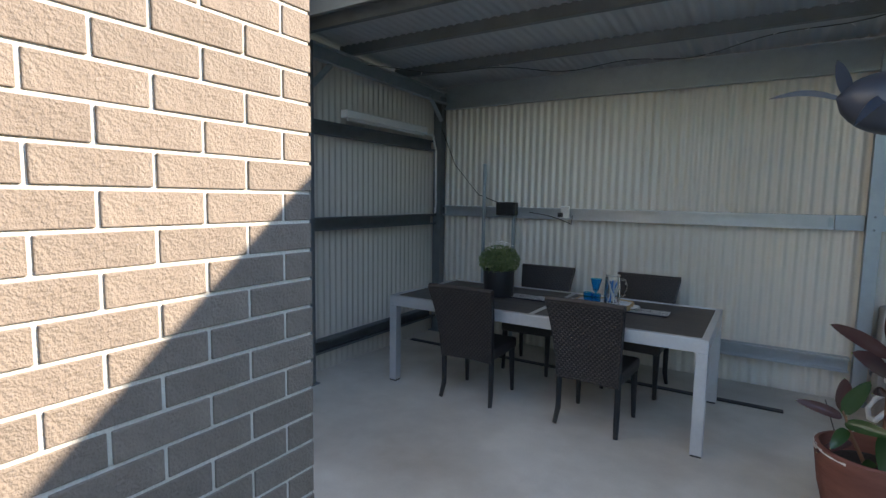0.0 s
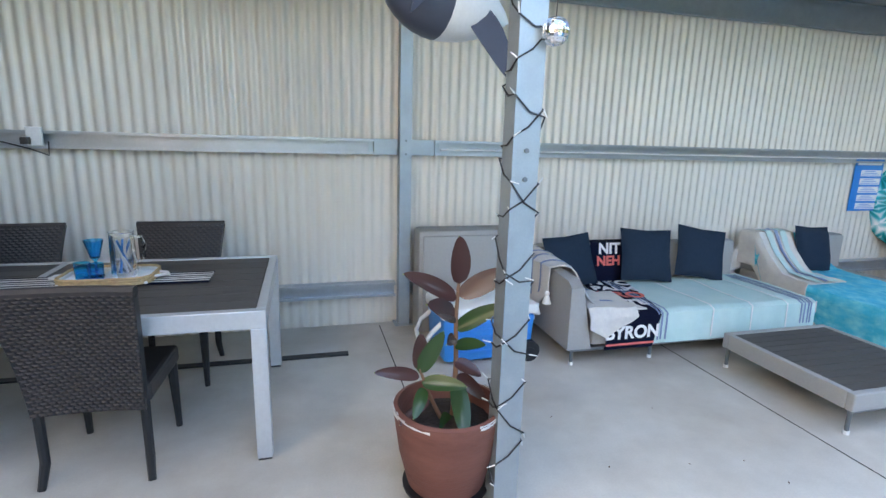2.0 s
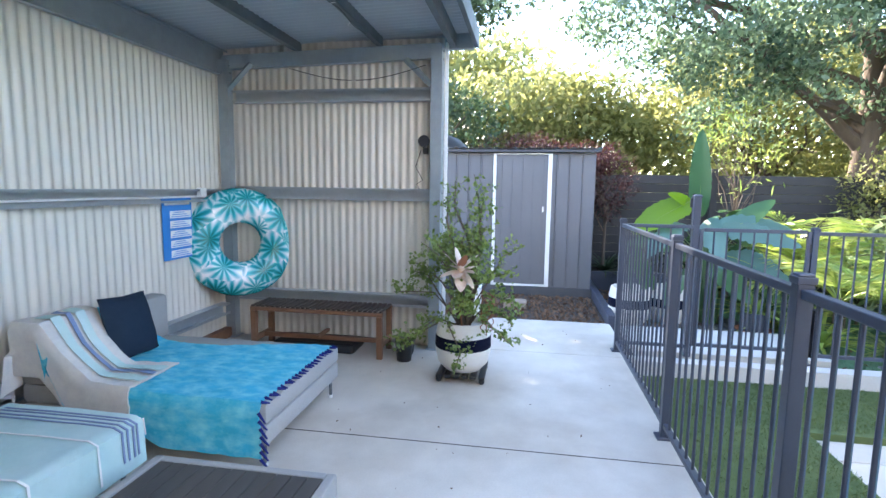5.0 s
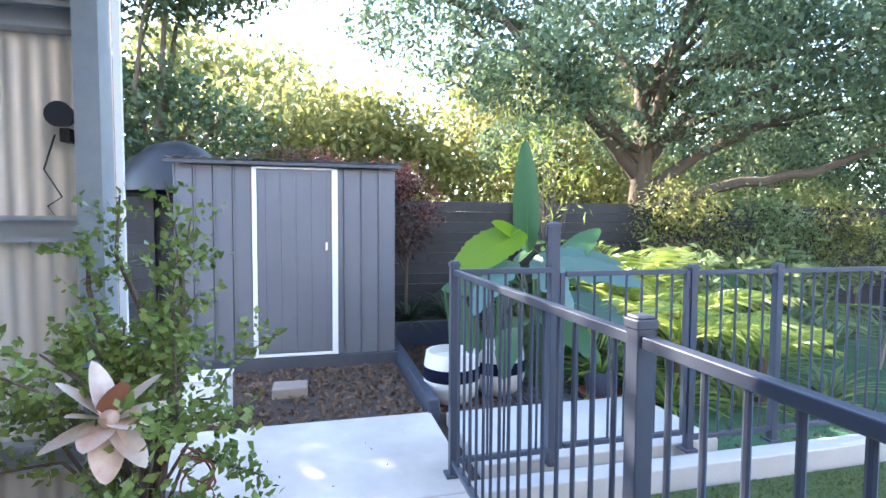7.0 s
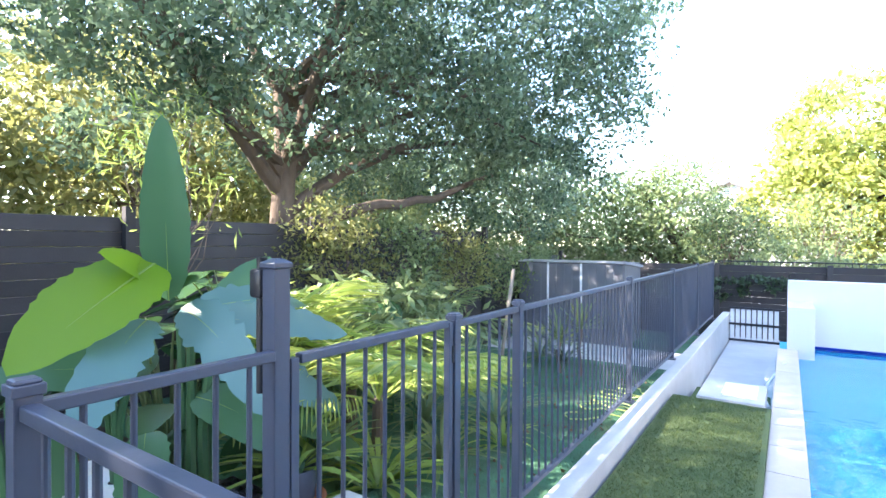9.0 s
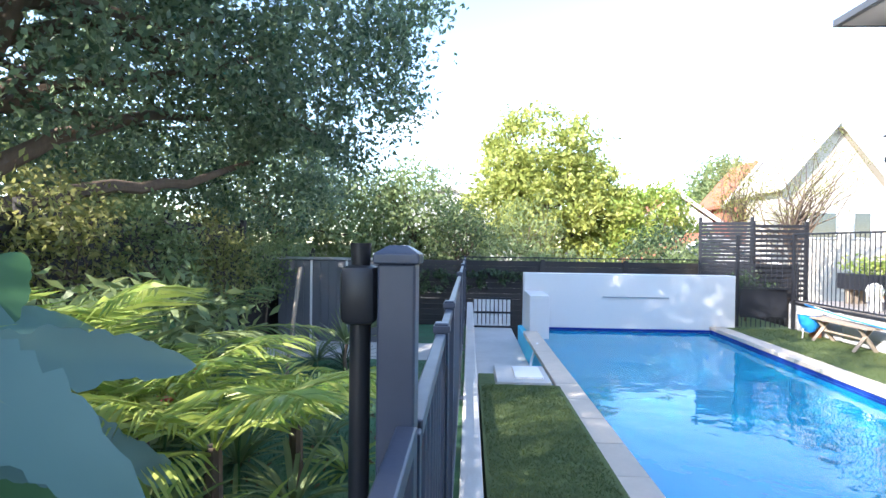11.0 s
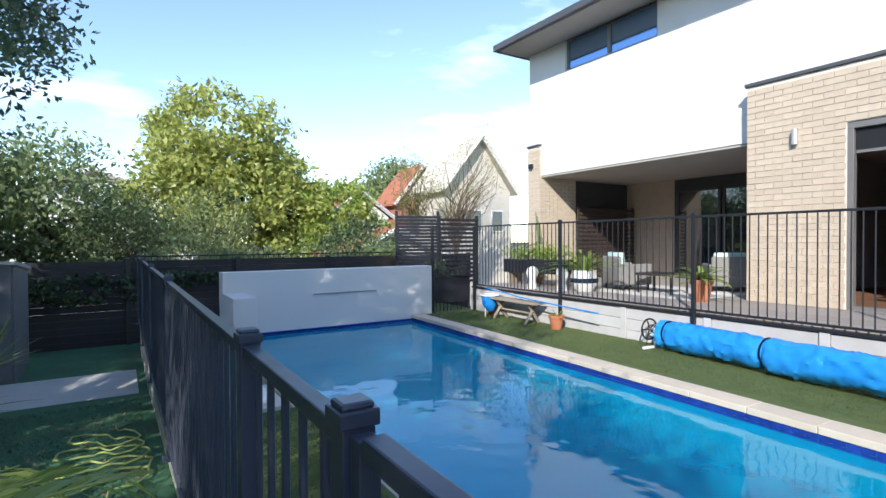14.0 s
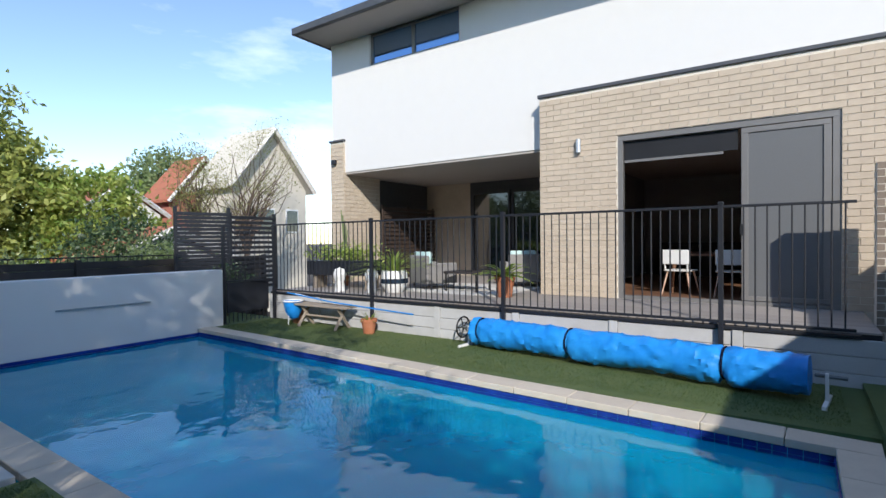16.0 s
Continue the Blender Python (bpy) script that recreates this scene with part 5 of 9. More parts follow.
for i in range(9):
    bm = B()
    box(bm, -0.42 + i * 0.105, -0.34 + i * 0.105, -0.02, 0.02, 0.02, 0.72, 0.004)
    part("slat", bm, M_white, ob)
for z in (0.0, 0.36, 0.72):
    bm = B()
    box(bm, -0.46, 0.52, 0.021, 0.05, z, z + 0.05, 0.003)
    part("rail", bm, M_fence_dark, ob)
bm = B()
tube(bm, [(4.45, -8.0, -0.2), (4.62, -7.4, -0.35), (4.70, -6.9, -0.45), (4.6, -6.3, -0.44), (4.75, -6.25, -0.44)], 0.022, 8)
solid("pool_hose", bm, M_white, "white pool hose lying beside the paver", "hose")


# ---- fences ----
def post(parent, x, y, z0, h, m, w=0.05, name="post"):
    bm = B()
    box(bm, x - w / 2, x + w / 2, y - w / 2, y + w / 2, z0, z0 + h - 0.03, 0.003)
    p = part(name, bm, m, parent)
    bm = B()
    box(bm, x - w / 2 - 0.005, x + w / 2 + 0.005, y - w / 2 - 0.005, y + w / 2 + 0.005, z0 + h - 0.03, z0 + h - 0.006, 0.003)
    box(bm, x - w / 2, x + w / 2, y - w / 2, y + w / 2, z0 + h - 0.008, z0 + h + 0.004, 0.006)
    part("cap", bm, m, p)
    if z0 > -0.5:
        bm = B()
        box(bm, x - w, x + w, y - w, y + w, z0 - 0.003, z0 + 0.012, 0.003)
        part("foot_plate", bm, m, p)
    return p


PICKETS = {}


def panel(parent, p0, p1, zb, zt, m, gap=0.108, r=0.0085, rail=0.032, z_low=0.0):
    """Rails and pickets between two points; pickets share one mesh."""
    p0, p1 = Vector((*p0, 0)), Vector((*p1, 0))
    d = p1 - p0
    a = math.atan2(d.y, d.x)
    ln = d.length
    tr = Matrix.Translation(p0) @ Matrix.Rotation(a, 4, "Z")
    for z, h, nm in ((zt - rail, rail, "top_rail"), (zb, rail, "bottom_rail")):
        bm = B()
        box(bm, 0.024, ln - 0.024, -0.017, 0.017, z, z + h, 0.004)
        bmesh.ops.transform(bm, matrix=tr, verts=bm.verts)
        part(nm, bm, m, parent)
    key = (round(zt - zb, 3), m.name, r, z_low)
    if key not in PICKETS:
        bm = B()
        rod(bm, (0, 0, -z_low), (0, 0, zt - zb - rail), r, seg=8, caps=False)
        PICKETS[key] = finish(bm, "picket", m, True)
    n = max(1, round(ln / gap))
    for i in range(1, n):
        q = tr @ Vector((ln * i / n, 0, zb))
        piece("picket", PICKETS[key], parent, Matrix.Translation(q))


fa = thing("pool_fence", "blue grey steel pool fence along the concrete slab", "fence", pose(0, 0, 0), group="pool fences")
axs = [BX, 3.97, 2.54, 1.6, 0.3]
for x in axs:
    post(fa, x, BY, 0.0, 1.27, M_fence)
for x0, x1 in zip(axs, axs[1:]):
    panel(fa, (x0, BY), (x1, BY), 0.07, 1.225, M_fence)
bm = B()
box(bm, 2.51, 2.59, BY - 0.045, BY - 0.027, 1.0, 1.16, 0.006)
part("latch", bm, M_black, fa, "black gate latch")
fb = thing("pool_fence", "dark grey steel pool fence between pool and lawn", "fence", pose(0, 0, 0), group="pool fences")
bys = [-0.94, -1.63, -4.17, -6.45, -8.70, -10.92]
for y in bys:
    post(fb, BX, y, -0.018, 1.243 - 0.008 * (bys.index(y) > 2), M_fence)
for y0, y1 in zip(bys, bys[1:]):
    panel(fb, (BX, y0), (BX, y1), 0.05, 1.19, M_fence)
panel(fb, (BX, BY), (BX, 0.055), 0.07, 1.225, M_fence)
gate = thing("pool_gate", "closed steel pool gate with a tall latch post", "gate", pose(0, 0, 0))
bm = B()
box(bm, BX - 0.012, BX + 0.048, 0.022, 0.082, -0.02, 1.475, 0.004)
lp = part("latch_post", bm, M_fence, gate)
bm = B()
box(bm, BX - 0.018, BX + 0.054, 0.016, 0.088, 1.475, 1.492, 0.003)
bmesh.ops.create_cone(bm, cap_ends=True, segments=4, radius1=0.048, radius2=0.02, depth=0.012, matrix=Matrix.Translation((BX + 0.018, 0.052, 1.498)) @ Matrix.Rotation(math.pi / 4, 4, "Z"))
part("cap", bm, M_fence, lp)
bm = B()
rod(bm, (BX + 0.078, 0.06, 1.08), (BX + 0.078, 0.06, 1.43), 0.017, seg=12)
box(bm, BX + 0.050, BX + 0.106, 0.03, 0.09, 1.38, 1.472, 0.012)
rod(bm, (BX + 0.078, 0.06, 1.47), (BX + 0.078, 0.06, 1.507), 0.015, 0.017, 12)
part("magnetic_latch", bm, M_black, lp, "black magnetic safety latch", smooth=True)
for y in (0.005, -0.895):
    bm = B()
    box(bm, BX - 0.016, BX + 0.016, y - 0.016, y + 0.016, 0.09, 1.19, 0.003)
    part("gate_stile", bm, M_fence, gate)
panel(gate, (BX, 0.005), (BX, -0.895), 0.09, 1.20, M_fence, 0.11)
for z in (0.3, 1.0):
    bm = B()
    box(bm, BX - 0.02, BX + 0.02, -0.93, -0.90, z, z + 0.08, 0.004)
    part("hinge", bm, M_black, gate)

# ---- deck edge ----
DX = -1.22
ob = thing("trim_deck_wall", "", "", kind="structure")
M_sleeper = mat("pale_sleeper", (0.50, 0.50, 0.50), 0.85, var=0.08, scale=6, bump=0.2, bump_scale=80, second=(0.38, 0.38, 0.37), second_amt=0.5, second_scale=2, per_object=0.05)
for k in range(3):
    for i in range(7):
        y0 = -10.4 + i * 1.47
        bm = B()
        box(bm, DX - 0.07, DX - 0.005 * k, y0 + 0.06, y0 + 1.41, -0.25 + k * 0.185, -0.25 + k * 0.185 + 0.178, 0.006)
        part("sleeper", bm, M_sleeper, ob)
for i in range(8):
    y0 = -10.4 + i * 1.47
    bm = B()
    box(bm, DX - 0.06, DX + 0.015, y0 - 0.055, y0 + 0.055, -0.3, 0.305, 0.004)
    part("sleeper_post", bm, M_sleeper, ob)
bm = B()
box(bm, DX - 0.06, DX + 0.02, -10.42, -0.42, 0.308, 0.352, 0.004)
part("deck_fascia", bm, M_fence_dark, ob)
df = thing("deck_fence", "dark steel picket fence along the timber deck", "fence", pose(0, 0, 0), group="pool fences")
dys = [-10.25, -7.42, -4.70, -1.75, -0.45]
for y in dys[:-1]:
    post(df, DX + 0.05, y, -0.22, 2.06 if y > -10 else 2.0, M_fence_dark, 0.055)
for y0, y1 in zip(dys, dys[1:]):
    panel(df, (DX + 0.05, y0), (DX + 0.05, y1), 0.39, 1.80, M_fence_dark, 0.115, 0.009)
sg = thing("side_gate", "dark steel side gate with a solid lower panel", "gate", pose(0, 0, 0))
post(sg, -0.12, -10.45, -0.22, 1.98, M_fence_dark, 0.06)
panel(sg, (-0.15, -10.45), (DX + 0.02, -10.3), 0.62, 1.72, M_fence_dark, 0.11)
bm = B()
box(bm, DX + 0.08, -0.16, -10.42, -10.40, 0.0, 0.61, 0.004)
part("lower_panel", bm, M_fence_dark, sg)
for i in range(10):
    bm = B()
    x = DX + 0.12 + i * 0.1
    rod(bm, (x, -10.41, -0.2), (x, -10.41, -0.002), 0.009, seg=6)
    part("bottom_bar", bm, M_fence_dark, sg)
# slatted privacy screens beyond the gate
for nm, x0, y0, x1, y1, z1, gap in (("privacy_screen", -0.15, -12.3, -1.25, -12.0, 2.2, 0.012), ("privacy_screen", -1.3, -12.0, -2.55, -12.0, 2.1, 0.045)):
    sc = thing(nm, "dark horizontal slat privacy screen", "screen", pose(0, 0, 0), group="privacy screens")
    a = math.atan2(y1 - y0, x1 - x0)
    ln = math.hypot(x1 - x0, y1 - y0)
    tr = Matrix.Translation((x0, y0, 0)) @ Matrix.Rotation(a, 4, "Z")
    n = int((z1 - 0.3) / (0.075 + gap))
    bm = B()
    box(bm, 0, ln, -0.012, 0.012, 0, 0.075, 0.003)
    me = finish(bm, "slat", M_fence_dark)
    for i in range(n):
        piece("slat", me, sc, tr @ Matrix.Translation((0, 0, 0.3 + i * (0.075 + gap))))
    for x in (0.0, ln):
        bm = B()
        box(bm, x - 0.035, x + 0.035, 0.013, 0.08, -0.8, z1 + 0.04, 0.003)
        bmesh.ops.transform(bm, matrix=tr, verts=bm.verts)
        part("post", bm, M_fence_dark, sc)

# ---- cover reel, bench, pots beside the pool ----
M_cover = mat("blue_pool_cover", (0.015, 0.24, 0.72), 0.45, var=0.12, scale=6, bump=0.5, bump_scale=14, second=(0.03, 0.33, 0.80), second_amt=0.6, second_scale=3)
RA, RB = Vector((-0.97, -5.15, 0.05)), Vector((-0.42, -0.80, 0.05))
ob = thing("cover_reel", "blue pool cover rolled up on a white reel", "pool cover", pose(0, 0, 0))
ax = (RB - RA).normalized()
sd = ax.cross(Vector((0, 0, 1))).normalized()
bm = B()
n, k = 120, 30
rings = []
for i in range(n + 1):
    u = i / n
    c = RA.lerp(RB, 0.02 + 0.96 * u)
    pin = 1.0
    for s in (0.03, 0.38, 0.82):
        pin -= 0.16 * math.exp(-((u - s) / 0.012) ** 2)
    row = []
    for j in range(k):
        a = 2 * math.pi * j / k
        sag = 0.035 * max(0, -math.sin(a)) * (1 + 0.35 * math.sin(u * 17)) * (0.3 if pin < 0.9 else 1)
        crease = abs(noise.noise(Vector((u * 26 + 1.5 * math.sin(a), math.cos(a) * 1.8, math.sin(a) * 1.8)))) + 0.5 * abs(noise.noise(Vector((u * 60, a * 1.3 + u * 9, 4.0))))
        r = (0.165 + 0.050 * crease) * pin + sag * 1.3
        row.append(bm.verts.new(c + sd * r * 1.02 * math.cos(a) + Vector((0, 0, r * math.sin(a)))))
    rings.append(row)
for a, b in zip(rings, rings[1:]):
    for j in range(k):
        bm.faces.new((a[j], a[(j + 1) % k], b[(j + 1) % k], b[j]))
bm.faces.new(rings[0])
bm.faces.new(rings[-1][::-1])
part("rolled_cover", bm, M_cover, ob, smooth=True)
for s in (0.03, 0.38, 0.82):
    c = RA.lerp(RB, 0.02 + 0.96 * s)
    bm = B()
    pts = [c + 0.172 * (sd * math.cos(a) + Vector((0, 0, math.sin(a)))) for a in [q * math.pi / 12 for q in range(25)]]
    tube(bm, pts, 0.012, 6)
    part("strap", bm, M_navyt, ob)
for e, s in ((RA, -1), (RB, 1)):
    c = e + ax * 0.05 * s
    bm = B()
    box(bm, -0.025, 0.025, -0.015, 0.015, -0.27, 0.03, 0.003)
    box(bm, -0.26, 0.26, -0.02, 0.02, -0.272, -0.235, 0.003)
    bmesh.ops.transform(bm, matrix=Matrix.Translation(c) @ Matrix.Rotation(math.atan2(sd.y, sd.x), 4, "Z"), verts=bm.verts)
    part("stand", bm, M_white, ob)
    bm = B()
    rod(bm, c - ax * 0.1 * s, c + ax * 0.16 * s, 0.02, seg=10)
    part("axle", bm, M_galv_dark, ob)
c = RA - ax * 0.17
bm = B()
pts = [c + 0.16 * (sd * math.cos(a) + Vector((0, 0, math.sin(a)))) for a in [q * math.pi / 14 for q in range(29)]]
tube(bm, pts, 0.014, 8)
hw = part("hand_wheel", bm, M_black, ob, "black plastic hand wheel", smooth=True)
for q in range(5):
    a = q * 2 * math.pi / 5
    bm = B()
    rod(bm, c, c + 0.155 * (sd * math.cos(a) + Vector((0, 0, math.sin(a)))), 0.012, 0.009, 6)
    part("spoke", bm, M_black, hw)
ob = thing("bench", "weathered grey timber bench beside the deck wall", "bench", pose(-0.93, -8.45, -0.22))
bm = B()
for i in range(3):
    box(bm, -0.17 + i * 0.115, -0.065 + i * 0.115, -0.72, 0.72, 0.40, 0.44, 0.006)
part("top", bm, M_timber, ob)
for y in (-0.5, 0.5):
    for s in (-1, 1):
        bm = B()
        rod(bm, (s * 0.19, y, 0), (-s * 0.10, y, 0.40), 0.035, seg=4)
        part("leg", bm, M_timber, ob)
bm = B()
rod(bm, (0, -0.5, 0.2), (0, 0.5, 0.2), 0.025, seg=4)
part("stretcher", bm, M_timber, ob)
bm = B()
tube(bm, [(-1.0, -9.6, 0.38), (-0.9, -8.2, 0.28), (-0.86, -7.0, 0.23), (-0.84, -6.2, 0.20)], 0.014, 8)
solid("telescopic_pole", bm, M_blue, "long blue pool pole resting on the bench", "pool pole")
bm = B()
tube(bm, [(-1.05, -9.4, 0.36), (-0.99, -8.2, 0.245), (-0.98, -7.7, 0.24)], 0.014, 8)
solid("telescopic_pole", bm, M_white, "white pool pole lying on the bench", "pool pole")
ob = thing("leaf_net", "blue pool leaf net hanging from the bench end", "pool net", pose(-0.86, -9.25, -0.22))
bm = B()
lathe(bm, [(0.001, 0.10), (0.10, 0.13), (0.16, 0.28), (0.19, 0.46), (0.185, 0.46), (0.15, 0.29), (0.095, 0.14), (0.001, 0.11)], 16)
for v in bm.verts:
    v.co.x += 0.05 * noise.noise(v.co * 6)
part("bag", bm, M_cover, ob, smooth=True)
bm = B()
tube(bm, [(0.2 * math.cos(a), 0.2 * math.sin(a), 0.47) for a in [q * math.pi / 10 for q in range(21)]], 0.014, 6)
part("hoop", bm, M_white, ob)
bm = B()
rod(bm, (0.12, 0.0, 0.0), (0.10, 0.02, 0.48), 0.01, seg=6)
part("prop", bm, M_white, ob)


def strap_plant(parent, n, length, width, material, rng, z0=0.0, spread=0.8, name="leaf", up=1.0, base=0.03):
    """Arching strap leaves from one crown, each leaf a part."""
    for i in range(n):
        a = rng.uniform(0, 2 * math.pi)
        ln = length * rng.uniform(0.6, 1.15)
        el = rng.uniform(0.35, 1.35) * up
        out = Vector((math.cos(a), math.sin(a), 0))
        side = Vector((-out.y, out.x, 0))
        bm = B()
        rows = []
        k = 6
        for j in range(k + 1):
            u = j / k
            p = out * (base + ln * (u * math.cos(el) + spread * 0.28 * u * u)) + Vector((0, 0, z0 + ln * (u * math.sin(el) - spread * 0.45 * u * u)))
            wd = width * (0.35 + 1.3 * u) * (1 - u ** 2.2) + 0.001
            rows.append([p - side * wd / 2 + Vector((0, 0, wd * 0.18)), p, p + side * wd / 2 + Vector((0, 0, wd * 0.18))])
        g0 = [[bm.verts.new(q) for q in r] for r in rows]
        for r0_, r1_ in zip(g0, g0[1:]):
            for q in range(2):
                bm.faces.new((r0_[q], r0_[q + 1], r1_[q + 1], r1_[q]))
        part(name, bm, material, parent, smooth=True)


M_terracotta = mat("terracotta", (0.42, 0.15, 0.07), 0.8, var=0.12, scale=14, bump=0.2, second=(0.50, 0.26, 0.17), second_amt=0.4, second_scale=5)


def pot_profile(r, h):
    return [(0, 0), (r * 0.68, 0), (r * 0.70, 0.01), (r * 0.95, h * 0.80), (r * 1.05, h * 0.80), (r * 1.05, h), (r * 0.95, h), (r * 0.9, h * 0.86), (0, h * 0.86)]


rg = random.Random(11)
for x, y, r, h, nl, ll in ((-0.90, -7.25, 0.14, 0.26, 16, 0.26), (-1.05, -9.35, 0.13, 0.3, 3, 0.15)):
    ob = thing("potted_plant", "terracotta pot with a small green plant on the turf", "potted plant", pose(x, y, -0.22), group="terracotta pots")
    bm = B()
    lathe(bm, pot_profile(r, h), 24)
    part("pot", bm, M_terracotta, ob, smooth=True)
    strap_plant(ob, nl, ll, 0.02, L_palm, rg, h * 0.86)

# ---- house ----
M_screen = mat("insect_screen", (0.12, 0.125, 0.13), 0.6, var=0.05, scale=60)
M_glasspane = bpy.data.materials.new("window_glass")
M_glasspane.use_nodes = True
pg = M_glasspane.node_tree.nodes["Principled BSDF"]
pg.inputs["Base Color"].default_value = (0.02, 0.03, 0.04, 1)
pg.inputs["Roughness"].default_value = 0.03
pg.inputs["Specular IOR Level"].default_value = 0.9
pg.inputs["Coat Weight"].default_value = 1.0
# coated mirror glass; the blue of reflected sky is put into its tint
M_sky_tinted = mat("sky_tinted_window_glass", (0.30, 0.46, 0.70), 0.05, 1.0, var=0.01, fine=0.0)
M_sky_tinted.node_tree.nodes["Principled BSDF"].inputs["Roughness"].default_value = 0.03
M_brickfar = mat("tan_brick_house", (0.52, 0.435, 0.335), 0.9, var=0.1, scale=14, bump=0.3, bump_scale=90, second=(0.43, 0.355, 0.275), second_amt=0.4, second_scale=4, per_object=0.08, fine=0.12)
COURSE, BL = 0.0862, 0.24


def brick_mesh(depth=0.012, length=BL, course=COURSE):
    bm = B()
    box(bm, 0, depth, 0.005, length - 0.005, 0.005, course - 0.005, 0.0025)
    return bm


def brick_face(parent, x, y0, y1, z0, z1, me_full, material, holes=(), limit=10 ** 6, first=None, length=BL, course=COURSE, pieces=False):
    """Stretcher-bond bricks standing proud of a mortar face at x, on the +x side."""
    rows = int((z1 - z0) / course)
    made = 0
    rest = B()
    cuts = {}
    for j in range(rows):
        z = z0 + j * course
        y = (y0 if first is None else first) - (length / 2 if j % 2 else 0)
        while y < y1 - 0.02:
            a, b = max(y, y0), min(y + length, y1)
            zm = z + course / 2
            for hy0, hy1, hz0, hz1 in holes:
                if hz0 - 0.04 < zm < hz1 + 0.03:
                    if hy0 <= a and b <= hy1:
                        a = b = 0
                    elif a < hy0 < b:
                        b = hy0
                    elif a < hy1 < b:
                        a = hy1
            if b - a > 0.015:
                w_ = round(b - a, 3)
                at = Matrix.Translation((x + random.uniform(-0.0015, 0.0015), a, z))
                if b - a > length - 0.001 and made < limit:
                    piece("brick", me_full, parent, at)
                    made += 1
                elif pieces:
                    if w_ not in cuts:
                        cuts[w_] = finish(brick_mesh(0.012, w_, course), "cut_brick", material)
                    piece("brick", cuts[w_], parent, at)
                else:
                    box(rest, x, x + 0.012, a + 0.005, b - 0.005, z + 0.005, z + course - 0.005)
            y += length
    if rest.verts:
        part("cut_bricks", rest, material, parent)
    else:
        rest.free()


# pier at the slab's edge: mortar core, bricks on the face and the end
bm = B()
box(bm, -2.18, -1.959, -0.235, 0.541, -0.3, 2.27)
pier = solid("wall_pier", bm, M_mortar, "tan brick pier at the corner of the house", kind="structure")
bm = brick_mesh()
me_pier = finish(bm, "brick", M_brick)
PIER_Z = [-0.053, 2.29]
brick_face(pier, -1.966, -0.24, 0.551, PIER_Z[0], PIER_Z[1], me_pier, M_brick, first=-0.518, pieces=True)
for x0, x1, odd in ((-2.18, -1.967, 1), (-2.18, -2.08, 0), (-2.07, -1.967, 0)):
    bm = B()
    box(bm, x0, x1, 0.541, 0.552, 0.005, COURSE - 0.005, 0.002)
    me = finish(bm, "end_brick", M_brick)
    for j in range(odd, 27, 2):
        piece("brick", me, pier, Matrix.Translation((0, 0, -0.053 + j * COURSE)))
FAR_C, FAR_L = 0.1005, 0.285
# ground floor brick box with the door opening
HX, HY0, HY1, HZ0, HZ1 = -3.2, -4.99, 0.55, 0.38, 4.06
DY_0, DY_1, DZ1 = -3.55, -0.49, 3.19
bm = B()
box(bm, HX - 0.22, HX - 0.012, HY0, DY_0, HZ0 - 0.3, HZ1)
box(bm, HX - 0.22, HX - 0.012, DY_1, HY1, HZ0 - 0.3, HZ1)
box(bm, HX - 0.22, HX - 0.012, DY_0, DY_1, DZ1, HZ1)
wb = solid("wall_brick", bm, M_mortar, "tan brick ground floor wall of the house", kind="structure")
bm = brick_mesh(0.012, FAR_L, FAR_C)
me_far = finish(bm, "brick", M_brickfar)
brick_face(wb, HX - 0.012, HY0, HY1, HZ0, HZ1 - 0.03, me_far, M_brickfar, [(DY_0, DY_1, HZ0 - 0.1, DZ1)], 300, length=FAR_L, course=FAR_C)
bm = B()
box(bm, -6.6, HX - 0.23, HY0, HY0 + 0.2, HZ0 - 0.3, 3.3)
solid("wall_return", bm, M_brickfar, "tan brick return wall beside the alfresco", kind="structure")
bm = B()
box(bm, HX - 0.3, HX + 0.03, HY0 - 0.03, HY1 + 0.03, HZ1, HZ1 + 0.06, 0.006)
solid("trim_capping", bm, M_char, "dark metal capping on the brick wall", kind="structure")
# upper storey with window opening
UX, UY0, UY1, UZ0, UZ1 = -3.5, -10.87, 2.5, 3.17, 6.42
WY0, WY1, WZ0, WZ1 = -9.55, -6.95, 5.68, 6.60
bm = B()
box(bm, UX - 0.25, UX, UY0, WY0, UZ0, UZ1 + 0.2)
box(bm, UX - 0.25, UX, WY1, UY1, UZ0, UZ1 + 0.2)
box(bm, UX - 0.25, UX, WY0, WY1, UZ0, WZ0)
box(bm, UX - 0.25, UX, WY0, WY1, UZ1 + 0.02, UZ1 + 0.2)
box(bm, -10, UX - 0.251, UY0, UY0 + 0.25, UZ0, UZ1 + 0.2)
box(bm, -10, UX - 0.251, UY1 - 0.25, UY1, UZ0, UZ1 + 0.2)
solid("wall_upper", bm, M_render, "white rendered upper storey wall", kind="structure")
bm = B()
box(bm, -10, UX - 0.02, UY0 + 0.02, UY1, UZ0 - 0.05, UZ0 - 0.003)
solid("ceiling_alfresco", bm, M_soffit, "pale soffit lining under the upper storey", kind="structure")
win = thing("window_1", "", "", kind="structure")
for a in ((WY0, WY1, WZ0, WZ0 + 0.05), (WY0, WY1, UZ1 - 0.03, UZ1 + 0.02), (WY0, WY0 + 0.05, WZ0 + 0.051, UZ1 - 0.031), (WY1 - 0.05, WY1, WZ0 + 0.051, UZ1 - 0.031), ((WY0 + WY1) / 2 - 0.04, (WY0 + WY1) / 2 + 0.04, WZ0 + 0.051, UZ1 - 0.031)):
    bm = B()
    box(bm, UX - 0.13, UX - 0.05, *a, 0.003)
    part("window_frame", bm, M_frame, win)
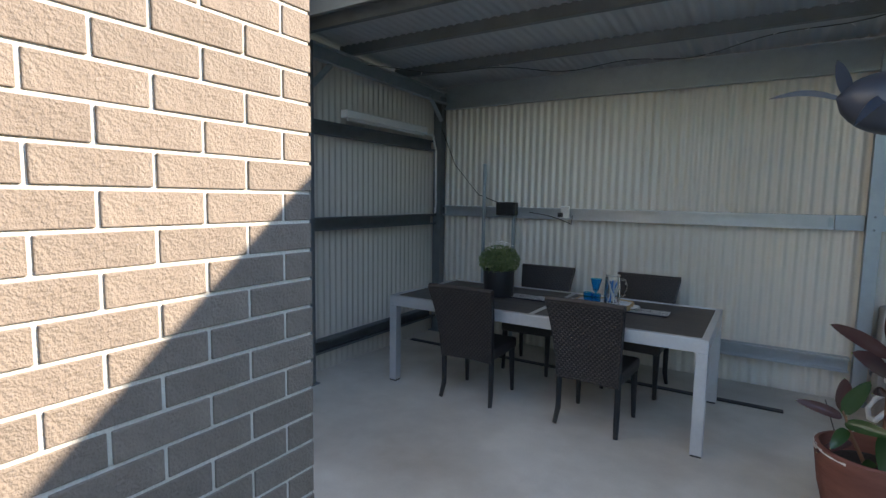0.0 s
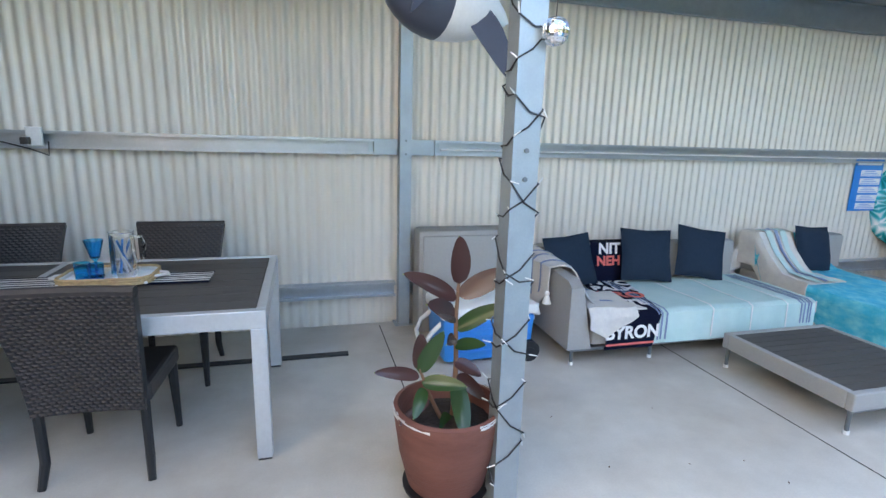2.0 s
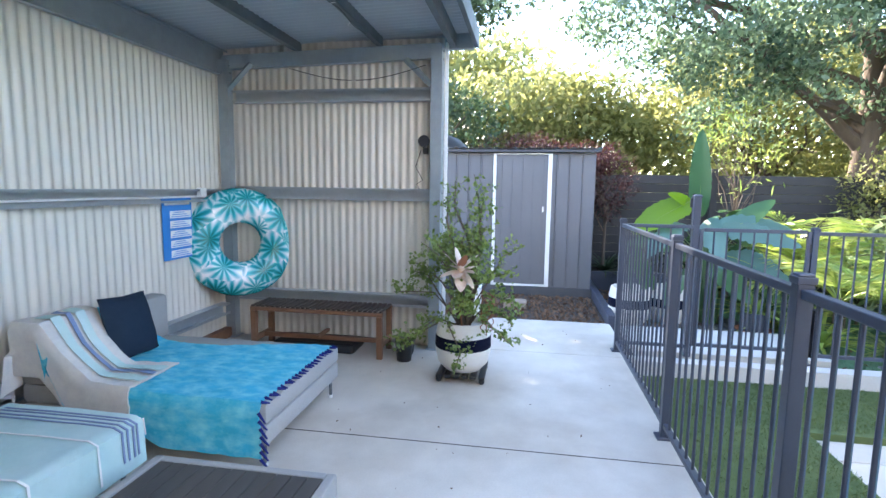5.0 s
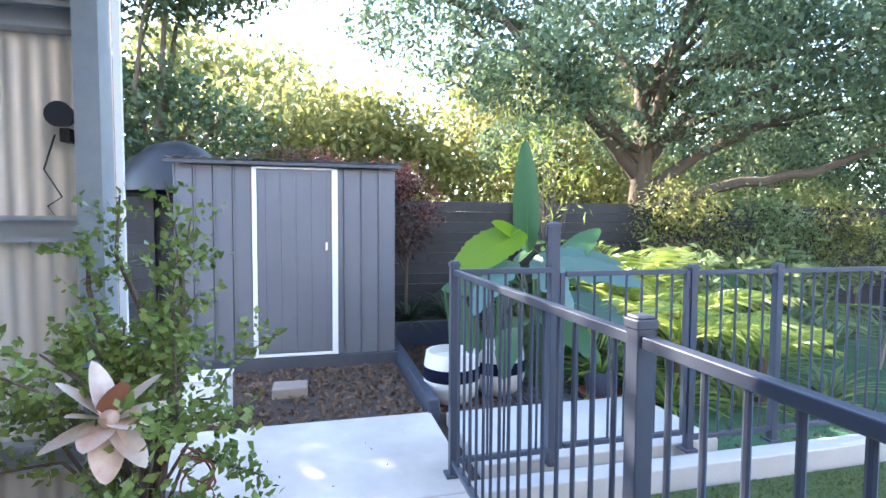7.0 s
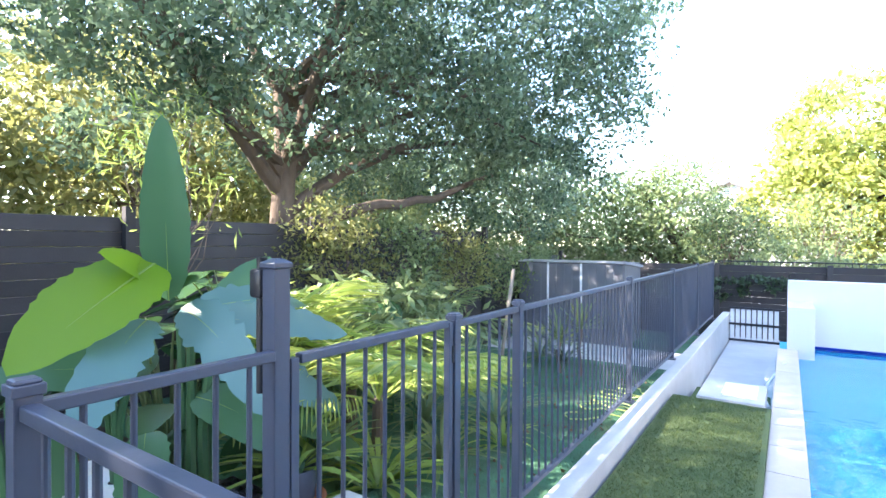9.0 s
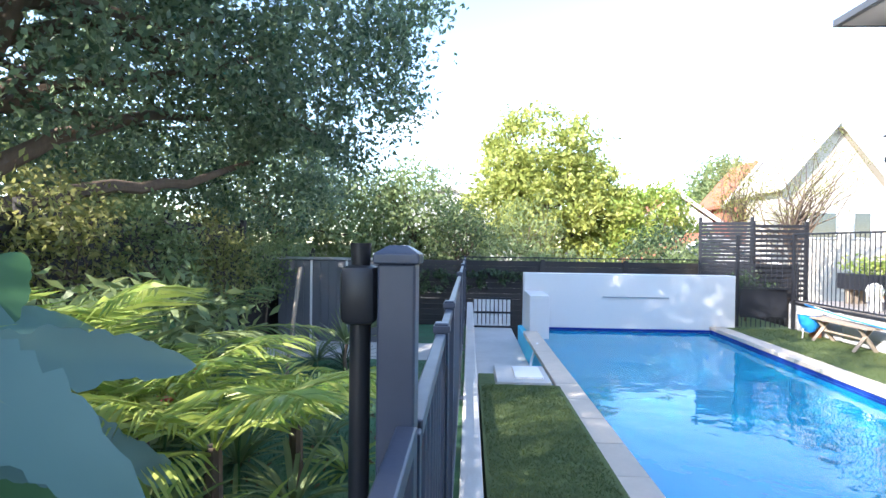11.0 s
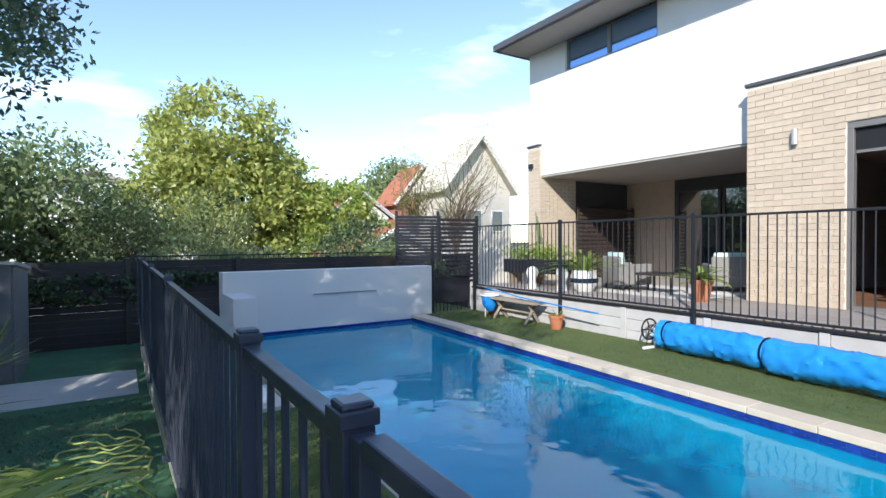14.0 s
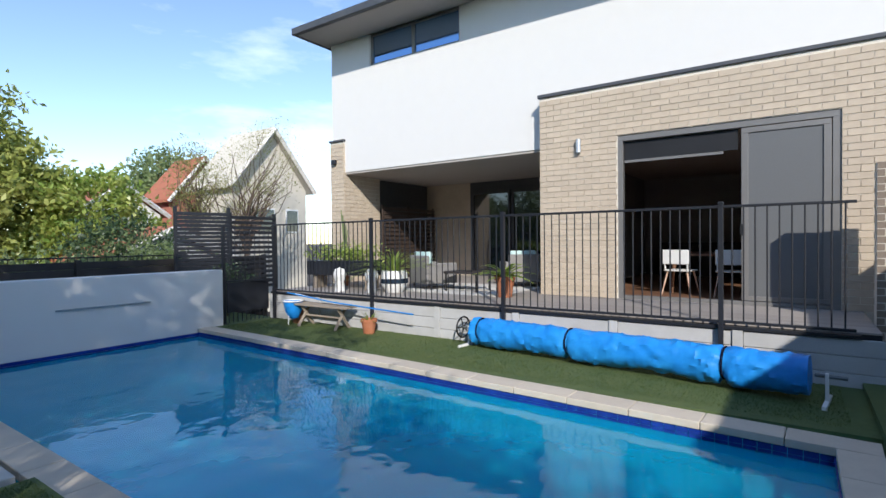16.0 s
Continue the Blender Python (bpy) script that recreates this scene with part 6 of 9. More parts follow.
for y0, y1 in ((WY0 + 0.05, (WY0 + WY1) / 2 - 0.04), ((WY0 + WY1) / 2 + 0.04, WY1 - 0.05)):
    bm = B()
    box(bm, UX - 0.10, UX - 0.09, y0, y1, WZ0 + 0.05, UZ1 - 0.03)
    part("pane", bm, M_sky_tinted, win)
    bm = B()
    box(bm, UX - 0.122, UX - 0.112, y0, y1, WZ0 + 0.45, UZ1 - 0.03)
    part("blind", bm, M_frame, win)
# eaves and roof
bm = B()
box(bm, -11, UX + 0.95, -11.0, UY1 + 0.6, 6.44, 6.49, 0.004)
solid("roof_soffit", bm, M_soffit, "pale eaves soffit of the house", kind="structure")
bm = B()
for a in ((UX + 0.95, UX + 1.07, -11.12, UY1 + 0.7), (-11, UX + 0.95, -11.12, -11.0)):
    box(bm, *a, 6.44, 6.60, 0.02)
solid("roof_gutter", bm, M_char, "dark charcoal gutter and fascia", kind="structure")
bm = B()
vs = [bm.verts.new(p) for p in ((UX + 1.07, -11.12, 6.60), (UX + 1.07, UY1 + 0.7, 6.60), (-11, UY1 + 0.7, 6.60), (-11, -11.12, 6.60), (-7.2, UY0 + 3.0, 8.2), (-7.2, UY1 - 3, 8.2))]
for f in ((0, 1, 5, 4), (1, 2, 5), (2, 3, 4, 5), (3, 0, 4)):
    bm.faces.new([vs[i] for i in f])
solid("roof", bm, M_char, "dark tiled hip roof of the house", kind="structure")
# brick fin at the far end
bm = B()
box(bm, -4.8, -3.456, -10.90, -10.442, -0.3, 3.95)
fin = solid("wall_fin", bm, M_mortar, "tan brick fin wall at the end of the deck", kind="structure")
brick_face(fin, -3.456, -10.90, -10.43, 0.38, 3.93, me_far, M_brickfar, length=FAR_L, course=FAR_C)
bm = B()
for j in range(35):
    z = 0.38 + j * FAR_C
    x = -4.8 - (FAR_L / 2 if j % 2 else 0)
    while x < -3.46:
        a, b = max(x, -4.8), min(x + FAR_L, -3.457)
        if b - a > 0.03:
            box(bm, a + 0.005, b - 0.005, -10.442, -10.43, z + 0.005, z + FAR_C - 0.005)
        x += FAR_L
part("bricks", bm, M_brickfar, fin)
bm = B()
box(bm, -4.82, -3.41, -10.92, -10.41, 3.952, 4.0, 0.005)
part("capping", bm, M_char, fin)
bm = B()
box(bm, -3.443, -3.35, -10.80, -10.66, 3.38, 3.5, 0.02)
solid("sensor_light", bm, M_fence_dark, "small dark sensor light on the brick fin", "lamp")
# alfresco back: brick wall, glass doors, slat screen
bm = B()
box(bm, -7.4, -7.2, -10.595, -9.0, -0.1, 3.115)
solid("wall_alfresco", bm, M_brickfar, "shaded tan brick wall behind the alfresco", kind="structure")
# solid charcoal sheet: the darkness of the unlit room is put into its colour
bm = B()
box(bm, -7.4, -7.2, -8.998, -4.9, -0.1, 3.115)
solid("wall_alfresco_dark_sheet", bm, M_char, "charcoal sheet standing in for the unlit room behind the doors", kind="structure")
door = thing("door_1", "", "", kind="structure")
for y0, y1 in ((-8.9, -7.65), (-7.6, -6.35), (-6.3, -5.1)):
    for a in ((y0, y1, 0.39, 0.45), (y0, y1, 2.75, 2.85), (y0, y0 + 0.07, 0.451, 2.749), (y1 - 0.07, y1, 0.451, 2.749)):
        bm = B()
        box(bm, -7.19, -7.12, *a, 0.003)
        part("door_frame", bm, M_char, door)
    bm = B()
    box(bm, -7.16, -7.15, y0 + 0.07, y1 - 0.07, 0.45, 2.75)
    part("pane", bm, M_glasspane, door)
ob = thing("slat_screen", "brown horizontal timber slat screen on the deck", "screen", pose(0, 0, 0))
bm = B()
box(bm, -7.0, -4.7, -10.2, -10.17, 0, 0.085, 0.003)
me = finish(bm, "slat", M_darkwood)
for i in range(17):
    piece("slat", me, ob, Matrix.Translation((0, 0, 0.42 + i * 0.115)))
for x in (-7.0, -5.8, -4.7):
    bm = B()
    box(bm, x, x + 0.06, -10.235, -10.201, 0.38, 2.4, 0.003)
    part("post", bm, M_darkwood, ob)
# charcoal all over, in place of the dark window strip above the slats
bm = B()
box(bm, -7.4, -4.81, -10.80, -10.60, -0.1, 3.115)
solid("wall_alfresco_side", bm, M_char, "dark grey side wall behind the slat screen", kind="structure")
# big sliding door in the brick front
door = thing("door_2", "", "", kind="structure")
for a in ((DY_0, DY_1, 0.38, 0.44), (DY_0, DY_1, DZ1 - 0.10, DZ1), (DY_0, DY_0 + 0.08, 0.441, DZ1 - 0.101), (DY_1 - 0.10, DY_1, 0.441, DZ1 - 0.101)):
    bm = B()
    box(bm, HX - 0.15, HX - 0.03, *a, 0.004)
    part("door_frame", bm, M_frame, door)
for y0, y1, sc in ((-1.70, -0.60, True),):
    for a in ((y0, y1, 0.45, 0.52), (y0, y1, DZ1 - 0.19, DZ1 - 0.11), (y0, y0 + 0.09, 0.521, DZ1 - 0.191), (y1 - 0.09, y1, 0.521, DZ1 - 0.191)):
        bm = B()
        box(bm, HX - 0.09, HX - 0.045, *a, 0.004)
        part("sash", bm, M_frame, door)
    bm = B()
    box(bm, HX - 0.07, HX - 0.066, y0 + 0.09, y1 - 0.09, 0.52, DZ1 - 0.19)
    part("insect_screen", bm, M_screen, door)
bm = B()
box(bm, HX - 0.06, HX - 0.03, -1.72, -1.66, 1.45, 1.62, 0.005)
part("door_handle", bm, M_black, door)
bm = B()
box(bm, HX - 0.14, HX - 0.10, DY_0 + 0.09, -1.75, DZ1 - 0.42, DZ1 - 0.11)
part("roller_blind", bm, M_black, door)
bm = B()
box(bm, HX - 0.145, HX - 0.095, DY_0 + 0.09, -1.95, DZ1 - 0.47, DZ1 - 0.425, 0.004)
part("blind_rail", bm, M_frame, door)
# room behind
bm = B()
box(bm, -10, HX - 0.23, -4.78, 1.5, 0.30, 0.385)
solid("floor_room", bm, M_wood, "timber floor of the dining room", kind="structure")
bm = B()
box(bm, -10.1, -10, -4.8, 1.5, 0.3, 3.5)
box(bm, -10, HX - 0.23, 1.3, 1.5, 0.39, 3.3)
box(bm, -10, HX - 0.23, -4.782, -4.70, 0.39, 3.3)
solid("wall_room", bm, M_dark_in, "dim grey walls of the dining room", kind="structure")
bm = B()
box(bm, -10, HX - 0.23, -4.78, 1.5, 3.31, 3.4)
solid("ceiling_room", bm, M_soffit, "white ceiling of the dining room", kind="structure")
M_lamp = bpy.data.materials.new("lit_downlight")
M_lamp.use_nodes = True
pl = M_lamp.node_tree.nodes["Principled BSDF"]
pl.inputs["Emission Color"].default_value = (1, 0.85, 0.6, 1)
pl.inputs["Emission Strength"].default_value = 55
for x, y in ((-7.5, -3.6), (-7.9, -2.9), (-8.1, -2.6), (-8.4, -2.2), (-9.0, -3.7), (-9.3, -2.9), (-9.5, -2.2)):
    bm = B()
    rod(bm, (x, y, 3.285), (x, y, 3.309), 0.05, seg=14)
    solid("downlight", bm, M_lamp, "small lit downlight in the dining room ceiling", "lamp", group="downlights")
ob = thing("dining_table", "light timber dining table inside the house", "table", pose(-5.4, -2.3, 0.385))
bm = B()
box(bm, -0.9, 0.9, -0.75, 0.75, 0.70, 0.74, 0.006)
part("tabletop", bm, M_wood, ob)
for sx in (-1, 1):
    for sy in (-1, 1):
        bm = B()
        rod(bm, (sx * 0.8, sy * 0.65, 0), (sx * 0.75, sy * 0.6, 0.70), 0.025, 0.035, 8)
        part("leg", bm, M_wood, ob)


def shell_chair(m):
    ob = thing("shell_chair", "white plastic chair with splayed timber legs", "chair", m, group="chairs in the dining room")
    bm = B()
    box(bm, -0.23, 0.23, -0.21, 0.21, 0.43, 0.46, 0.012)
    part("seat", bm, M_white, ob)
    bm = B()
    box(bm, -0.23, 0.23, -0.25, -0.222, 0.56, 0.82, 0.012)
    part("backrest", bm, M_white, ob)
    for sx in (-1, 1):
        bm = B()
        rod(bm, (sx * 0.19, -0.21, 0.45), (sx * 0.20, -0.235, 0.60), 0.014, seg=8)
        part("back_upright", bm, M_white, ob)
        for sy in (-1, 1):
            bm = B()
            rod(bm, (sx * 0.25, sy * 0.24, 0), (sx * 0.17, sy * 0.16, 0.43), 0.012, 0.018, 8)
            part("leg", bm, M_copper, ob)
    return ob


sc1 = shell_chair(pose(-4.35, -2.75, 0.385, 0, 0, 80))
copy_thing(sc1, pose(-4.35, -1.95, 0.385, 0, 0, 95))
bm = B()
box(bm, -9.98, -9.4, -4.2, -0.5, 0.386, 1.3, 0.01)
solid("sideboard", bm, M_black, "dark sideboard at the back of the room", "sideboard")
ob = thing("wall_light", "steel up and down light on the brick wall", "lamp", pose(HX, -4.22, 3.08))
bm = B()
rod(bm, (0.06, 0, -0.12), (0.06, 0, 0.12), 0.045, seg=18)
part("body", bm, M_alu, ob, smooth=True)
bm = B()
box(bm, 0.0, 0.03, -0.03, 0.03, -0.05, 0.05, 0.003)
part("bracket", bm, M_alu, ob)
# deck boards
deck = thing("floor_deck", "", "", kind="structure")
bm = B()
box(bm, -7.2, -1.30, -10.4, -0.25, 0.20, 0.352)
part("subframe", bm, M_fence_dark, deck)
bm = B()
box(bm, 0, 0.136, -10.4, -0.25, 0.353, 0.38, 0.003)
me = finish(bm, "deck_board", M_deck)
for i in range(42):
    piece("deck_board", me, deck, Matrix.Translation((-1.42 - i * 0.14, 0, 0)))
# deck furniture
M_greywick = mat("grey_wicker", (0.22, 0.21, 0.20), 0.7, var=0.2, scale=60, bump=0.3, bump_scale=90)
ob = thing("armchair", "grey wicker outdoor armchair with pale aqua cushion", "armchair", pose(-3.3, -7.55, 0.38, 0, 0, 70), group="deck armchairs")
bm = B()
box(bm, -0.35, 0.35, -0.34, 0.34, 0.12, 0.36, 0.03)
part("seat", bm, M_greywick, ob)
bm = B()
box(bm, -0.35, 0.35, -0.42, -0.33, 0.12, 0.72, 0.03)
part("backrest", bm, M_greywick, ob)
for s in (-1, 1):
    bm = B()
    box(bm, s * 0.36 - 0.05, s * 0.36 + 0.05, -0.36, 0.34, 0.12, 0.56, 0.03)
    part("armrest", bm, M_greywick, ob)
    for y in (-0.3, 0.3):
        bm = B()
        rod(bm, (s * 0.33, y, 0), (s * 0.33, y, 0.13), 0.02, seg=8)
        part("leg", bm, M_darkleg, ob)
bm = B()
box(bm, -0.29, 0.29, -0.26, 0.32, 0.361, 0.46, 0.03)
part("seat_cushion", bm, M_aqua, ob, smooth=True)
bm = B()
box(bm, -0.29, 0.29, -0.325, -0.22, 0.40, 0.80, 0.03)
part("back_cushion", bm, M_aqua, ob, smooth=True)
copy_thing(ob, pose(-4.6, -6.1, 0.38, 0, 0, 130))
ob = thing("side_table", "low dark wicker side table on the deck", "side table", pose(-3.1, -6.55, 0.38))
bm = B()
box(bm, -0.3, 0.3, -0.4, 0.4, 0.36, 0.41, 0.01)
part("tabletop", bm, M_wicker, ob)
for sx in (-1, 1):
    for sy in (-1, 1):
        bm = B()
        rod(bm, (sx * 0.26, sy * 0.36, 0), (sx * 0.26, sy * 0.36, 0.36), 0.02, seg=8)
        part("leg", bm, M_darkleg, ob)
bm = B()
box(bm, -4.6, -2.4, -7.9, -5.5, 0.381, 0.387, 0.002)
solid("rug", bm, M_cream, "pale patterned outdoor rug on the deck", "rug")
ob = thing("trough_planter", "dark trough planter on legs with leafy greens", "planter", pose(-2.35, -9.3, 0.38, 0, 0, 10))
bm = B()
box(bm, -0.28, 0.28, -0.85, 0.85, 0.30, 0.62, 0.015)
part("trough", bm, M_fence_dark, ob)
for y in (-0.7, 0.7):
    bm = B()
    box(bm, -0.2, 0.2, y - 0.05, y + 0.05, 0, 0.30, 0.005)
    part("leg", bm, M_timber, ob)
g = np.random.default_rng(21)
pp = g.normal(size=(900, 3)) * (0.13, 0.45, 0.12) + (0, 0, 0.74)
fo = new("foliage", cloud_mesh("foliage", pp, 0.10, L_palm, 0.5, -0.5, g))
fo.parent = ob
bm = B()
lathe(bm, [(0, 0), (0.11, 0), (0.10, 0.1), (0.085, 0.2), (0.12, 0.28), (0.14, 0.36), (0.10, 0.46), (0.0, 0.5)], 18)
o = solid("garden_statue", bm, M_white, "small white garden statue on the deck", "statue", smooth=True)
o.location = (-1.75, -8.85, 0.38)
o = new("garden_statue", o.data)
tagged(o, "small white garden statue on the deck", "statue")
o.location = (-1.85, -8.05, 0.38)
rg = random.Random(17)
for x, y, r, h, nl, ll, wd, mt in ((-2.2, -7.75, 0.28, 0.44, 80, 1.0, 0.03, L_palm), (-2.45, -5.35, 0.18, 0.38, 44, 0.55, 0.10, L_palm)):
    white = r > 0.2
    ob = thing("potted_plant", "round white banded pot with an arching strappy plant" if white else "terracotta pot with a bright leafy plant", "potted plant", pose(x, y, 0.38))
    bm = B()
    if white:
        lathe(bm, [(0, 0), (r * 0.6, 0), (r * 0.95, h * 0.35), (r, h * 0.6), (r * 0.9, h), (r * 0.82, h), (r * 0.8, h * 0.85), (0, h * 0.85)], 28)
    else:
        lathe(bm, pot_profile(r, h), 24)
    pt = part("pot", bm, M_white if white else M_terracotta, ob, smooth=True)
    if white:
        bm = B()
        lathe(bm, [(r * 0.985, h * 0.42), (r * 1.012, h * 0.44), (r * 1.012, h * 0.62), (r * 0.985, h * 0.64)], 28)
        part("band", bm, M_navyfab, pt)
    strap_plant(ob, nl, ll, wd, mt, rg, h * 0.85, 1.2, up=1.2)
# climbing bits by the fin: pot on the wall, tall thin stems
ob = thing("potted_plant", "tall thin succulent in a terracotta pot by the brick fin", "potted plant", pose(-2.75, -9.75, 0.38))
bm = B()
lathe(bm, pot_profile(0.14, 0.28), 20)
part("pot", bm, M_terracotta, ob, smooth=True)
for i in range(5):
    bm = B()
    tube(bm, [(0.02 * i - 0.04, 0, 0.24), (0.03 * i - 0.06, 0.02 * i, 0.9), (0.05 * i - 0.1, 0.03, 1.3 + 0.12 * i)], 0.022, 6, 0.012)
    part("stem", bm, L_mid, ob, smooth=True)

# ---- garden shed ----
SHX, SHY0, SHY1 = 8.36, 0.64, 2.82
ob = thing("garden_shed", "dark grey ribbed steel garden shed with white door trim", "shed", pose(0, 0, 0))
bm = B()
box(bm, SHX + 0.03, SHX + 1.5, SHY0 + 0.01, SHY1 - 0.01, 0.0, 2.04)
part("body", bm, M_shed, ob)
bm = B()
box(bm, SHX - 0.03, SHX + 1.55, SHY0 - 0.03, SHY1 + 0.03, -0.12, 0.09, 0.008)
part("plinth", bm, M_char, ob)
n = 12
for i in range(n):
    y0 = SHY0 + i * (SHY1 - SHY0) / n
    y1 = y0 + (SHY1 - SHY0) / n
    bm = B()
    box(bm, SHX + 0.004, SHX + 0.028, y0 + 0.004, y1 - 0.004, 0.092, 2.05, 0.004)
    box(bm, SHX - 0.006, SHX + 0.003, y1 - 0.022, y1 - 0.006, 0.092, 2.05, 0.002)
    part("panel", bm, M_shed, ob)
for i in range(8):
    bm = B()
    box(bm, SHX + 0.03 + i * 0.185, SHX + 0.21 + i * 0.185, SHY0 - 0.006, SHY0 + 0.009, 0.092, 2.04, 0.003)
    part("panel", bm, M_shed, ob)
dr = B()
box(dr, SHX - 0.022, SHX - 0.007, 1.31, 2.04, 0.14, 2.02, 0.003)
dr = part("door", dr, M_shed, ob)
for k in range(5):
    bm = B()
    box(bm, SHX - 0.028, SHX - 0.0225, 1.36 + k * 0.15, 1.372 + k * 0.15, 0.16, 2.0, 0.002)
    part("rib", bm, M_shed, dr)
for a in ((1.245, 1.305, 0.10, 2.04), (2.045, 2.09, 0.10, 2.04), (1.306, 2.044, 2.025, 2.045), (1.306, 2.044, 0.10, 0.13)):
    bm = B()
    box(bm, SHX - 0.032, SHX - 0.004, *a, 0.003)
    part("door_trim", bm, M_white, ob)
bm = B()
rod(bm, (SHX - 0.06, 1.36, 1.20), (SHX - 0.06, 1.36, 1.28), 0.012, seg=8)
rod(bm, (SHX - 0.06, 1.36, 1.24), (SHX - 0.02, 1.36, 1.24), 0.01, seg=8)
part("handle", bm, M_white, dr, "white door handle")
bm = B()
corrugated(bm, 0, SHY1 - SHY0 + 0.14, 1.75, pose(SHX - 0.10, SHY0 - 0.07, 2.115, 0, 0, 0) @ pose(0, 0, 0, 0, 0, 90) @ pose(0, 0, 0, 93), pitch=0.12, depth=0.02)
part("roof", bm, M_white, ob)
bm = B()
box(bm, SHX - 0.09, SHX - 0.04, SHY0 - 0.06, SHY1 + 0.06, 2.055, 2.09, 0.004)
part("eave_trim", bm, M_char, ob)
# bed in front of the shed
bm = B()
box(bm, 6.76, SHX - 0.03, 0.62, 5.0, -0.3, -0.04)
solid("ground_bed", bm, M_dirt, "bare soil bed with dry leaves", kind="structure")
g = np.random.default_rng(31)
for nm, n, x0, x1, y0, y1, z, lab in (("leaf_litter", 1500, 6.8, 8.3, 0.66, 2.6, -0.03, "dry brown leaves scattered on the soil"), ("leaf_litter", 1600, 6.7, 9.8, -0.6, 0.5, -0.09, "dry leaves under the garden plants"), ("leaf_litter", 260, 5.85, 7.5, -7.5, -1.2, 0.0, "fallen leaves on the lawn"), ("leaf_litter", 60, 0.2, 6.6, 0.75, 3.0, 0.006, "tiny dry leaves on the concrete")):
    p = np.stack([g.uniform(x0, x1, n), g.uniform(y0, y1, n), np.full(n, z) + g.uniform(0, 0.012, n)], 1)
    if nm == "leaf_litter" and y1 < -1:
        p[:, 2] = -0.08 - (-p[:, 1] - 0.6) * 0.0762 + 0.012
    small = n == 60
    me = cloud_mesh(nm, p, 0.018 if small else 0.06, mat("dry_leaf", (0.17, 0.10, 0.06), 0.9, var=0.4, scale=40), 0.45, 0.0, g)
    tagged(new(nm, me), lab, "leaf litter", kind="stuff")
bm = B()
box(bm, 7.42, 7.66, 1.55, 1.85, -0.045, 0.05, 0.012)
solid("concrete_block", bm, mat("pale_brown_block", (0.30, 0.24, 0.19), 0.9, var=0.2, scale=15, bump=0.4), "pale brown concrete block lying on the soil", "block")
bm = B()
box(bm, 6.72, 9.3, 0.53, 0.62, -0.3, 0.10, 0.008)
solid("edging_sleeper", bm, M_fence, "grey painted sleeper edging the garden bed", "sleeper", group="sleepers")
bm = B()
box(bm, 9.25, 9.33, -0.6, 0.53, -0.3, 0.22, 0.008)
solid("edging_sleeper", bm, M_fence, "grey painted sleeper edging the raised bed", "sleeper", group="sleepers")
bm = B()
box(bm, 9.34, 10.0, -0.6, 0.63, -0.3, 0.16)
solid("ground_raised_bed", bm, M_dirt, "dark soil of the raised bed", kind="structure")
ob = thing("plastic_tub", "white plastic tub standing on the soil", "tub", pose(7.05, 2.28, -0.04))
bm = B()
box(bm, -0.13, 0.13, -0.16, 0.16, 0, 0.34, 0.02)
part("body", bm, M_white, ob, smooth=True)
bm = B()
box(bm, -0.14, 0.14, -0.17, 0.17, 0.341, 0.365, 0.008)
part("rim", bm, M_white, ob)
for k in range(4):
    bm = B()
    box(bm, -0.136, -0.131, -0.10, 0.10, 0.06 + k * 0.05, 0.075 + k * 0.05)
    part("slot", bm, M_black, ob)
ob = thing("garden_umbrella", "closed black umbrella dome behind the shed", "umbrella", pose(9.95, 3.15, -0.1))
bm = B()
lathe(bm, [(0.62, 1.95), (0.60, 2.12), (0.50, 2.34), (0.32, 2.50), (0.1, 2.58), (0.001, 2.59)], 24)
part("canopy", bm, M_black, ob, smooth=True)
bm = B()
rod(bm, (0, 0, -0.05), (0, 0, 2.57), 0.025, seg=10)
part("pole", bm, M_darkleg, ob)
# path, grate
bm = B()
box(bm, 5.80, 6.72, -1.25, 0.48, -0.2, 0.0, 0.01)
solid("pavement_path", bm, M_pad, "pale concrete path at the pool gate", kind="structure")
ob = thing("drain_grate", "galvanised steel walkway grate on the ground", "grate", pose(7.25, -0.62, -0.095))
for i in range(15):
    bm = B()
    box(bm, -0.35, 0.35, -0.42 + i * 0.06, -0.415 + i * 0.06, 0, 0.03)
    part("bar", bm, M_galv_dark, ob)
for i in range(13):
    bm = B()
    box(bm, -0.36 + i * 0.06, -0.354 + i * 0.06, -0.43, 0.43, 0.005, 0.025)
    part("bar", bm, M_galv_dark, ob)
# boundary fences: dark boards on rails
M_board = mat("dark_stained_board", (0.035, 0.032, 0.032), 0.7, var=0.25, scale=8, bump=0.2, per_object=0.25, stretch=(1, 0.1, 1))


def board_fence(name, x0, y0, x1, y1, z0, z1, label, bh=0.15, step=2.4):
    fo_ = thing(name, label, "fence", pose(0, 0, 0), group="boundary fences")
    ln = math.hypot(x1 - x0, y1 - y0)
    tr = Matrix.Translation((x0, y0, 0)) @ Matrix.Rotation(math.atan2(y1 - y0, x1 - x0), 4, "Z")
    n = max(1, round(ln / step))
    bm = B()
    box(bm, 0.001, ln / n - 0.001, -0.012, 0.012, 0, bh - 0.003, 0.004)
    me = finish(bm, "board", M_board)
    for i in range(n):
        for j in range(int((z1 - z0) / bh)):
            piece("board", me, fo_, tr @ Matrix.Translation((i * ln / n, random.uniform(-0.004, 0.004), z0 + j * bh)))
    for i in range(n + 1):
        bm = B()
        box(bm, i * ln / n - 0.05, i * ln / n + 0.05, -0.11, -0.02, z0 - 0.4, z1 + 0.03, 0.004)
        bmesh.ops.transform(bm, matrix=tr, verts=bm.verts)
        part("post", bm, M_board, fo_)


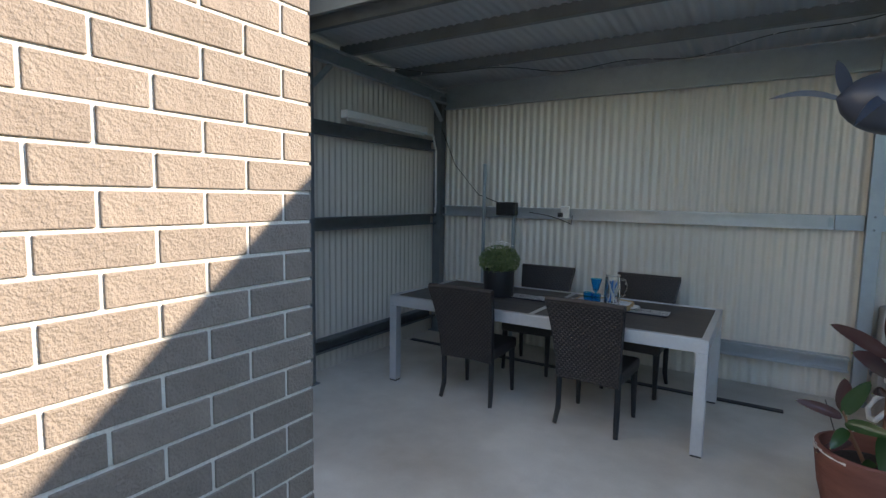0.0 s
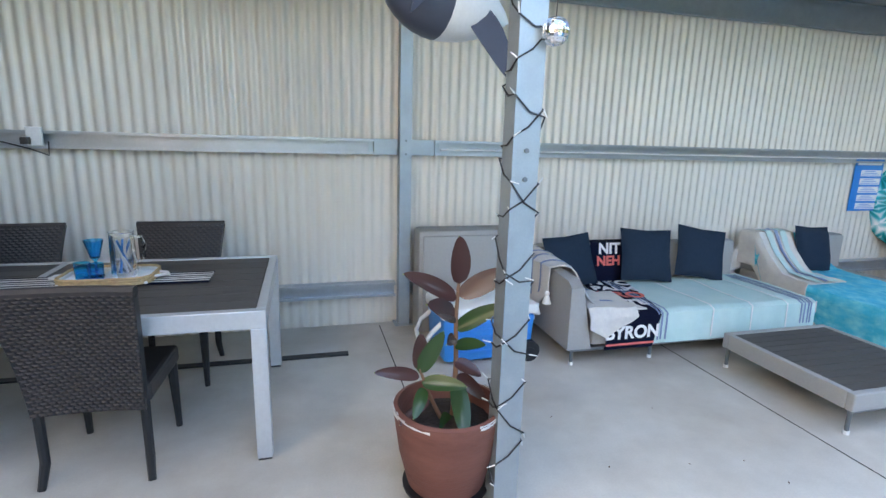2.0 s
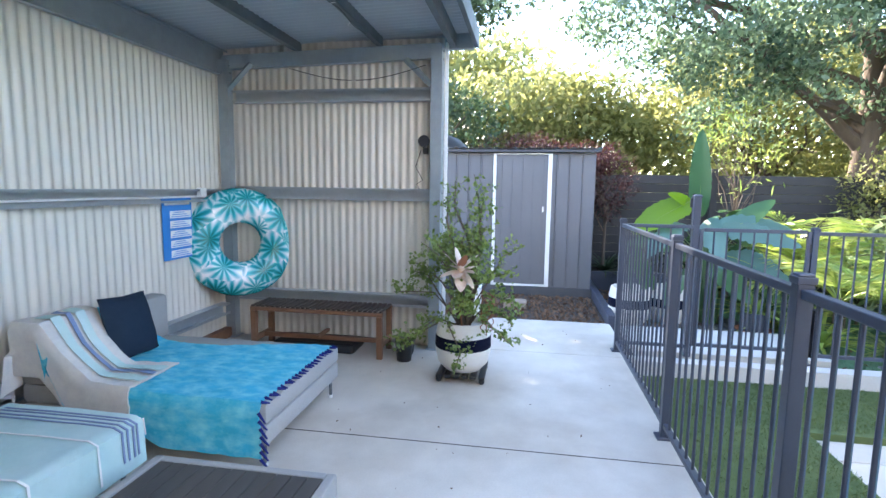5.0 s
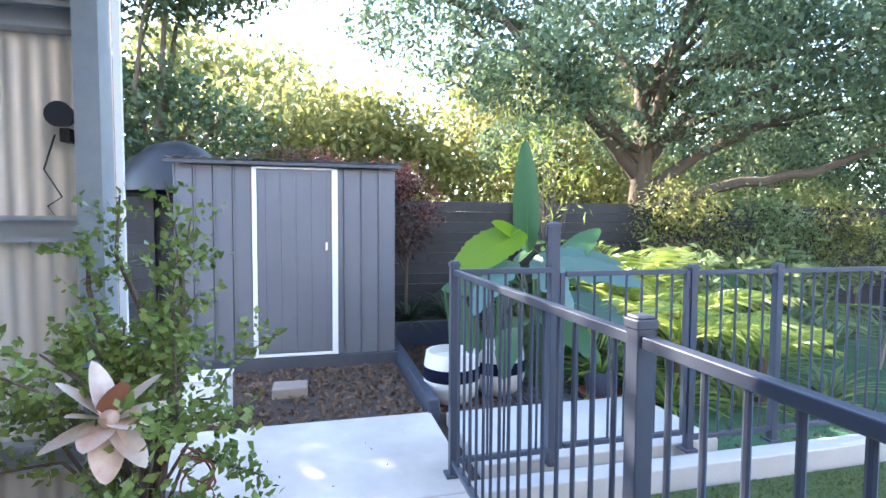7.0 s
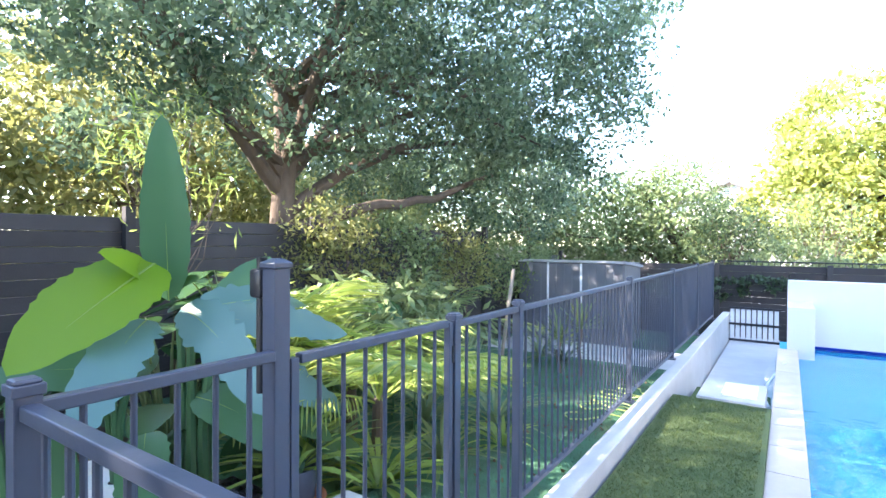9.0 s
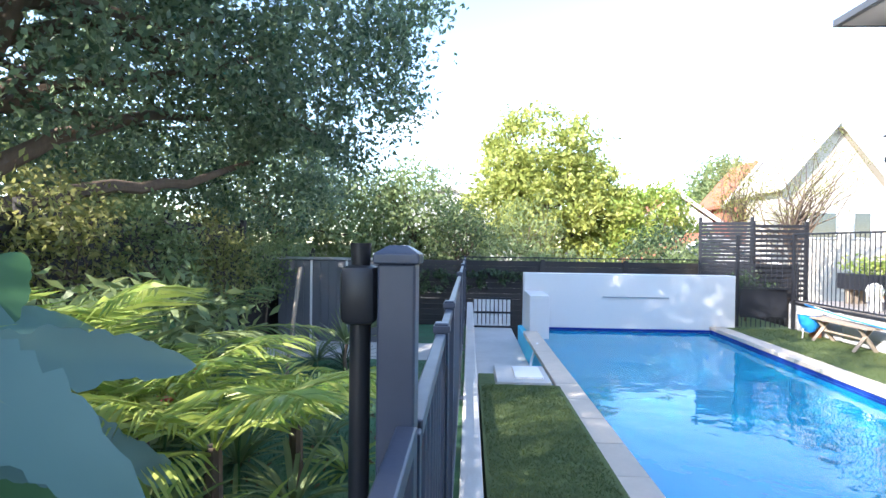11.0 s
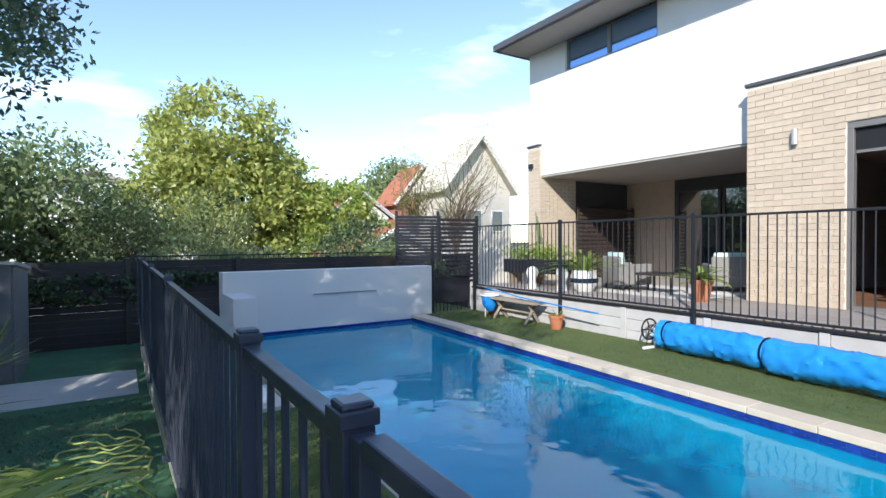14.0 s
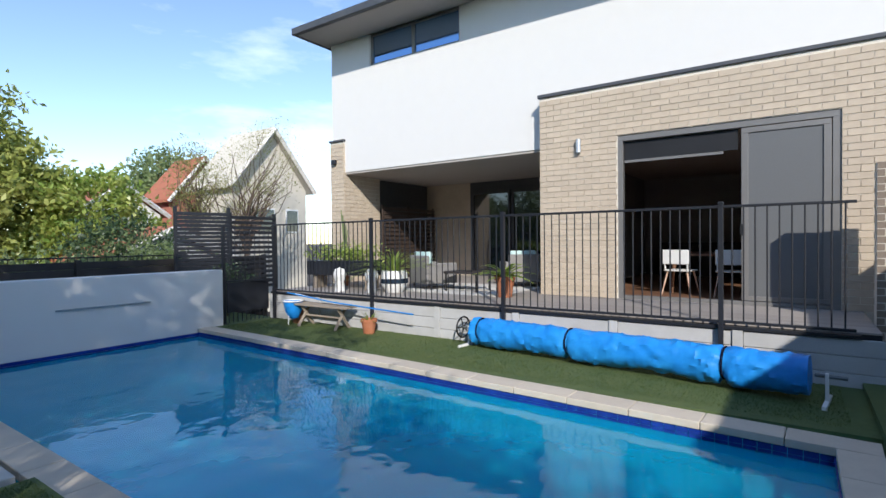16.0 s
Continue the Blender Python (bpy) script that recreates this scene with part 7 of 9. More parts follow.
board_fence("boundary_fence", 10.15, 6.0, 10.15, -9.0, -0.3, 1.88, "dark stained timber board fence behind the garden")
board_fence("boundary_fence", 10.15, -9.0, 10.3, -14.0, -0.9, 1.3, "dark stained timber board fence down the slope")
board_fence("boundary_fence", 10.3, -13.2, -3.0, -13.2, -1.2, 1.06, "dark timber boundary fence behind the pool")
rf = thing("top_railing", "thin dark steel railing above the boundary fence", "railing", pose(0, 0, 0))
panel(rf, (5.9, -13.35), (2.4, -13.35), 0.5, 1.15, M_fence_dark, 0.12, 0.007, 0.03, 1.0)
panel(rf, (2.4, -13.35), (-1.0, -13.35), 0.5, 1.15, M_fence_dark, 0.12, 0.007, 0.03, 1.0)
# far shed
ob = thing("small_shed", "dark grey steel shed with pale trims by the lawn", "shed", pose(0, 0, 0))
bm = B()
box(bm, 7.42, 9.9, -11.9, -10.42, -0.75, 1.10)
part("body", bm, M_shed, ob)
for i in range(13):
    x0 = 7.42 + i * 2.48 / 13
    bm = B()
    box(bm, x0 + 0.003, x0 + 0.186, -10.418, -10.395, -0.74, 1.10, 0.004)
    part("panel", bm, M_shed, ob)
for i in range(7):
    y0 = -11.9 + i * 0.21
    bm = B()
    box(bm, 7.396, 7.418, y0 + 0.003, y0 + 0.205, -0.74, 1.08, 0.004)
    part("panel", bm, M_shed, ob)
for x in (8.35, 9.15):
    bm = B()
    box(bm, x - 0.025, x + 0.025, -10.394, -10.38, -0.74, 1.10, 0.003)
    part("door_trim", bm, M_white, ob)
bm = B()
vs = [bm.verts.new(p) for p in ((7.36, -10.34, 1.12), (9.96, -10.34, 1.12), (9.96, -12.0, 0.98), (7.36, -12.0, 0.98))]
top = [bm.verts.new((v.co.x, v.co.y, v.co.z + 0.05)) for v in vs]
bm.faces.new(vs[::-1])
bm.faces.new(top)
for i in range(4):
    bm.faces.new((vs[i], vs[(i + 1) % 4], top[(i + 1) % 4], top[i]))
part("roof", bm, M_alu, ob)
bm = B()
box(bm, 5.8, 9.95, -10.36, -8.4, -1.2, -0.70, 0.01)
solid("pavement_pad", bm, M_pad, "pale concrete pad in front of the small shed", kind="structure")
bm = B()
hp = []
for i in range(90):
    a = i * 0.33
    r = 0.28 + 0.14 * math.sin(i * 0.7) + 0.1 * noise.noise(Vector((i * 0.2, 0, 0)))
    y = -4.6 - i * 0.022 + r * math.sin(a) * 1.1
    hp.append((6.15 + r * math.cos(a) * 0.85, y, -0.08 - (-y - 0.6) * 0.0762 + 0.02 + 0.01 * (i % 3)))
tube(bm, hp, 0.009, 6)
solid("garden_hose", bm, mat("yellow_green_hose", (0.35, 0.42, 0.12), 0.5), "pale green garden hose coiled on the lawn", "hose", smooth=True)
bm = B()
rod(bm, (8.15, -6.0, -0.6), (8.0, -6.2, 1.15), 0.03, seg=5)
solid("timber_stake", bm, M_timber, "pale timber stake leaning in the garden", "stake")


# ---- plants ----
def leafy(name, label, x, y, z, h, blobs, n, size, material, seed, trunk_r=0.03, limbs=5, aspect=0.5, category="shrub", droop=0.3, bark=None, clump=0.22, per=26, lean=(0, 0)):
    """Trunk with tapering limbs that end in clumps of leaves spread through the blobs (cx, cy, cz, rx, ry, rz)."""
    ob = thing(name, label, category, pose(x, y, z))
    g = np.random.default_rng(seed)
    rr = random.Random(seed)
    cl = []
    k = max(1, n // per)
    vol = np.array([b[3] * b[4] * b[5] for b in blobs]) ** 0.8
    pick = g.choice(len(blobs), size=k, p=vol / vol.sum())
    for i in pick:
        b = blobs[i]
        d = g.normal(size=3)
        d /= np.linalg.norm(d)
        r = g.uniform(0.25, 1.0) ** 0.45
        cl.append(np.array(b[:3]) + d * r * np.array(b[3:]))
    cl = np.array(cl)
    pts = np.repeat(cl, per, axis=0)
    pts = pts + g.normal(size=pts.shape) * clump * np.array((1, 1, 0.7))
    fo_ = new("crown", cloud_mesh("crown", pts, size, material, aspect, droop, g))
    fo_.parent = ob
    bk = bark or M_bark
    if trunk_r:
        bm = B()
        top = Vector((lean[0], lean[1], h * 0.55))
        tr_pts = [Vector((0, 0, -0.05)), Vector((lean[0] * 0.2 + 0.02 * h * 0.3, lean[1] * 0.2, h * 0.2)), Vector((lean[0] * 0.6 - 0.01 * h, lean[1] * 0.6, h * 0.38)), top]
        tube(bm, tr_pts, trunk_r, 10, trunk_r * 0.6)
        part("trunk", bm, bk, ob, smooth=True)
        for i in range(limbs):
            e = Vector(cl[rr.randrange(len(cl))])
            s = tr_pts[2].lerp(top, rr.uniform(-0.3, 1.0))
            m1 = s.lerp(e, 0.35) + Vector((rr.uniform(-1, 1), rr.uniform(-1, 1), rr.uniform(0, 1))) * 0.12 * (e - s).length
            m2 = s.lerp(e, 0.7) + Vector((rr.uniform(-1, 1), rr.uniform(-1, 1), rr.uniform(-0.5, 1))) * 0.10 * (e - s).length
            bm = B()
            tube(bm, [s, m1, m2, e], trunk_r * rr.uniform(0.25, 0.5), 6, trunk_r * 0.06)
            part("limb", bm, bk, ob, smooth=True)
    return ob


def big_leaf(parent, base, tip, width, material, fold=0.25, sag=0.0, rib=True, splits=0, rng=None, name="leaf", face=(0, 0, 1)):
    """A large blade with a midrib, folded along it."""
    base, tip = Vector(base), Vector(tip)
    ax_ = (tip - base)
    side = ax_.cross(Vector(face).normalized())
    if side.length < 0.1 * ax_.length:
        side = ax_.cross(Vector((-0.8, 0.6, 0)))
    side.normalize()
    nr = side.cross(ax_).normalized()
    bm = B()
    k = 28 if splits else 16
    rows = []
    for j in range(k + 1):
        u = j / k
        c = base + ax_ * u + Vector((0, 0, -sag * u * u + sag * 0.4 * u))
        wd = width * (math.sin(math.pi * u ** 0.75) ** 0.6 if 0 < u < 1 else 0.0) * 0.5 + 0.002
        row = []
        for q in (-1, -0.55, 0, 0.55, 1):
            jit = 0.0
            if rng and splits and abs(q) == 1:
                jit = rng.uniform(-0.3, 0.05) * splits
            row.append(c + side * wd * q * (1 + jit) + nr * wd * fold * abs(q))
        rows.append(row)
    g0 = [[bm.verts.new(p) for p in r] for r in rows]
    for a, b in zip(g0, g0[1:]):
        for i in range(4):
            bm.faces.new((a[i], a[i + 1], b[i + 1], b[i]))
    lf = part(name, bm, material, parent, smooth=True)
    if rib:
        bm = B()
        tube(bm, [r[2] - nr * 0.004 for r in rows[::2]], width * 0.022, 5, 0.002)
        part("midrib", bm, L_palm, lf, smooth=True)
    return lf


# rubber plant in the old terracotta pot on a wheeled stand
L_rub = leaf_mat("leaves_rubber", (0.055, 0.02, 0.022), (0.10, 0.05, 0.04), 0.12, 0.22)
L_rubg = leaf_mat("leaves_rubber_green", (0.02, 0.05, 0.015), (0.05, 0.10, 0.03), 0.12, 0.2)
ob = thing("rubber_plant", "burgundy rubber plant in a flaking terracotta pot", "potted plant", pose(-0.30, 2.44, 0))
ob.scale = (1.1, 1.1, 1.1)
bm = B()
lathe(bm, [(0, 0.07), (0.145, 0.07), (0.15, 0.08), (0.185, 0.22), (0.205, 0.36), (0.207, 0.395), (0.19, 0.40), (0.178, 0.36), (0.17, 0.32), (0, 0.32)], 40)
for v in bm.verts:
    v.co.x += 0.003 * noise.noise(v.co * 20)
pt = part("pot", bm, M_terra, ob, smooth=True)
for k in range(60):
    a, z = rng.uniform(0, 6.28), rng.choice((0.10, 0.16, 0.20, 0.25, 0.29, 0.33, 0.38, 0.39, 0.395)) + rng.uniform(-0.008, 0.008)
    r = 0.15 + (z - 0.08) * 0.18 + 0.0035 if z < 0.36 else 0.2085
    w_ = rng.uniform(0.01, 0.12)
    bm = B()
    rows = [[(r * math.cos(a + w_ * q / 4 / 0.18), r * math.sin(a + w_ * q / 4 / 0.18), zz + rng.uniform(-0.0025, 0.0025)) for q in range(5)] for zz in (z, z + rng.uniform(0.004, 0.010))]
    cloth(bm, rows, 0.0015)
    part("paint_flake", bm, M_cream, pt)
bm = B()
lathe(bm, [(0, 0.321), (0.17, 0.321), (0.12, 0.335), (0, 0.345)], 20)
part("soil", bm, M_soil, ob)
bm = B()
lathe(bm, [(0.0, 0.05), (0.165, 0.05), (0.17, 0.06), (0.17, 0.069), (0, 0.069)], 28)
st_ = part("stand", bm, M_black, ob)
for a in (0.5, 2.1, 3.6, 5.2):
    bm = B()
    bmesh.ops.create_uvsphere(bm, u_segments=10, v_segments=8, radius=0.025, matrix=Matrix.Translation((0.13 * math.cos(a), 0.13 * math.sin(a), 0.025)))
    part("castor", bm, M_black, st_, smooth=True)
bm = B()
tube(bm, [(0.02, 0, 0.32), (0.03, 0.01, 0.54), (0.02, 0.0, 0.74), (0.03, 0.01, 0.87)], 0.012, 8, 0.006)
part("stem", bm, M_wood, ob, smooth=True)
bm = B()
tube(bm, [(-0.02, -0.01, 0.32), (-0.08, -0.02, 0.45), (-0.12, -0.03, 0.56)], 0.009, 8, 0.005)
part("stem", bm, M_wood, ob, smooth=True)
for b, t_, w_, m_ in (((0.03, 0, 1.0), (0.02, -0.03, 1.24), 0.13, L_rub), ((0.03, 0, 0.94), (0.28, -0.06, 1.09), 0.13, L_rub), ((0.02, 0, 0.93), (-0.24, -0.10, 1.10), 0.11, L_rub), ((0.02, 0, 0.84), (-0.15, -0.16, 0.98), 0.13, L_rub), ((0.02, 0, 0.78), (0.22, -0.08, 0.93), 0.10, L_rubg), ((0.02, 0, 0.70), (0.13, -0.12, 0.76), 0.09, L_rubg), ((0.02, 0, 0.62), (0.14, -0.06, 0.58), 0.10, L_rub), ((0.03, 0, 0.52), (0.02, -0.22, 0.36), 0.14, L_rubg), ((0.03, 0, 0.55), (0.19, 0.0, 0.42), 0.11, L_rub), ((-0.12, -0.03, 0.62), (-0.16, -0.08, 0.82), 0.10, L_rub), ((-0.12, -0.03, 0.60), (-0.06, -0.10, 0.83), 0.10, L_rubg), ((-0.12, -0.03, 0.58), (-0.36, -0.09, 0.66), 0.09, L_rub), ((-0.11, -0.03, 0.55), (0.04, -0.15, 0.58), 0.11, L_rubg), ((-0.10, -0.03, 0.52), (-0.20, -0.16, 0.46), 0.09, L_rubg), ((-0.08, -0.02, 0.45), (-0.25, -0.1, 0.40), 0.07, L_rub), ((0.0, 0, 0.36), (-0.07, -0.15, 0.33), 0.09, L_rubg), ((0.02, 0, 0.74), (-0.05, -0.13, 0.78), 0.08, L_rub)):
    b = (b[0], b[1], 0.32 + (b[2] - 0.32) * 0.80)
    t_ = (t_[0] * 0.8, t_[1] * 0.8, 0.32 + (t_[2] - 0.32) * 0.80)
    lf = big_leaf(ob, b, t_, w_ * (0.60 if t_[2] > 0.7 else 0.50), m_, 0.22, 0.02, face=(0.1, -0.75, 0.55))
# white banded pot with the jade shrub and the metal flower
L_jade = leaf_mat("leaves_jade", (0.09, 0.16, 0.03), (0.30, 0.38, 0.10), 0.3, 0.35)


def banded_pot(parent, s=1.0):
    bm = B()
    lathe(bm, [(0, 0), (0.14 * s, 0), (0.20 * s, 0.06 * s), (0.225 * s, 0.16 * s), (0.222 * s, 0.30 * s), (0.205 * s, 0.40 * s), (0.185 * s, 0.40 * s), (0.18 * s, 0.34 * s), (0, 0.34 * s)], 40)
    bmesh.ops.translate(bm, vec=(0, 0, 0.07 if s == 1.0 else 0), verts=bm.verts)
    o = part("pot", bm, mat("white_glaze", (0.72, 0.70, 0.65), 0.5, var=0.06, scale=12, second=(0.60, 0.57, 0.50), second_amt=0.3, second_scale=6), parent, smooth=True)
    bm = B()
    z = 0.07 if s == 1.0 else 0
    lathe(bm, [(0.2245 * s, z + 0.19 * s), (0.2275 * s, z + 0.195 * s), (0.2245 * s, z + 0.285 * s), (0.221 * s, z + 0.29 * s)], 40)
    part("band", bm, M_navyt, o, "navy painted band", smooth=True)
    return o


ob = thing("jade_shrub", "tall small-leaved jade shrub in a white banded pot", "potted plant", pose(4.78, 2.06, 0))
banded_pot(ob)
bm = B()
for i in range(6):
    box(bm, -0.2, 0.2, -0.195 + i * 0.067, -0.145 + i * 0.067, 0.045, 0.068, 0.003)
pl_ = part("pot_stand", bm, M_black, ob, "black slatted wheeled stand")
for sx in (-0.17, 0.17):
    for sy in (-0.17, 0.17):
        bm = B()
        bmesh.ops.create_uvsphere(bm, u_segments=10, v_segments=8, radius=0.024, matrix=Matrix.Translation((sx, sy, 0.024)))
        part("castor", bm, M_black, pl_, smooth=True)
g = np.random.default_rng(8)
rr = random.Random(8)
ends = []
for i in range(34):
    a = rr.uniform(0, 6.28)
    if i < 14:
        e = Vector((rr.uniform(-0.22, 0.22), rr.uniform(-0.18, 0.22), rr.uniform(1.0, 1.72)))
    elif i < 26:
        e = Vector((0.48 * math.cos(a), 0.48 * math.sin(a), rr.uniform(0.6, 1.15)))
    else:
        a = rr.uniform(1.2, 4.0)
        e = Vector((0.55 * math.cos(a), 0.58 * math.sin(a), rr.uniform(0.12, 0.7)))
    s = Vector((rr.uniform(-0.06, 0.06), rr.uniform(-0.05, 0.06), 0.40))
    m1 = s.lerp(e, 0.4) + Vector((rr.uniform(-0.08, 0.08), rr.uniform(-0.08, 0.08), 0.16))
    m2 = s.lerp(e, 0.75) + Vector((rr.uniform(-0.05, 0.05), rr.uniform(-0.05, 0.05), 0.08))
    bm = B()
    tube(bm, [s, m1, m2, e], 0.016 if i < 8 else 0.008, 6, 0.003)
    part("branch", bm, M_bark, ob, smooth=True)
    for p0, p1 in ((m1, m2), (m2, e)):
        for k in range(6):
            c = p0.lerp(p1, k / 6)
            tw = Vector((rr.uniform(-1, 1), rr.uniform(-1, 1), rr.uniform(-0.2, 1))).normalized() * 0.14
            for j in range(13):
                ends.append(c + tw * j / 12 + Vector((rr.gauss(0, 0.012), rr.gauss(0, 0.012), rr.gauss(0, 0.012))))
fo = new("foliage", cloud_mesh("foliage", np.array([tuple(p) for p in ends]), 0.034, L_jade, 0.7, -0.2, g))
fo.parent = ob
fl = thing("metal_flower", "rusty metal flower ornament with pale petals on a stake", "ornament", pose(4.56, 2.07, 0.47))
bm = B()
tube(bm, [(0.05, -0.03, -0.10), (0.0, 0.0, 0.2), (-0.03, -0.01, 0.44)], 0.006)
part("stake", bm, M_rust, fl)
fc = Vector((-0.04, -0.01, 0.45))
to_cam = Vector((-0.9, -0.3, 0.35)).normalized()
u_ = to_cam.cross(Vector((0, 0, 1))).normalized()
v_ = u_.cross(to_cam)
for k in range(11):
    a = k * 2 * math.pi / 11 + 0.2
    inner = k % 3 == 0
    d_ = u_ * math.cos(a) + v_ * math.sin(a)
    big_leaf(fl, fc + d_ * 0.01, fc + d_ * (0.10 if inner else 0.175) + to_cam * (0.08 if inner else 0.03), 0.092, M_rust if k == 3 else M_petal, 0.18, 0.0, False, name="petal")
bm = B()
bmesh.ops.create_uvsphere(bm, u_segments=12, v_segments=8, radius=0.028, matrix=Matrix.Translation(fc + to_cam * 0.02))
part("centre", bm, M_copper, fl, smooth=True)
fl = thing("wire_ornament", "rusty wire butterfly ornament in the pot", "ornament", pose(4.66, 1.86, 0.40))
for k in range(5):
    bm = B()
    a0 = k * 1.3
    tube(bm, [(0.02 * k - 0.04 + 0.07 * math.cos(q * 0.5 + a0) * math.sin(q * 0.25), 0.05 * math.sin(q * 0.5 + a0), 0.12 + 0.06 * k * 0.5 + 0.10 * math.sin(q * 0.25)) for q in range(26)], 0.004, 5)
    part("wire_loop", bm, M_rust, fl)
bm = B()
tube(bm, [(0, 0, -0.02), (0, 0.01, 0.1), (0.0, 0.0, 0.24)], 0.004)
part("stake", bm, M_rust, fl)
for x, y, r in ((5.25, 2.66, 0.10), (5.05, 2.62, 0.08)):
    bm = B()
    lathe(bm, [(0, 0), (r * 0.8, 0), (r, 0.16), (r * 0.92, 0.16), (r * 0.85, 0.13), (0, 0.13)], 20)
    o = solid("plant_pot", bm, M_black, "small empty black plastic plant pot", "plant pot", smooth=True, group="black pots")
    o.location = (x, y, 0)
# garden bed behind the gate
rg = random.Random(23)
L_ban = leaf_mat("leaves_banana", (0.045, 0.13, 0.06), (0.11, 0.23, 0.09), 0.4, 0.3)
L_banb = leaf_mat("leaves_banana_blue", (0.075, 0.17, 0.145), (0.16, 0.28, 0.24), 0.3, 0.38)
L_broad = leaf_mat("leaves_glossy", (0.03, 0.085, 0.035), (0.085, 0.17, 0.06), 0.3, 0.25)
L_lime = leaf_mat("leaves_lime", (0.15, 0.28, 0.012), (0.25, 0.39, 0.02), 0.5, 0.35)
for x, y in ((7.22, 0.30), (7.35, -0.18)):
    ob = thing("planter_pot", "white pot with a navy band in the garden bed", "plant pot", pose(x, y, -0.09), group="banded pots")
    banded_pot(ob, 1.12)
    bm = B()
    lathe(bm, [(0, 0.36), (0.2, 0.36), (0, 0.385)], 20)
    part("soil", bm, M_soil, ob)
    for k in range(4):
        bm = B()
        a = rg.uniform(0, 6.28)
        tube(bm, [(0, 0, 0.37), (0.03 * math.cos(a), 0.03 * math.sin(a), 0.7), (0.1 * math.cos(a), 0.1 * math.sin(a), 1.0)], 0.022, 7, 0.012)
        part("stem", bm, L_ban, ob, smooth=True)
ob = thing("banana_plant", "tall banana plant with huge green and bluish leaves", "plant", pose(7.42, -0.52, -0.09))
CAMWARD = (-0.62, 0.48, 0.62)
for b, t_, w_, m_, sg_, fc_ in (
        ((0.0, 0.02, 1.30), (-0.04, 0.08, 2.36), 0.27, L_ban, 0.0, (-0.8, 0.6, 0.0)),
        ((-0.04, 0.12, 1.52), (-0.40, 0.88, 1.14), 0.46, L_lime, 0.06, CAMWARD),
        ((0.02, 0.05, 1.40), (-0.16, 0.45, 1.62), 0.20, L_lime, 0.05, CAMWARD),
        ((-0.12, 0.20, 1.22), (-0.78, 0.80, 1.04), 0.30, L_banb, 0.30, (-0.55, 0.2, 0.8)),
        ((-0.10, 0.0, 1.26), (-0.92, 0.02, 1.00), 0.30, L_banb, 0.34, (-0.35, 0.75, 0.6)),
        ((-0.10, -0.15, 1.18), (-0.55, -0.88, 1.10), 0.26, L_banb, 0.12, (-0.5, 0.75, 0.5)),
        ((0.10, -0.20, 1.20), (0.10, -1.10, 1.30), 0.34, L_banb, 0.25, (-0.5, 0.3, 0.8)),
        ((-0.15, 0.55, 0.35), (-0.35, 0.86, 1.02), 0.20, L_ban, 0.0, (-0.8, 0.3, 0.3)),
        ((-0.05, -0.10, 0.72), (-0.70, -0.35, 0.55), 0.28, L_ban, 0.25, CAMWARD),
        ((-0.10, 0.20, 0.60), (-0.65, 0.50, 0.42), 0.26, L_ban, 0.22, CAMWARD),
        ((0.05, -0.30, 0.85), (-0.45, -0.95, 0.62), 0.34, L_banb, 0.25, CAMWARD),
        ((0.15, -0.35, 1.05), (0.35, -0.95, 1.62), 0.30, L_ban, 0.15, CAMWARD),
        ((0.15, 0.25, 0.9), (0.30, 0.80, 1.05), 0.28, L_ban, 0.2, CAMWARD)):
    big_leaf(ob, b, t_, w_, m_, 0.14, sg_, True, 0.9 if m_ is L_banb else 0.35, rg, face=fc_)
for k in range(6):
    bm = B()
    a = k * 1.05
    tube(bm, [(0.08 * math.cos(a), 0.08 * math.sin(a) - 0.15, -0.02), (0.06 * math.cos(a), 0.06 * math.sin(a) - 0.15, 0.5), (0.12 * math.cos(a), 0.12 * math.sin(a) - 0.18, 1.12)], 0.05, 8, 0.02)
    part("stem", bm, L_ban, ob, smooth=True)


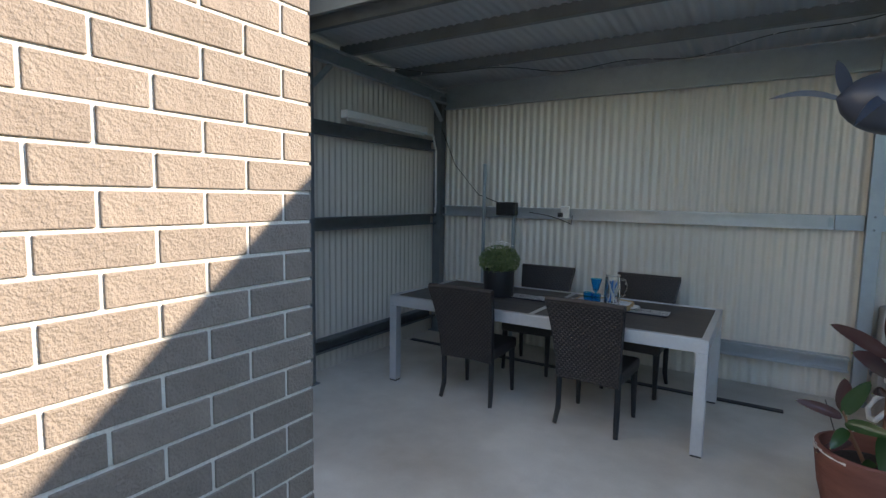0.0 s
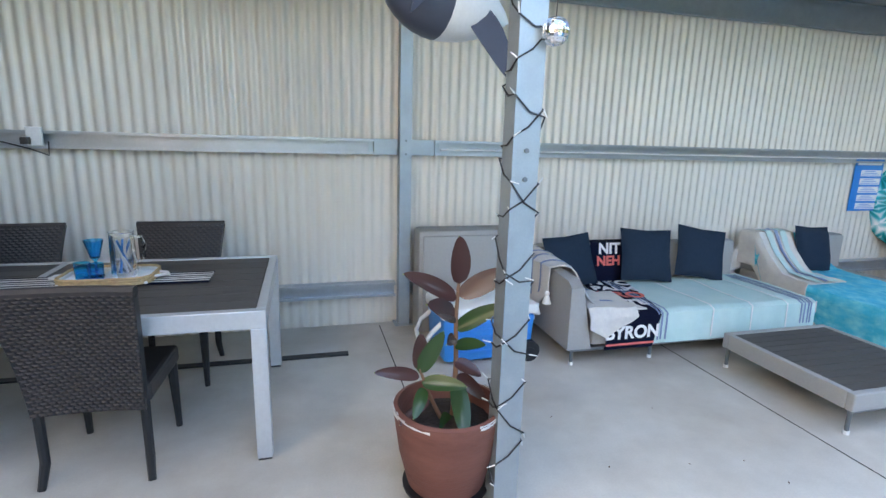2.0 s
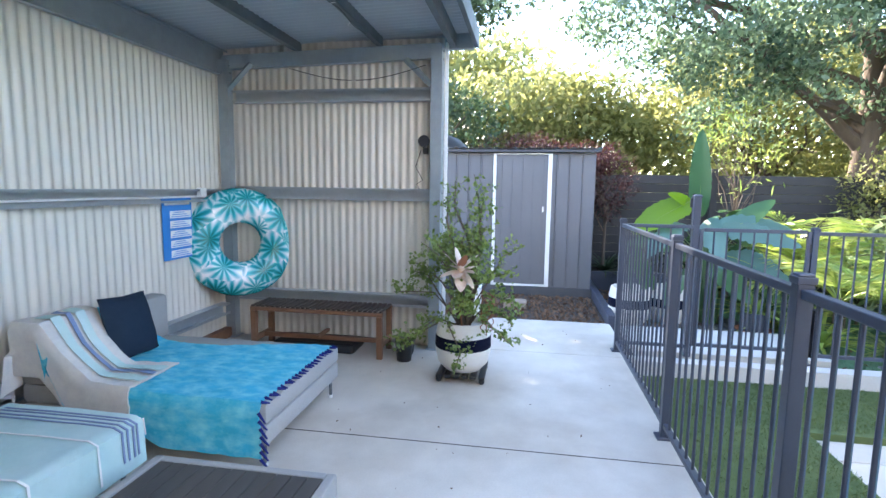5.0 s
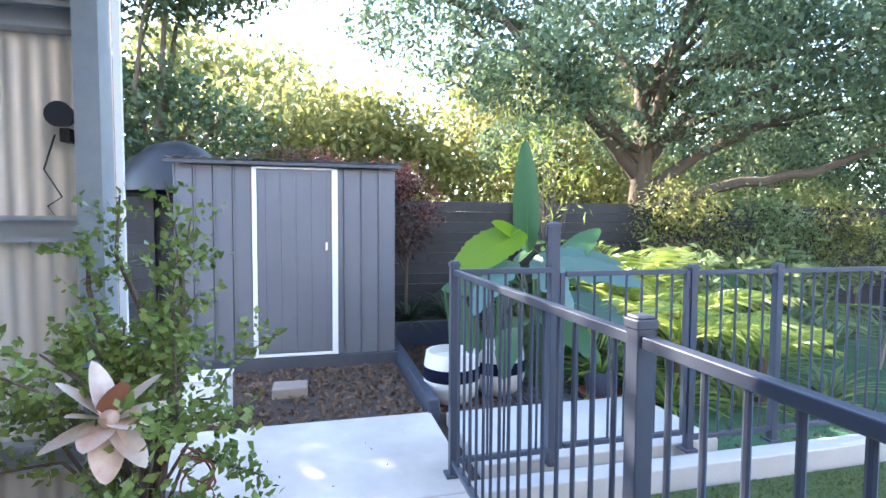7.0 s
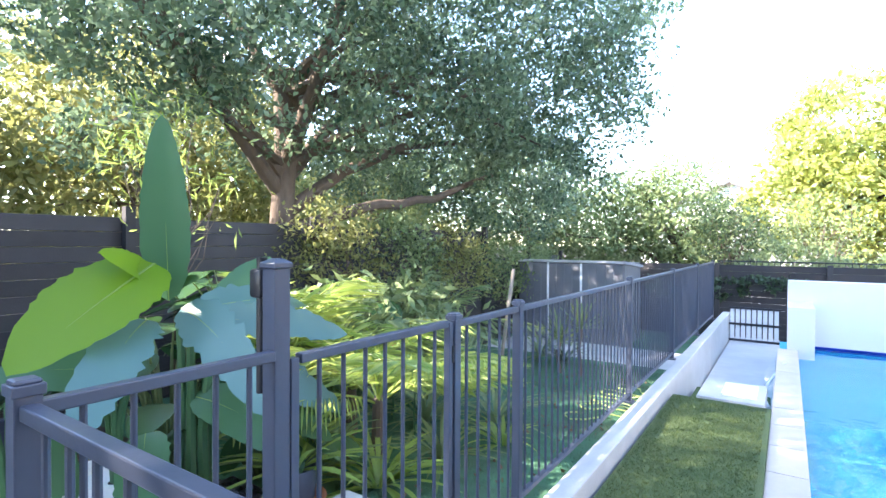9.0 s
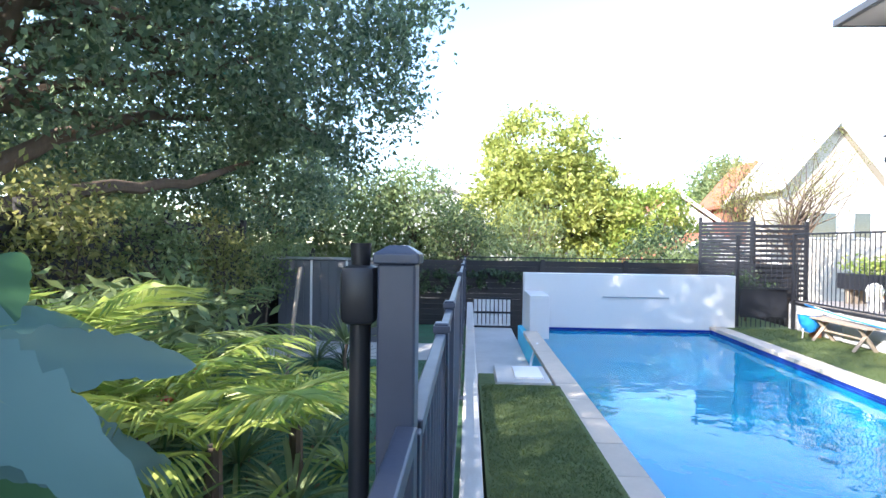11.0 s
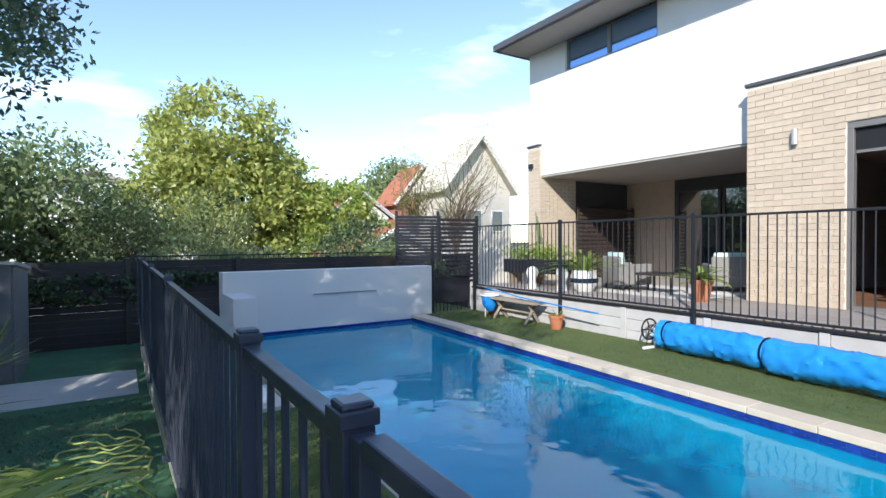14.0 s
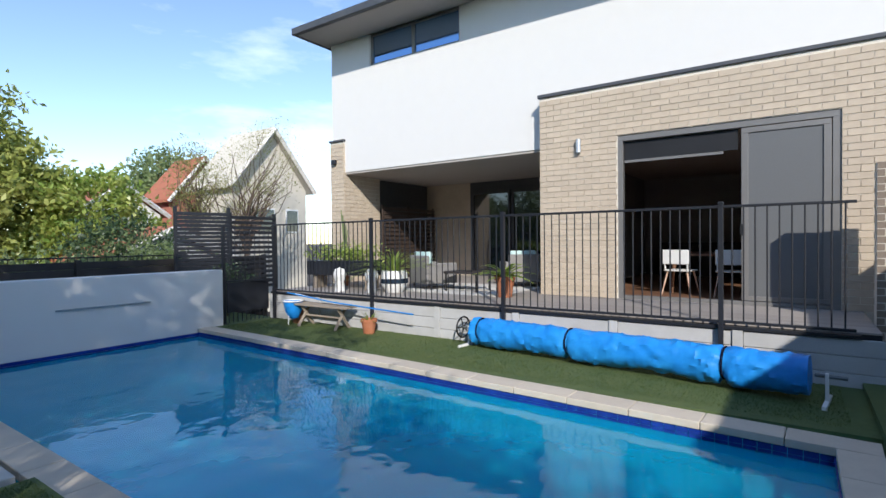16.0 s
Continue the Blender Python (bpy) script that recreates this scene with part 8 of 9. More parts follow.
def palm(name, label, x, y, z, n, length, material, rng_, up=(0.5, 1.35), leaflets=26, width=0.022, stem_h=0.2, category="palm"):
    """Feathery fronds, each frond a part: a rib with paired leaflets."""
    ob = thing(name, label, category, pose(x, y, z))
    bm = B()
    rod(bm, (0, 0, -0.05), (0, 0, stem_h + 0.06), 0.06, 0.045, 9)
    part("stem", bm, M_bark, ob)
    for i in range(n):
        a = 2 * math.pi * (i + rng_.uniform(-0.3, 0.3)) / n
        el = rng_.uniform(*up)
        ln = length * rng_.uniform(0.75, 1.15)
        out = Vector((math.cos(a), math.sin(a), 0))
        pts_ = []
        for j in range(13):
            u = j / 12
            pts_.append(Vector((0, 0, stem_h)) + out * ln * (u * math.cos(el) + 0.16 * u * u) + Vector((0, 0, ln * (u * math.sin(el) - 0.42 * u * u))))
        bm = B()
        tube(bm, pts_, 0.012, 5, 0.003)
        fr = part("frond", bm, L_palm, ob, smooth=True)
        bm = B()
        for j in range(leaflets):
            u = 0.2 + 0.8 * j / leaflets
            q = u * 12
            k0 = min(11, int(q))
            c = pts_[k0].lerp(pts_[k0 + 1], q - k0)
            d_ = (pts_[k0 + 1] - pts_[k0]).normalized()
            sd_ = d_.cross(Vector((0, 0, 1))).normalized()
            ll = ln * 0.36 * math.sin(math.pi * (0.12 + 0.83 * u)) ** 0.8
            for s_ in (-1, 1):
                e = c + (sd_ * s_ * 0.8 + d_ * 0.62).normalized() * ll + Vector((0, 0, -0.28 * ll + 0.1 * ll * rng_.uniform(-1, 1)))
                mid = c.lerp(e, 0.45) + Vector((0, 0, 0.07 * ll))
                tw_ = rng_.uniform(0.2, 1.1)
                wv_ = (d_ * math.cos(tw_) - Vector((0, 0, math.sin(tw_))) * (1 if rng_.random() < 0.7 else -1)) * width / 2
                vs_ = [bm.verts.new(p) for p in (c, mid - wv_, e, mid + wv_)]
                bm.faces.new(vs_)
        part("feather", bm, material, fr)
    return ob


palm("palm", "bright yellow green feathery palm behind the pool fence", 7.75, -2.35, -0.15, 10, 1.35, L_palm, rg, (0.85, 1.45), 27, 0.027, 0.3)
palm("palm", "tall yellow green feathery palm behind the pool fence", 8.3, -2.05, -0.1, 8, 1.7, L_palm, rg, (1.0, 1.5), 30, 0.03, 0.4)
palm("palm", "arching yellow green palm over the lawn edge", 7.05, -1.92, -0.2, 12, 1.2, L_palm, rg, (0.5, 1.2), 27, 0.028, 0.5)
palm("palm", "low yellow green palm spreading over the lawn", 6.85, -2.7, -0.25, 9, 0.95, L_palm, rg, (0.5, 1.2), 22, 0.026, 0.4)
palm("palm", "green feathery palm in the garden bed", 8.9, -3.0, -0.25, 14, 1.6, L_mid, rg, (0.5, 1.4), 28, 0.03, 0.4)
palm("palm", "green feathery palm near the board fence", 9.3, -5.6, -0.45, 14, 1.7, L_mid, rg, (0.5, 1.4), 32, 0.034, 0.5)


def broad_plant(label, x, y, z, n, reach, height, leaf, width, material):
    """A clump of broad glossy blades held out on stalks."""
    ob_ = thing("philodendron", label, "plant", pose(x, y, z), group="broad leaved plants")
    for i_ in range(n):
        a_ = rg.uniform(0, 6.28)
        r_ = reach * rg.uniform(0.25, 1.0)
        h_ = height * rg.uniform(0.45, 1.0)
        p_ = Vector((r_ * math.cos(a_), r_ * math.sin(a_), h_))
        o_ = Vector((math.cos(a_ + rg.uniform(-0.6, 0.6)), math.sin(a_ + rg.uniform(-0.6, 0.6)), rg.uniform(-0.75, 0.15)))
        bm_ = B()
        tube(bm_, [(0.05 * math.cos(a_), 0.05 * math.sin(a_), 0), p_ * 0.55 + Vector((0, 0, 0.25 * h_)), p_], 0.011, 5, 0.006)
        st = part("stalk", bm_, L_mid, ob_, smooth=True)
        big_leaf(st, p_, p_ + o_.normalized() * leaf * rg.uniform(0.7, 1.15), width * rg.uniform(0.8, 1.1), material, 0.12, 0.06, False)
    return ob_


broad_plant("dark glossy broad leaved plant under the fig tree", 8.15, -0.90, -0.1, 40, 0.7, 1.20, 0.40, 0.26, L_broad)
broad_plant("dark glossy broad leaved plant by the board fence", 9.1, -2.0, -0.1, 30, 0.8, 1.40, 0.42, 0.27, L_broad)
broad_plant("low glossy broad leaved plant beside the gate", 7.50, -1.20, -0.1, 24, 0.5, 0.62, 0.34, 0.20, L_broad)
broad_plant("glossy broad leaved plant further down the bed", 9.2, -3.9, -0.3, 26, 0.8, 1.2, 0.40, 0.25, L_broad)
leafy("ginger_clump", "leafy green clump between palms and fence", 8.4, -2.9, -0.2, 1.4, [(0, 0, 0.75, 0.5, 0.7, 0.55)], 700, 0.22, L_mid, 73, 0.02, 10, 0.3, "shrub", 0.2, clump=0.2, per=10)
leafy("ginger_clump", "leafy green clump beside the lawn", 9.0, -4.6, -0.35, 1.5, [(0, 0, 0.8, 0.7, 0.9, 0.7)], 900, 0.22, L_mid, 74, 0.02, 10, 0.3, "shrub", 0.2, clump=0.2, per=10)
for x, y, z, n, ll, wd, mt, lab in ((9.65, 0.25, 0.16, 60, 0.62, 0.035, L_dark, "clump of dark strappy leaves by the board fence"), (9.7, -0.3, 0.16, 46, 0.6, 0.035, L_dark, "clump of dark strappy leaves by the board fence"),
        (6.78, -1.62, -0.15, 40, 0.62, 0.05, L_palm, "clump of bright strappy leaves beside the gate"), (7.2, -1.35, -0.1, 40, 0.75, 0.06, L_mid, "clump of broad strappy leaves"), (6.75, -2.35, -0.2, 34, 0.55, 0.045, L_mid, "clump of strappy leaves at the lawn edge"), (7.45, -3.1, -0.25, 44, 0.8, 0.05, L_mid, "clump of strappy leaves between the palms"), (7.6, -1.75, -0.12, 36, 0.6, 0.055, L_palm, "clump of bright strappy leaves under the palms"),
        (6.55, -3.05, -0.28, 30, 0.5, 0.04, L_palm, "bright clump of strappy leaves by the fence"), (6.95, -3.65, -0.32, 36, 0.65, 0.045, L_mid, "clump of strappy leaves beside the lawn"), (8.0, -3.9, -0.32, 46, 0.85, 0.045, L_palm, "bright spiky strap plant in the garden"), (8.3, -3.4, -0.3, 44, 1.05, 0.05, L_mid, "tall strap plant behind the palms"), (8.6, -4.4, -0.35, 50, 0.95, 0.045, L_mid, "green spiky strap plant in the garden"), (9.3, -4.9, -0.4, 50, 1.0, 0.05, L_mid, "tall spiky strap plant near the fence"), (7.7, -7.6, -0.55, 40, 0.8, 0.035, L_dark, "spiky yucca plant beside the small shed"), (8.3, -8.0, -0.6, 44, 0.95, 0.04, L_mid, "spiky yucca plant beside the small shed"), (9.3, -6.6, -0.5, 44, 1.1, 0.05, L_mid, "large spiky plant in the garden")):
    ob = thing("strap_plant", lab, "plant", pose(x, y, z), group="strap plants")
    strap_plant(ob, n, ll, wd, mt, rg, 0.0, 0.9)
ob = thing("yucca", "spiky yucca on a thin trunk by the lawn", "plant", pose(7.15, -6.9, -0.56))
for k, (dx, hh) in enumerate(((0.0, 0.75), (0.35, 0.5))):
    bm = B()
    tube(bm, [(dx, 0, -0.02), (dx + 0.03, 0.02, hh * 0.6), (dx, 0, hh)], 0.035, 7, 0.025)
    part("trunk", bm, M_bark, ob, smooth=True)
    for i in range(34):
        a, el = rg.uniform(0, 6.28), rg.uniform(-0.3, 1.4)
        d_ = Vector((math.cos(a) * math.cos(el), math.sin(a) * math.cos(el), math.sin(el)))
        big_leaf(ob, Vector((dx, 0, hh)), Vector((dx, 0, hh)) + d_ * rg.uniform(0.4, 0.62), 0.035, L_mid, 0.3, 0.05, False)
# terracotta bowl and pot near the path, red bromeliad flowers
ob = thing("potted_plant", "pot in a terracotta saucer with fern leaves", "potted plant", pose(6.95, -1.02, -0.08))
bm = B()
lathe(bm, [(0, 0), (0.16, 0), (0.2, 0.06), (0.19, 0.06), (0.15, 0.02), (0, 0.02)], 24)
part("saucer", bm, M_terracotta, ob, smooth=True)
bm = B()
lathe(bm, [(0, 0.02), (0.12, 0.02), (0.15, 0.26), (0.14, 0.26), (0.12, 0.22), (0, 0.22)], 24)
part("pot", bm, M_fence, ob, smooth=True)
strap_plant(ob, 36, 0.5, 0.045, L_palm, rg, 0.22)
for x, y, z in ((7.55, -2.3, 0.45), (7.7, -2.9, 0.5), (7.2, -2.6, 0.32)):
    ob = thing("bromeliad_flower", "small red flower spike among the leaves", "flower", pose(x, y, z))
    bm = B()
    tube(bm, [(0, 0, -0.75), (0.02, 0, -0.3), (0, 0, 0)], 0.008)
    part("stem", bm, L_ban, ob)
    for k in range(7):
        a = k * 0.9
        big_leaf(ob, (0, 0, 0), (0.07 * math.cos(a), 0.07 * math.sin(a), 0.06), 0.03, M_pink, 0.2, 0, False, name="petal")
# copper shrubs and dark shrub behind the shed
leafy("copper_shrub", "thin copper red shrub in front of the board fence", 9.6, 0.30, 0.1, 2.1, [(0, 0, 1.55, 0.35, 0.42, 0.6), (0.05, 0.2, 1.9, 0.3, 0.3, 0.3)], 3000, 0.055, L_red, 41, 0.03, 9, 0.5, clump=0.09)
leafy("copper_shrub", "copper red shrub above the garden shed roof", 10.9, 1.6, 0.0, 2.5, [(0, 0, 2.1, 0.4, 1.3, 0.42)], 5000, 0.055, L_red, 42, 0.04, 9, 0.5, clump=0.10)
leafy("shrub", "green leafy shrub beside the carport post", -5.3, 2.0, 0, 2.4, [(-0.2, 0, 1.5, 0.6, 0.8, 1.3), (-0.3, 0.2, 2.7, 0.7, 0.8, 0.9), (0.3, -0.3, 0.5, 0.45, 0.45, 0.5)], 22000, 0.07, L_dark, 43, 0.04, 8, 0.5)

# ---- trees ----
FIG = [(0, 0, 6.8, 3.4, 4.2, 2.0), (-2.6, -2.6, 5.4, 2.6, 3.0, 1.6), (-1.2, 3.0, 5.0, 2.4, 2.2, 1.3), (-3.0, -4.2, 4.6, 2.0, 2.2, 1.3), (0.8, -5.2, 5.0, 2.8, 2.8, 2.2), (-2.2, 0.4, 6.2, 2.2, 2.2, 1.4), (-2.4, -4.8, 3.3, 1.5, 1.6, 0.9), (-0.8, -6.6, 3.4, 2.0, 2.0, 1.7), (0.6, -3.2, 3.4, 1.2, 2.0, 0.9), (-3.6, -3.4, 5.8, 1.6, 2.2, 1.1), (0.2, 4.6, 7.3, 2.4, 2.2, 1.2), (-0.2, 6.6, 6.0, 1.7, 1.5, 0.8),
       # lower skirts that hang in front of the trunk
       (0.5, 4.0, 5.3, 1.3, 1.5, 0.9), (-1.2, 1.0, 4.0, 1.3, 1.5, 0.8), (-0.6, 2.4, 4.0, 1.2, 1.2, 0.7), (-2.0, -1.2, 4.2, 1.5, 1.5, 0.9), (-0.9, -0.4, 3.5, 0.8, 0.9, 0.5), (-1.8, -2.8, 4.0, 1.3, 1.3, 0.7), (0.6, 1.6, 3.4, 0.9, 1.6, 0.7)]
ob = leafy("tree", "large dark green spreading fig tree over the garden", 11.3, -4.4, -0.3, 8.5, FIG, 98000, 0.118, L_tree, 51, 0.24, 16, 0.5, "tree", 0.5, clump=0.19, per=46)
for pts_ in ([(0, 0, 2.0), (-0.6, -1.2, 2.45), (-1.2, -2.6, 2.7), (-1.6, -4.2, 3.3)], [(0, 0, 2.3), (-0.4, -1.0, 3.1), (-1.0, -1.9, 3.6), (-1.4, -3.0, 3.8)], [(0, 0, 2.6), (-0.2, 0.9, 3.4), (-0.8, 2.2, 4.2), (-1.0, 3.3, 5.0)], [(0, 0, 3.0), (-1.0, 0.2, 4.2), (-2.2, 0.5, 5.8)], [(0, 0, 2.8), (0.3, -1.5, 4.2), (0.6, -3.6, 4.9), (0.8, -5.2, 5.0)]):
    bm = B()
    pp_ = [Vector(p) for p in pts_]
    fine_ = []
    for a, b in zip(pp_, pp_[1:]):
        for q in range(4):
            fine_.append(a.lerp(b, q / 4) + Vector((0, 0, 0.06 * noise.noise(a * 3 + Vector((q, 0, 0))))))
    fine_.append(pp_[-1])
    tube(bm, fine_, 0.13, 9, 0.045)
    part("limb", bm, M_bark, ob, smooth=True)
# last blob is added to block sun spots on the concrete
leafy("tree", "dark leafy tree behind the garden shed", 11.8, 3.9, -0.3, 5.0, [(0, 0, 3.2, 1.2, 1.8, 1.0), (-0.6, 1.5, 2.4, 1.0, 1.5, 1.2), (0, 0, 1.8, 0.8, 2.0, 0.9), (-0.3, 0.3, 5.7, 1.3, 1.7, 0.9), (-0.2, -0.9, 5.7, 1.2, 1.1, 0.7), (-0.3, 2.6, 4.7, 1.3, 1.4, 1.3)], 26000, 0.13, L_dark, 52, 0.16, 14, 0.5, "tree", clump=0.24)
leafy("tree", "sunlit yellow green tree beyond the board fence", 15.5, 1.0, -1.0, 6.0, [(0, 0.5, 4.5, 1.8, 3.4, 1.2), (0, 0, 3.4, 1.6, 3.6, 1.6), (0, 0, 2.0, 1.2, 3.6, 1.0)], 24000, 0.20, L_gold, 53, 0.16, 22, 0.45, "tree", clump=0.34)
leafy("tree", "sunlit yellow green tree beyond the fig tree", 15.5, -4.6, -1.0, 6.0, [(0, 0, 5.4, 1.6, 3.2, 1.8), (0, 0, 3.4, 1.6, 3.2, 1.8), (0, -1.0, 1.9, 1.4, 3.6, 1.2)], 22000, 0.18, L_gold, 54, 0.16, 22, 0.45, "tree", clump=0.34)
leafy("tree", "olive green tree beyond the board fence", 14.5, -10.0, -1.0, 6.0, [(0, 0, 3.4, 1.8, 3.0, 2.2), (-0.6, -2.6, 3.6, 1.8, 2.4, 2.2), (0, 1.0, 1.8, 1.4, 3.4, 1.2)], 14000, 0.18, L_mid, 75, 0.18, 22, 0.45, "tree", clump=0.34)
leafy("tree", "olive green tree beyond the small shed", 12.0, -15.5, -1.0, 6.5, [(0, 0, 3.8, 2.2, 2.2, 2.6), (-1.6, -0.6, 3.0, 1.8, 1.8, 2.0)], 13000, 0.18, L_mid, 76, 0.18, 22, 0.45, "tree", clump=0.34)
leafy("tree", "golden sunlit tree in the distance", 21.0, -8.0, -1.5, 7.0, [(0, 0, 5.2, 2.5, 6.0, 3.8), (-1, -8, 4.0, 2.5, 4.0, 3.0)], 18000, 0.34, L_gold, 55, 0.25, 16, 0.5, "tree", clump=0.5)
leafy("tree", "golden sunlit tree in the distance", 21.0, 5.0, -1.5, 7.0, [(0, 0, 5.8, 2.5, 5.0, 3.2), (0, 0, 3.2, 2.5, 5.5, 2.4)], 20000, 0.34, L_gold, 77, 0.25, 16, 0.5, "tree", clump=0.5)
# added tree, hidden behind the carport end, that keeps sun off the slab
leafy("tree", "dense tree added north of the shed to shade the slab", 12.4, 7.6, -0.3, 7.0, [(0, 0, 5.2, 1.8, 2.2, 1.8), (-0.6, -1.4, 4.4, 1.6, 1.6, 1.6), (0, 0.5, 2.8, 1.4, 2.4, 1.6), (-1.6, -0.2, 5.6, 1.2, 1.6, 1.2)], 20000, 0.15, L_dark, 78, 0.2, 12, 0.5, "tree", clump=0.26)
for y_, z_, m_, sd_ in ((-4.4, -0.2, L_gold, 82), (-6.0, -0.4, L_mid, 83), (-7.8, -0.5, L_gold, 84), (-9.6, -0.7, L_mid, 85), (-11.6, -0.8, L_mid, 86)):
    leafy("shrub", "leafy shrub growing over the dark board fence", 9.85, y_, z_, 2.4, [(0, 0, 1.5, 0.3, 1.0, 0.6), (0.1, 0.3, 2.0, 0.35, 0.8, 0.45)], 2200, 0.09, m_, sd_, 0.03, 12, 0.45, clump=0.16)
leafy("bamboo_clump", "thin arching bamboo stems under the fig tree", 9.4, -1.6, -0.1, 3.0, [(0, 0, 2.3, 0.4, 0.6, 0.8)], 420, 0.15, L_palm, 56, 0.02, 26, 0.14, clump=0.2)
leafy("tree", "rounded golden green tree beyond the boundary", 2.2, -24.5, -2.0, 9.0, [(0, 0, 7.6, 3.0, 2.8, 2.6), (-0.6, 0.4, 6.0, 3.4, 2.6, 2.2), (-1.2, 1.0, 4.6, 3.2, 2.4, 2.2), (1.8, 1.0, 5.0, 2.2, 2.2, 2.0), (-3.6, 0.5, 4.3, 2.1, 1.9, 1.9)], 30000, 0.27, L_sunny, 57, 0.3, 22, 0.5, "tree", clump=0.26, per=40)
leafy("tree", "low yellow green tree beside the golden tree", -2.4, -22.5, -2.0, 6.0, [(0, 0, 4.5, 2.0, 1.8, 1.8), (-1.2, 0, 3.2, 1.8, 1.6, 1.6), (1.0, 0, 2.6, 2.0, 1.6, 1.6)], 13000, 0.21, L_palm, 91, 0.2, 14, 0.5, "tree", clump=0.22, per=36)
leafy("tree", "dark green tree beyond the small shed", 7.6, -18.0, -2.0, 7.0, [(0, 0, 4.4, 2.0, 2.0, 2.0), (-1.4, 0.5, 3.2, 1.6, 1.6, 1.6), (1.8, 0.5, 4.2, 1.6, 1.8, 2.0)], 15000, 0.18, L_mid, 58, 0.2, 18, 0.45, "tree", clump=0.3)
leafy("tree", "thin grey green tree behind the boundary fence", 3.6, -16.8, -1.8, 5.0, [(0, 0, 3.7, 1.1, 1.0, 1.3), (0.9, 0, 2.9, 1.0, 0.8, 1.0)], 3600, 0.11, L_mid, 59, 0.07, 34, 0.35, "tree", clump=0.25)
leafy("tree", "thin grey green tree behind the boundary fence", 5.9, -16.4, -1.8, 5.0, [(0, 0, 3.4, 1.2, 1.0, 1.4)], 4200, 0.11, L_dark, 60, 0.07, 30, 0.35, "tree", clump=0.25)
leafy("hedge", "leafy hedge along the boundary behind the pool", 1.0, -15.2, -1.5, 3.0, [(0, 0, 2.0, 4.5, 0.8, 0.75), (3.4, 0, 2.4, 1.2, 0.7, 0.8), (-1.6, 0, 2.4, 1.4, 0.7, 0.8)], 9000, 0.13, L_mid, 61, 0.05, 10, 0.45, clump=0.25)
leafy("ivy", "green ivy spilling over the boundary fence", 6.3, -13.05, -0.6, 1.2, [(0, 0, 1.1, 1.3, 0.12, 0.35), (-1.4, 0, 1.25, 0.9, 0.1, 0.15)], 1500, 0.09, L_dark, 62, 0.0, 0, 0.7, clump=0.07)
leafy("tree", "brown green tree behind the neighbouring roofs", -15.0, -42.0, -2.0, 11.0, [(0, 0, 8.4, 2.6, 2.6, 2.2), (1.5, 0, 6.6, 2.2, 2.2, 2.0)], 7000, 0.34, L_mid, 63, 0.4, 12, 0.5, "tree", clump=0.5)
leafy("tree", "pale half bare tree beside the neighbour's gable", -6.7, -19.5, -2.0, 8.0, [(0, 0, 6.0, 1.5, 1.0, 1.8), (-1.4, 0, 6.8, 1.2, 1.0, 1.8), (1.2, 0, 5.0, 1.0, 0.9, 1.3)], 5200, 0.09, L_gold, 64, 0.09, 70, 0.3, "tree", clump=0.3)
leafy("tree", "pale half bare tree beside the neighbour's gable", -5.2, -20.5, -2.0, 8.0, [(0, 0, 5.8, 0.9, 0.9, 1.6)], 2400, 0.13, L_gold, 65, 0.10, 50, 0.3, "tree", clump=0.3)
leafy("shrub", "dark leafy shrub beside the slatted screen", -1.0, -16.5, -1.5, 3.4, [(0, 0, 2.7, 1.5, 1.0, 0.9)], 3200, 0.14, L_dark, 66, 0.06, 10, 0.45, clump=0.22)
leafy("shrub", "dark shrub behind the side gate", -0.8, -11.4, -0.4, 1.4, [(0, 0, 0.9, 0.5, 0.4, 0.4)], 1400, 0.07, L_dark, 67, 0.02, 6, 0.4, clump=0.1)
leafy("tree", "dark tree crown north of the carport", -7.0, 4.4, 0, 4.5, [(0, 0, 3.4, 1.4, 2.0, 1.6), (0.2, -0.2, 1.3, 1.2, 2.0, 1.3)], 16000, 0.16, L_dark, 68, 0.12, 10, 0.5, "tree", clump=0.3)


# ---- turf blades ----
M_blade = leaf_mat("turf_blades", (0.05, 0.10, 0.025), (0.17, 0.205, 0.065), 0.3, 0.6)
M_bladed = leaf_mat("lawn_blades", (0.03, 0.10, 0.05), (0.08, 0.165, 0.085), 0.25, 0.6)
for nm, n, x0, x1, y0, y1, z, m_ in (("turf_blades", 30000, 4.6, 5.48, -5.15, 0.55, -0.145, M_blade), ("turf_blades", 14000, 1.0, 4.6, -0.42, 0.55, -0.145, M_blade), ("turf_blades", 30000, -1.2, 0.3, -10.2, -0.6, -0.215, M_blade), ("lawn_blades", 30000, 5.8, 8.2, -8.3, -1.4, 0, M_bladed)):
    p = np.stack([g.uniform(x0, x1, n), g.uniform(y0, y1, n), np.full(n, z + 0.006)], 1)
    if nm == "lawn_blades":
        p[:, 2] = -0.08 - (-p[:, 1] - 0.6) * 0.0762 + 0.008
    tagged(new(nm, cloud_mesh(nm, p, 0.032, m_, 0.14, -1.2, g)), "short green artificial turf blades", "turf", kind="stuff")

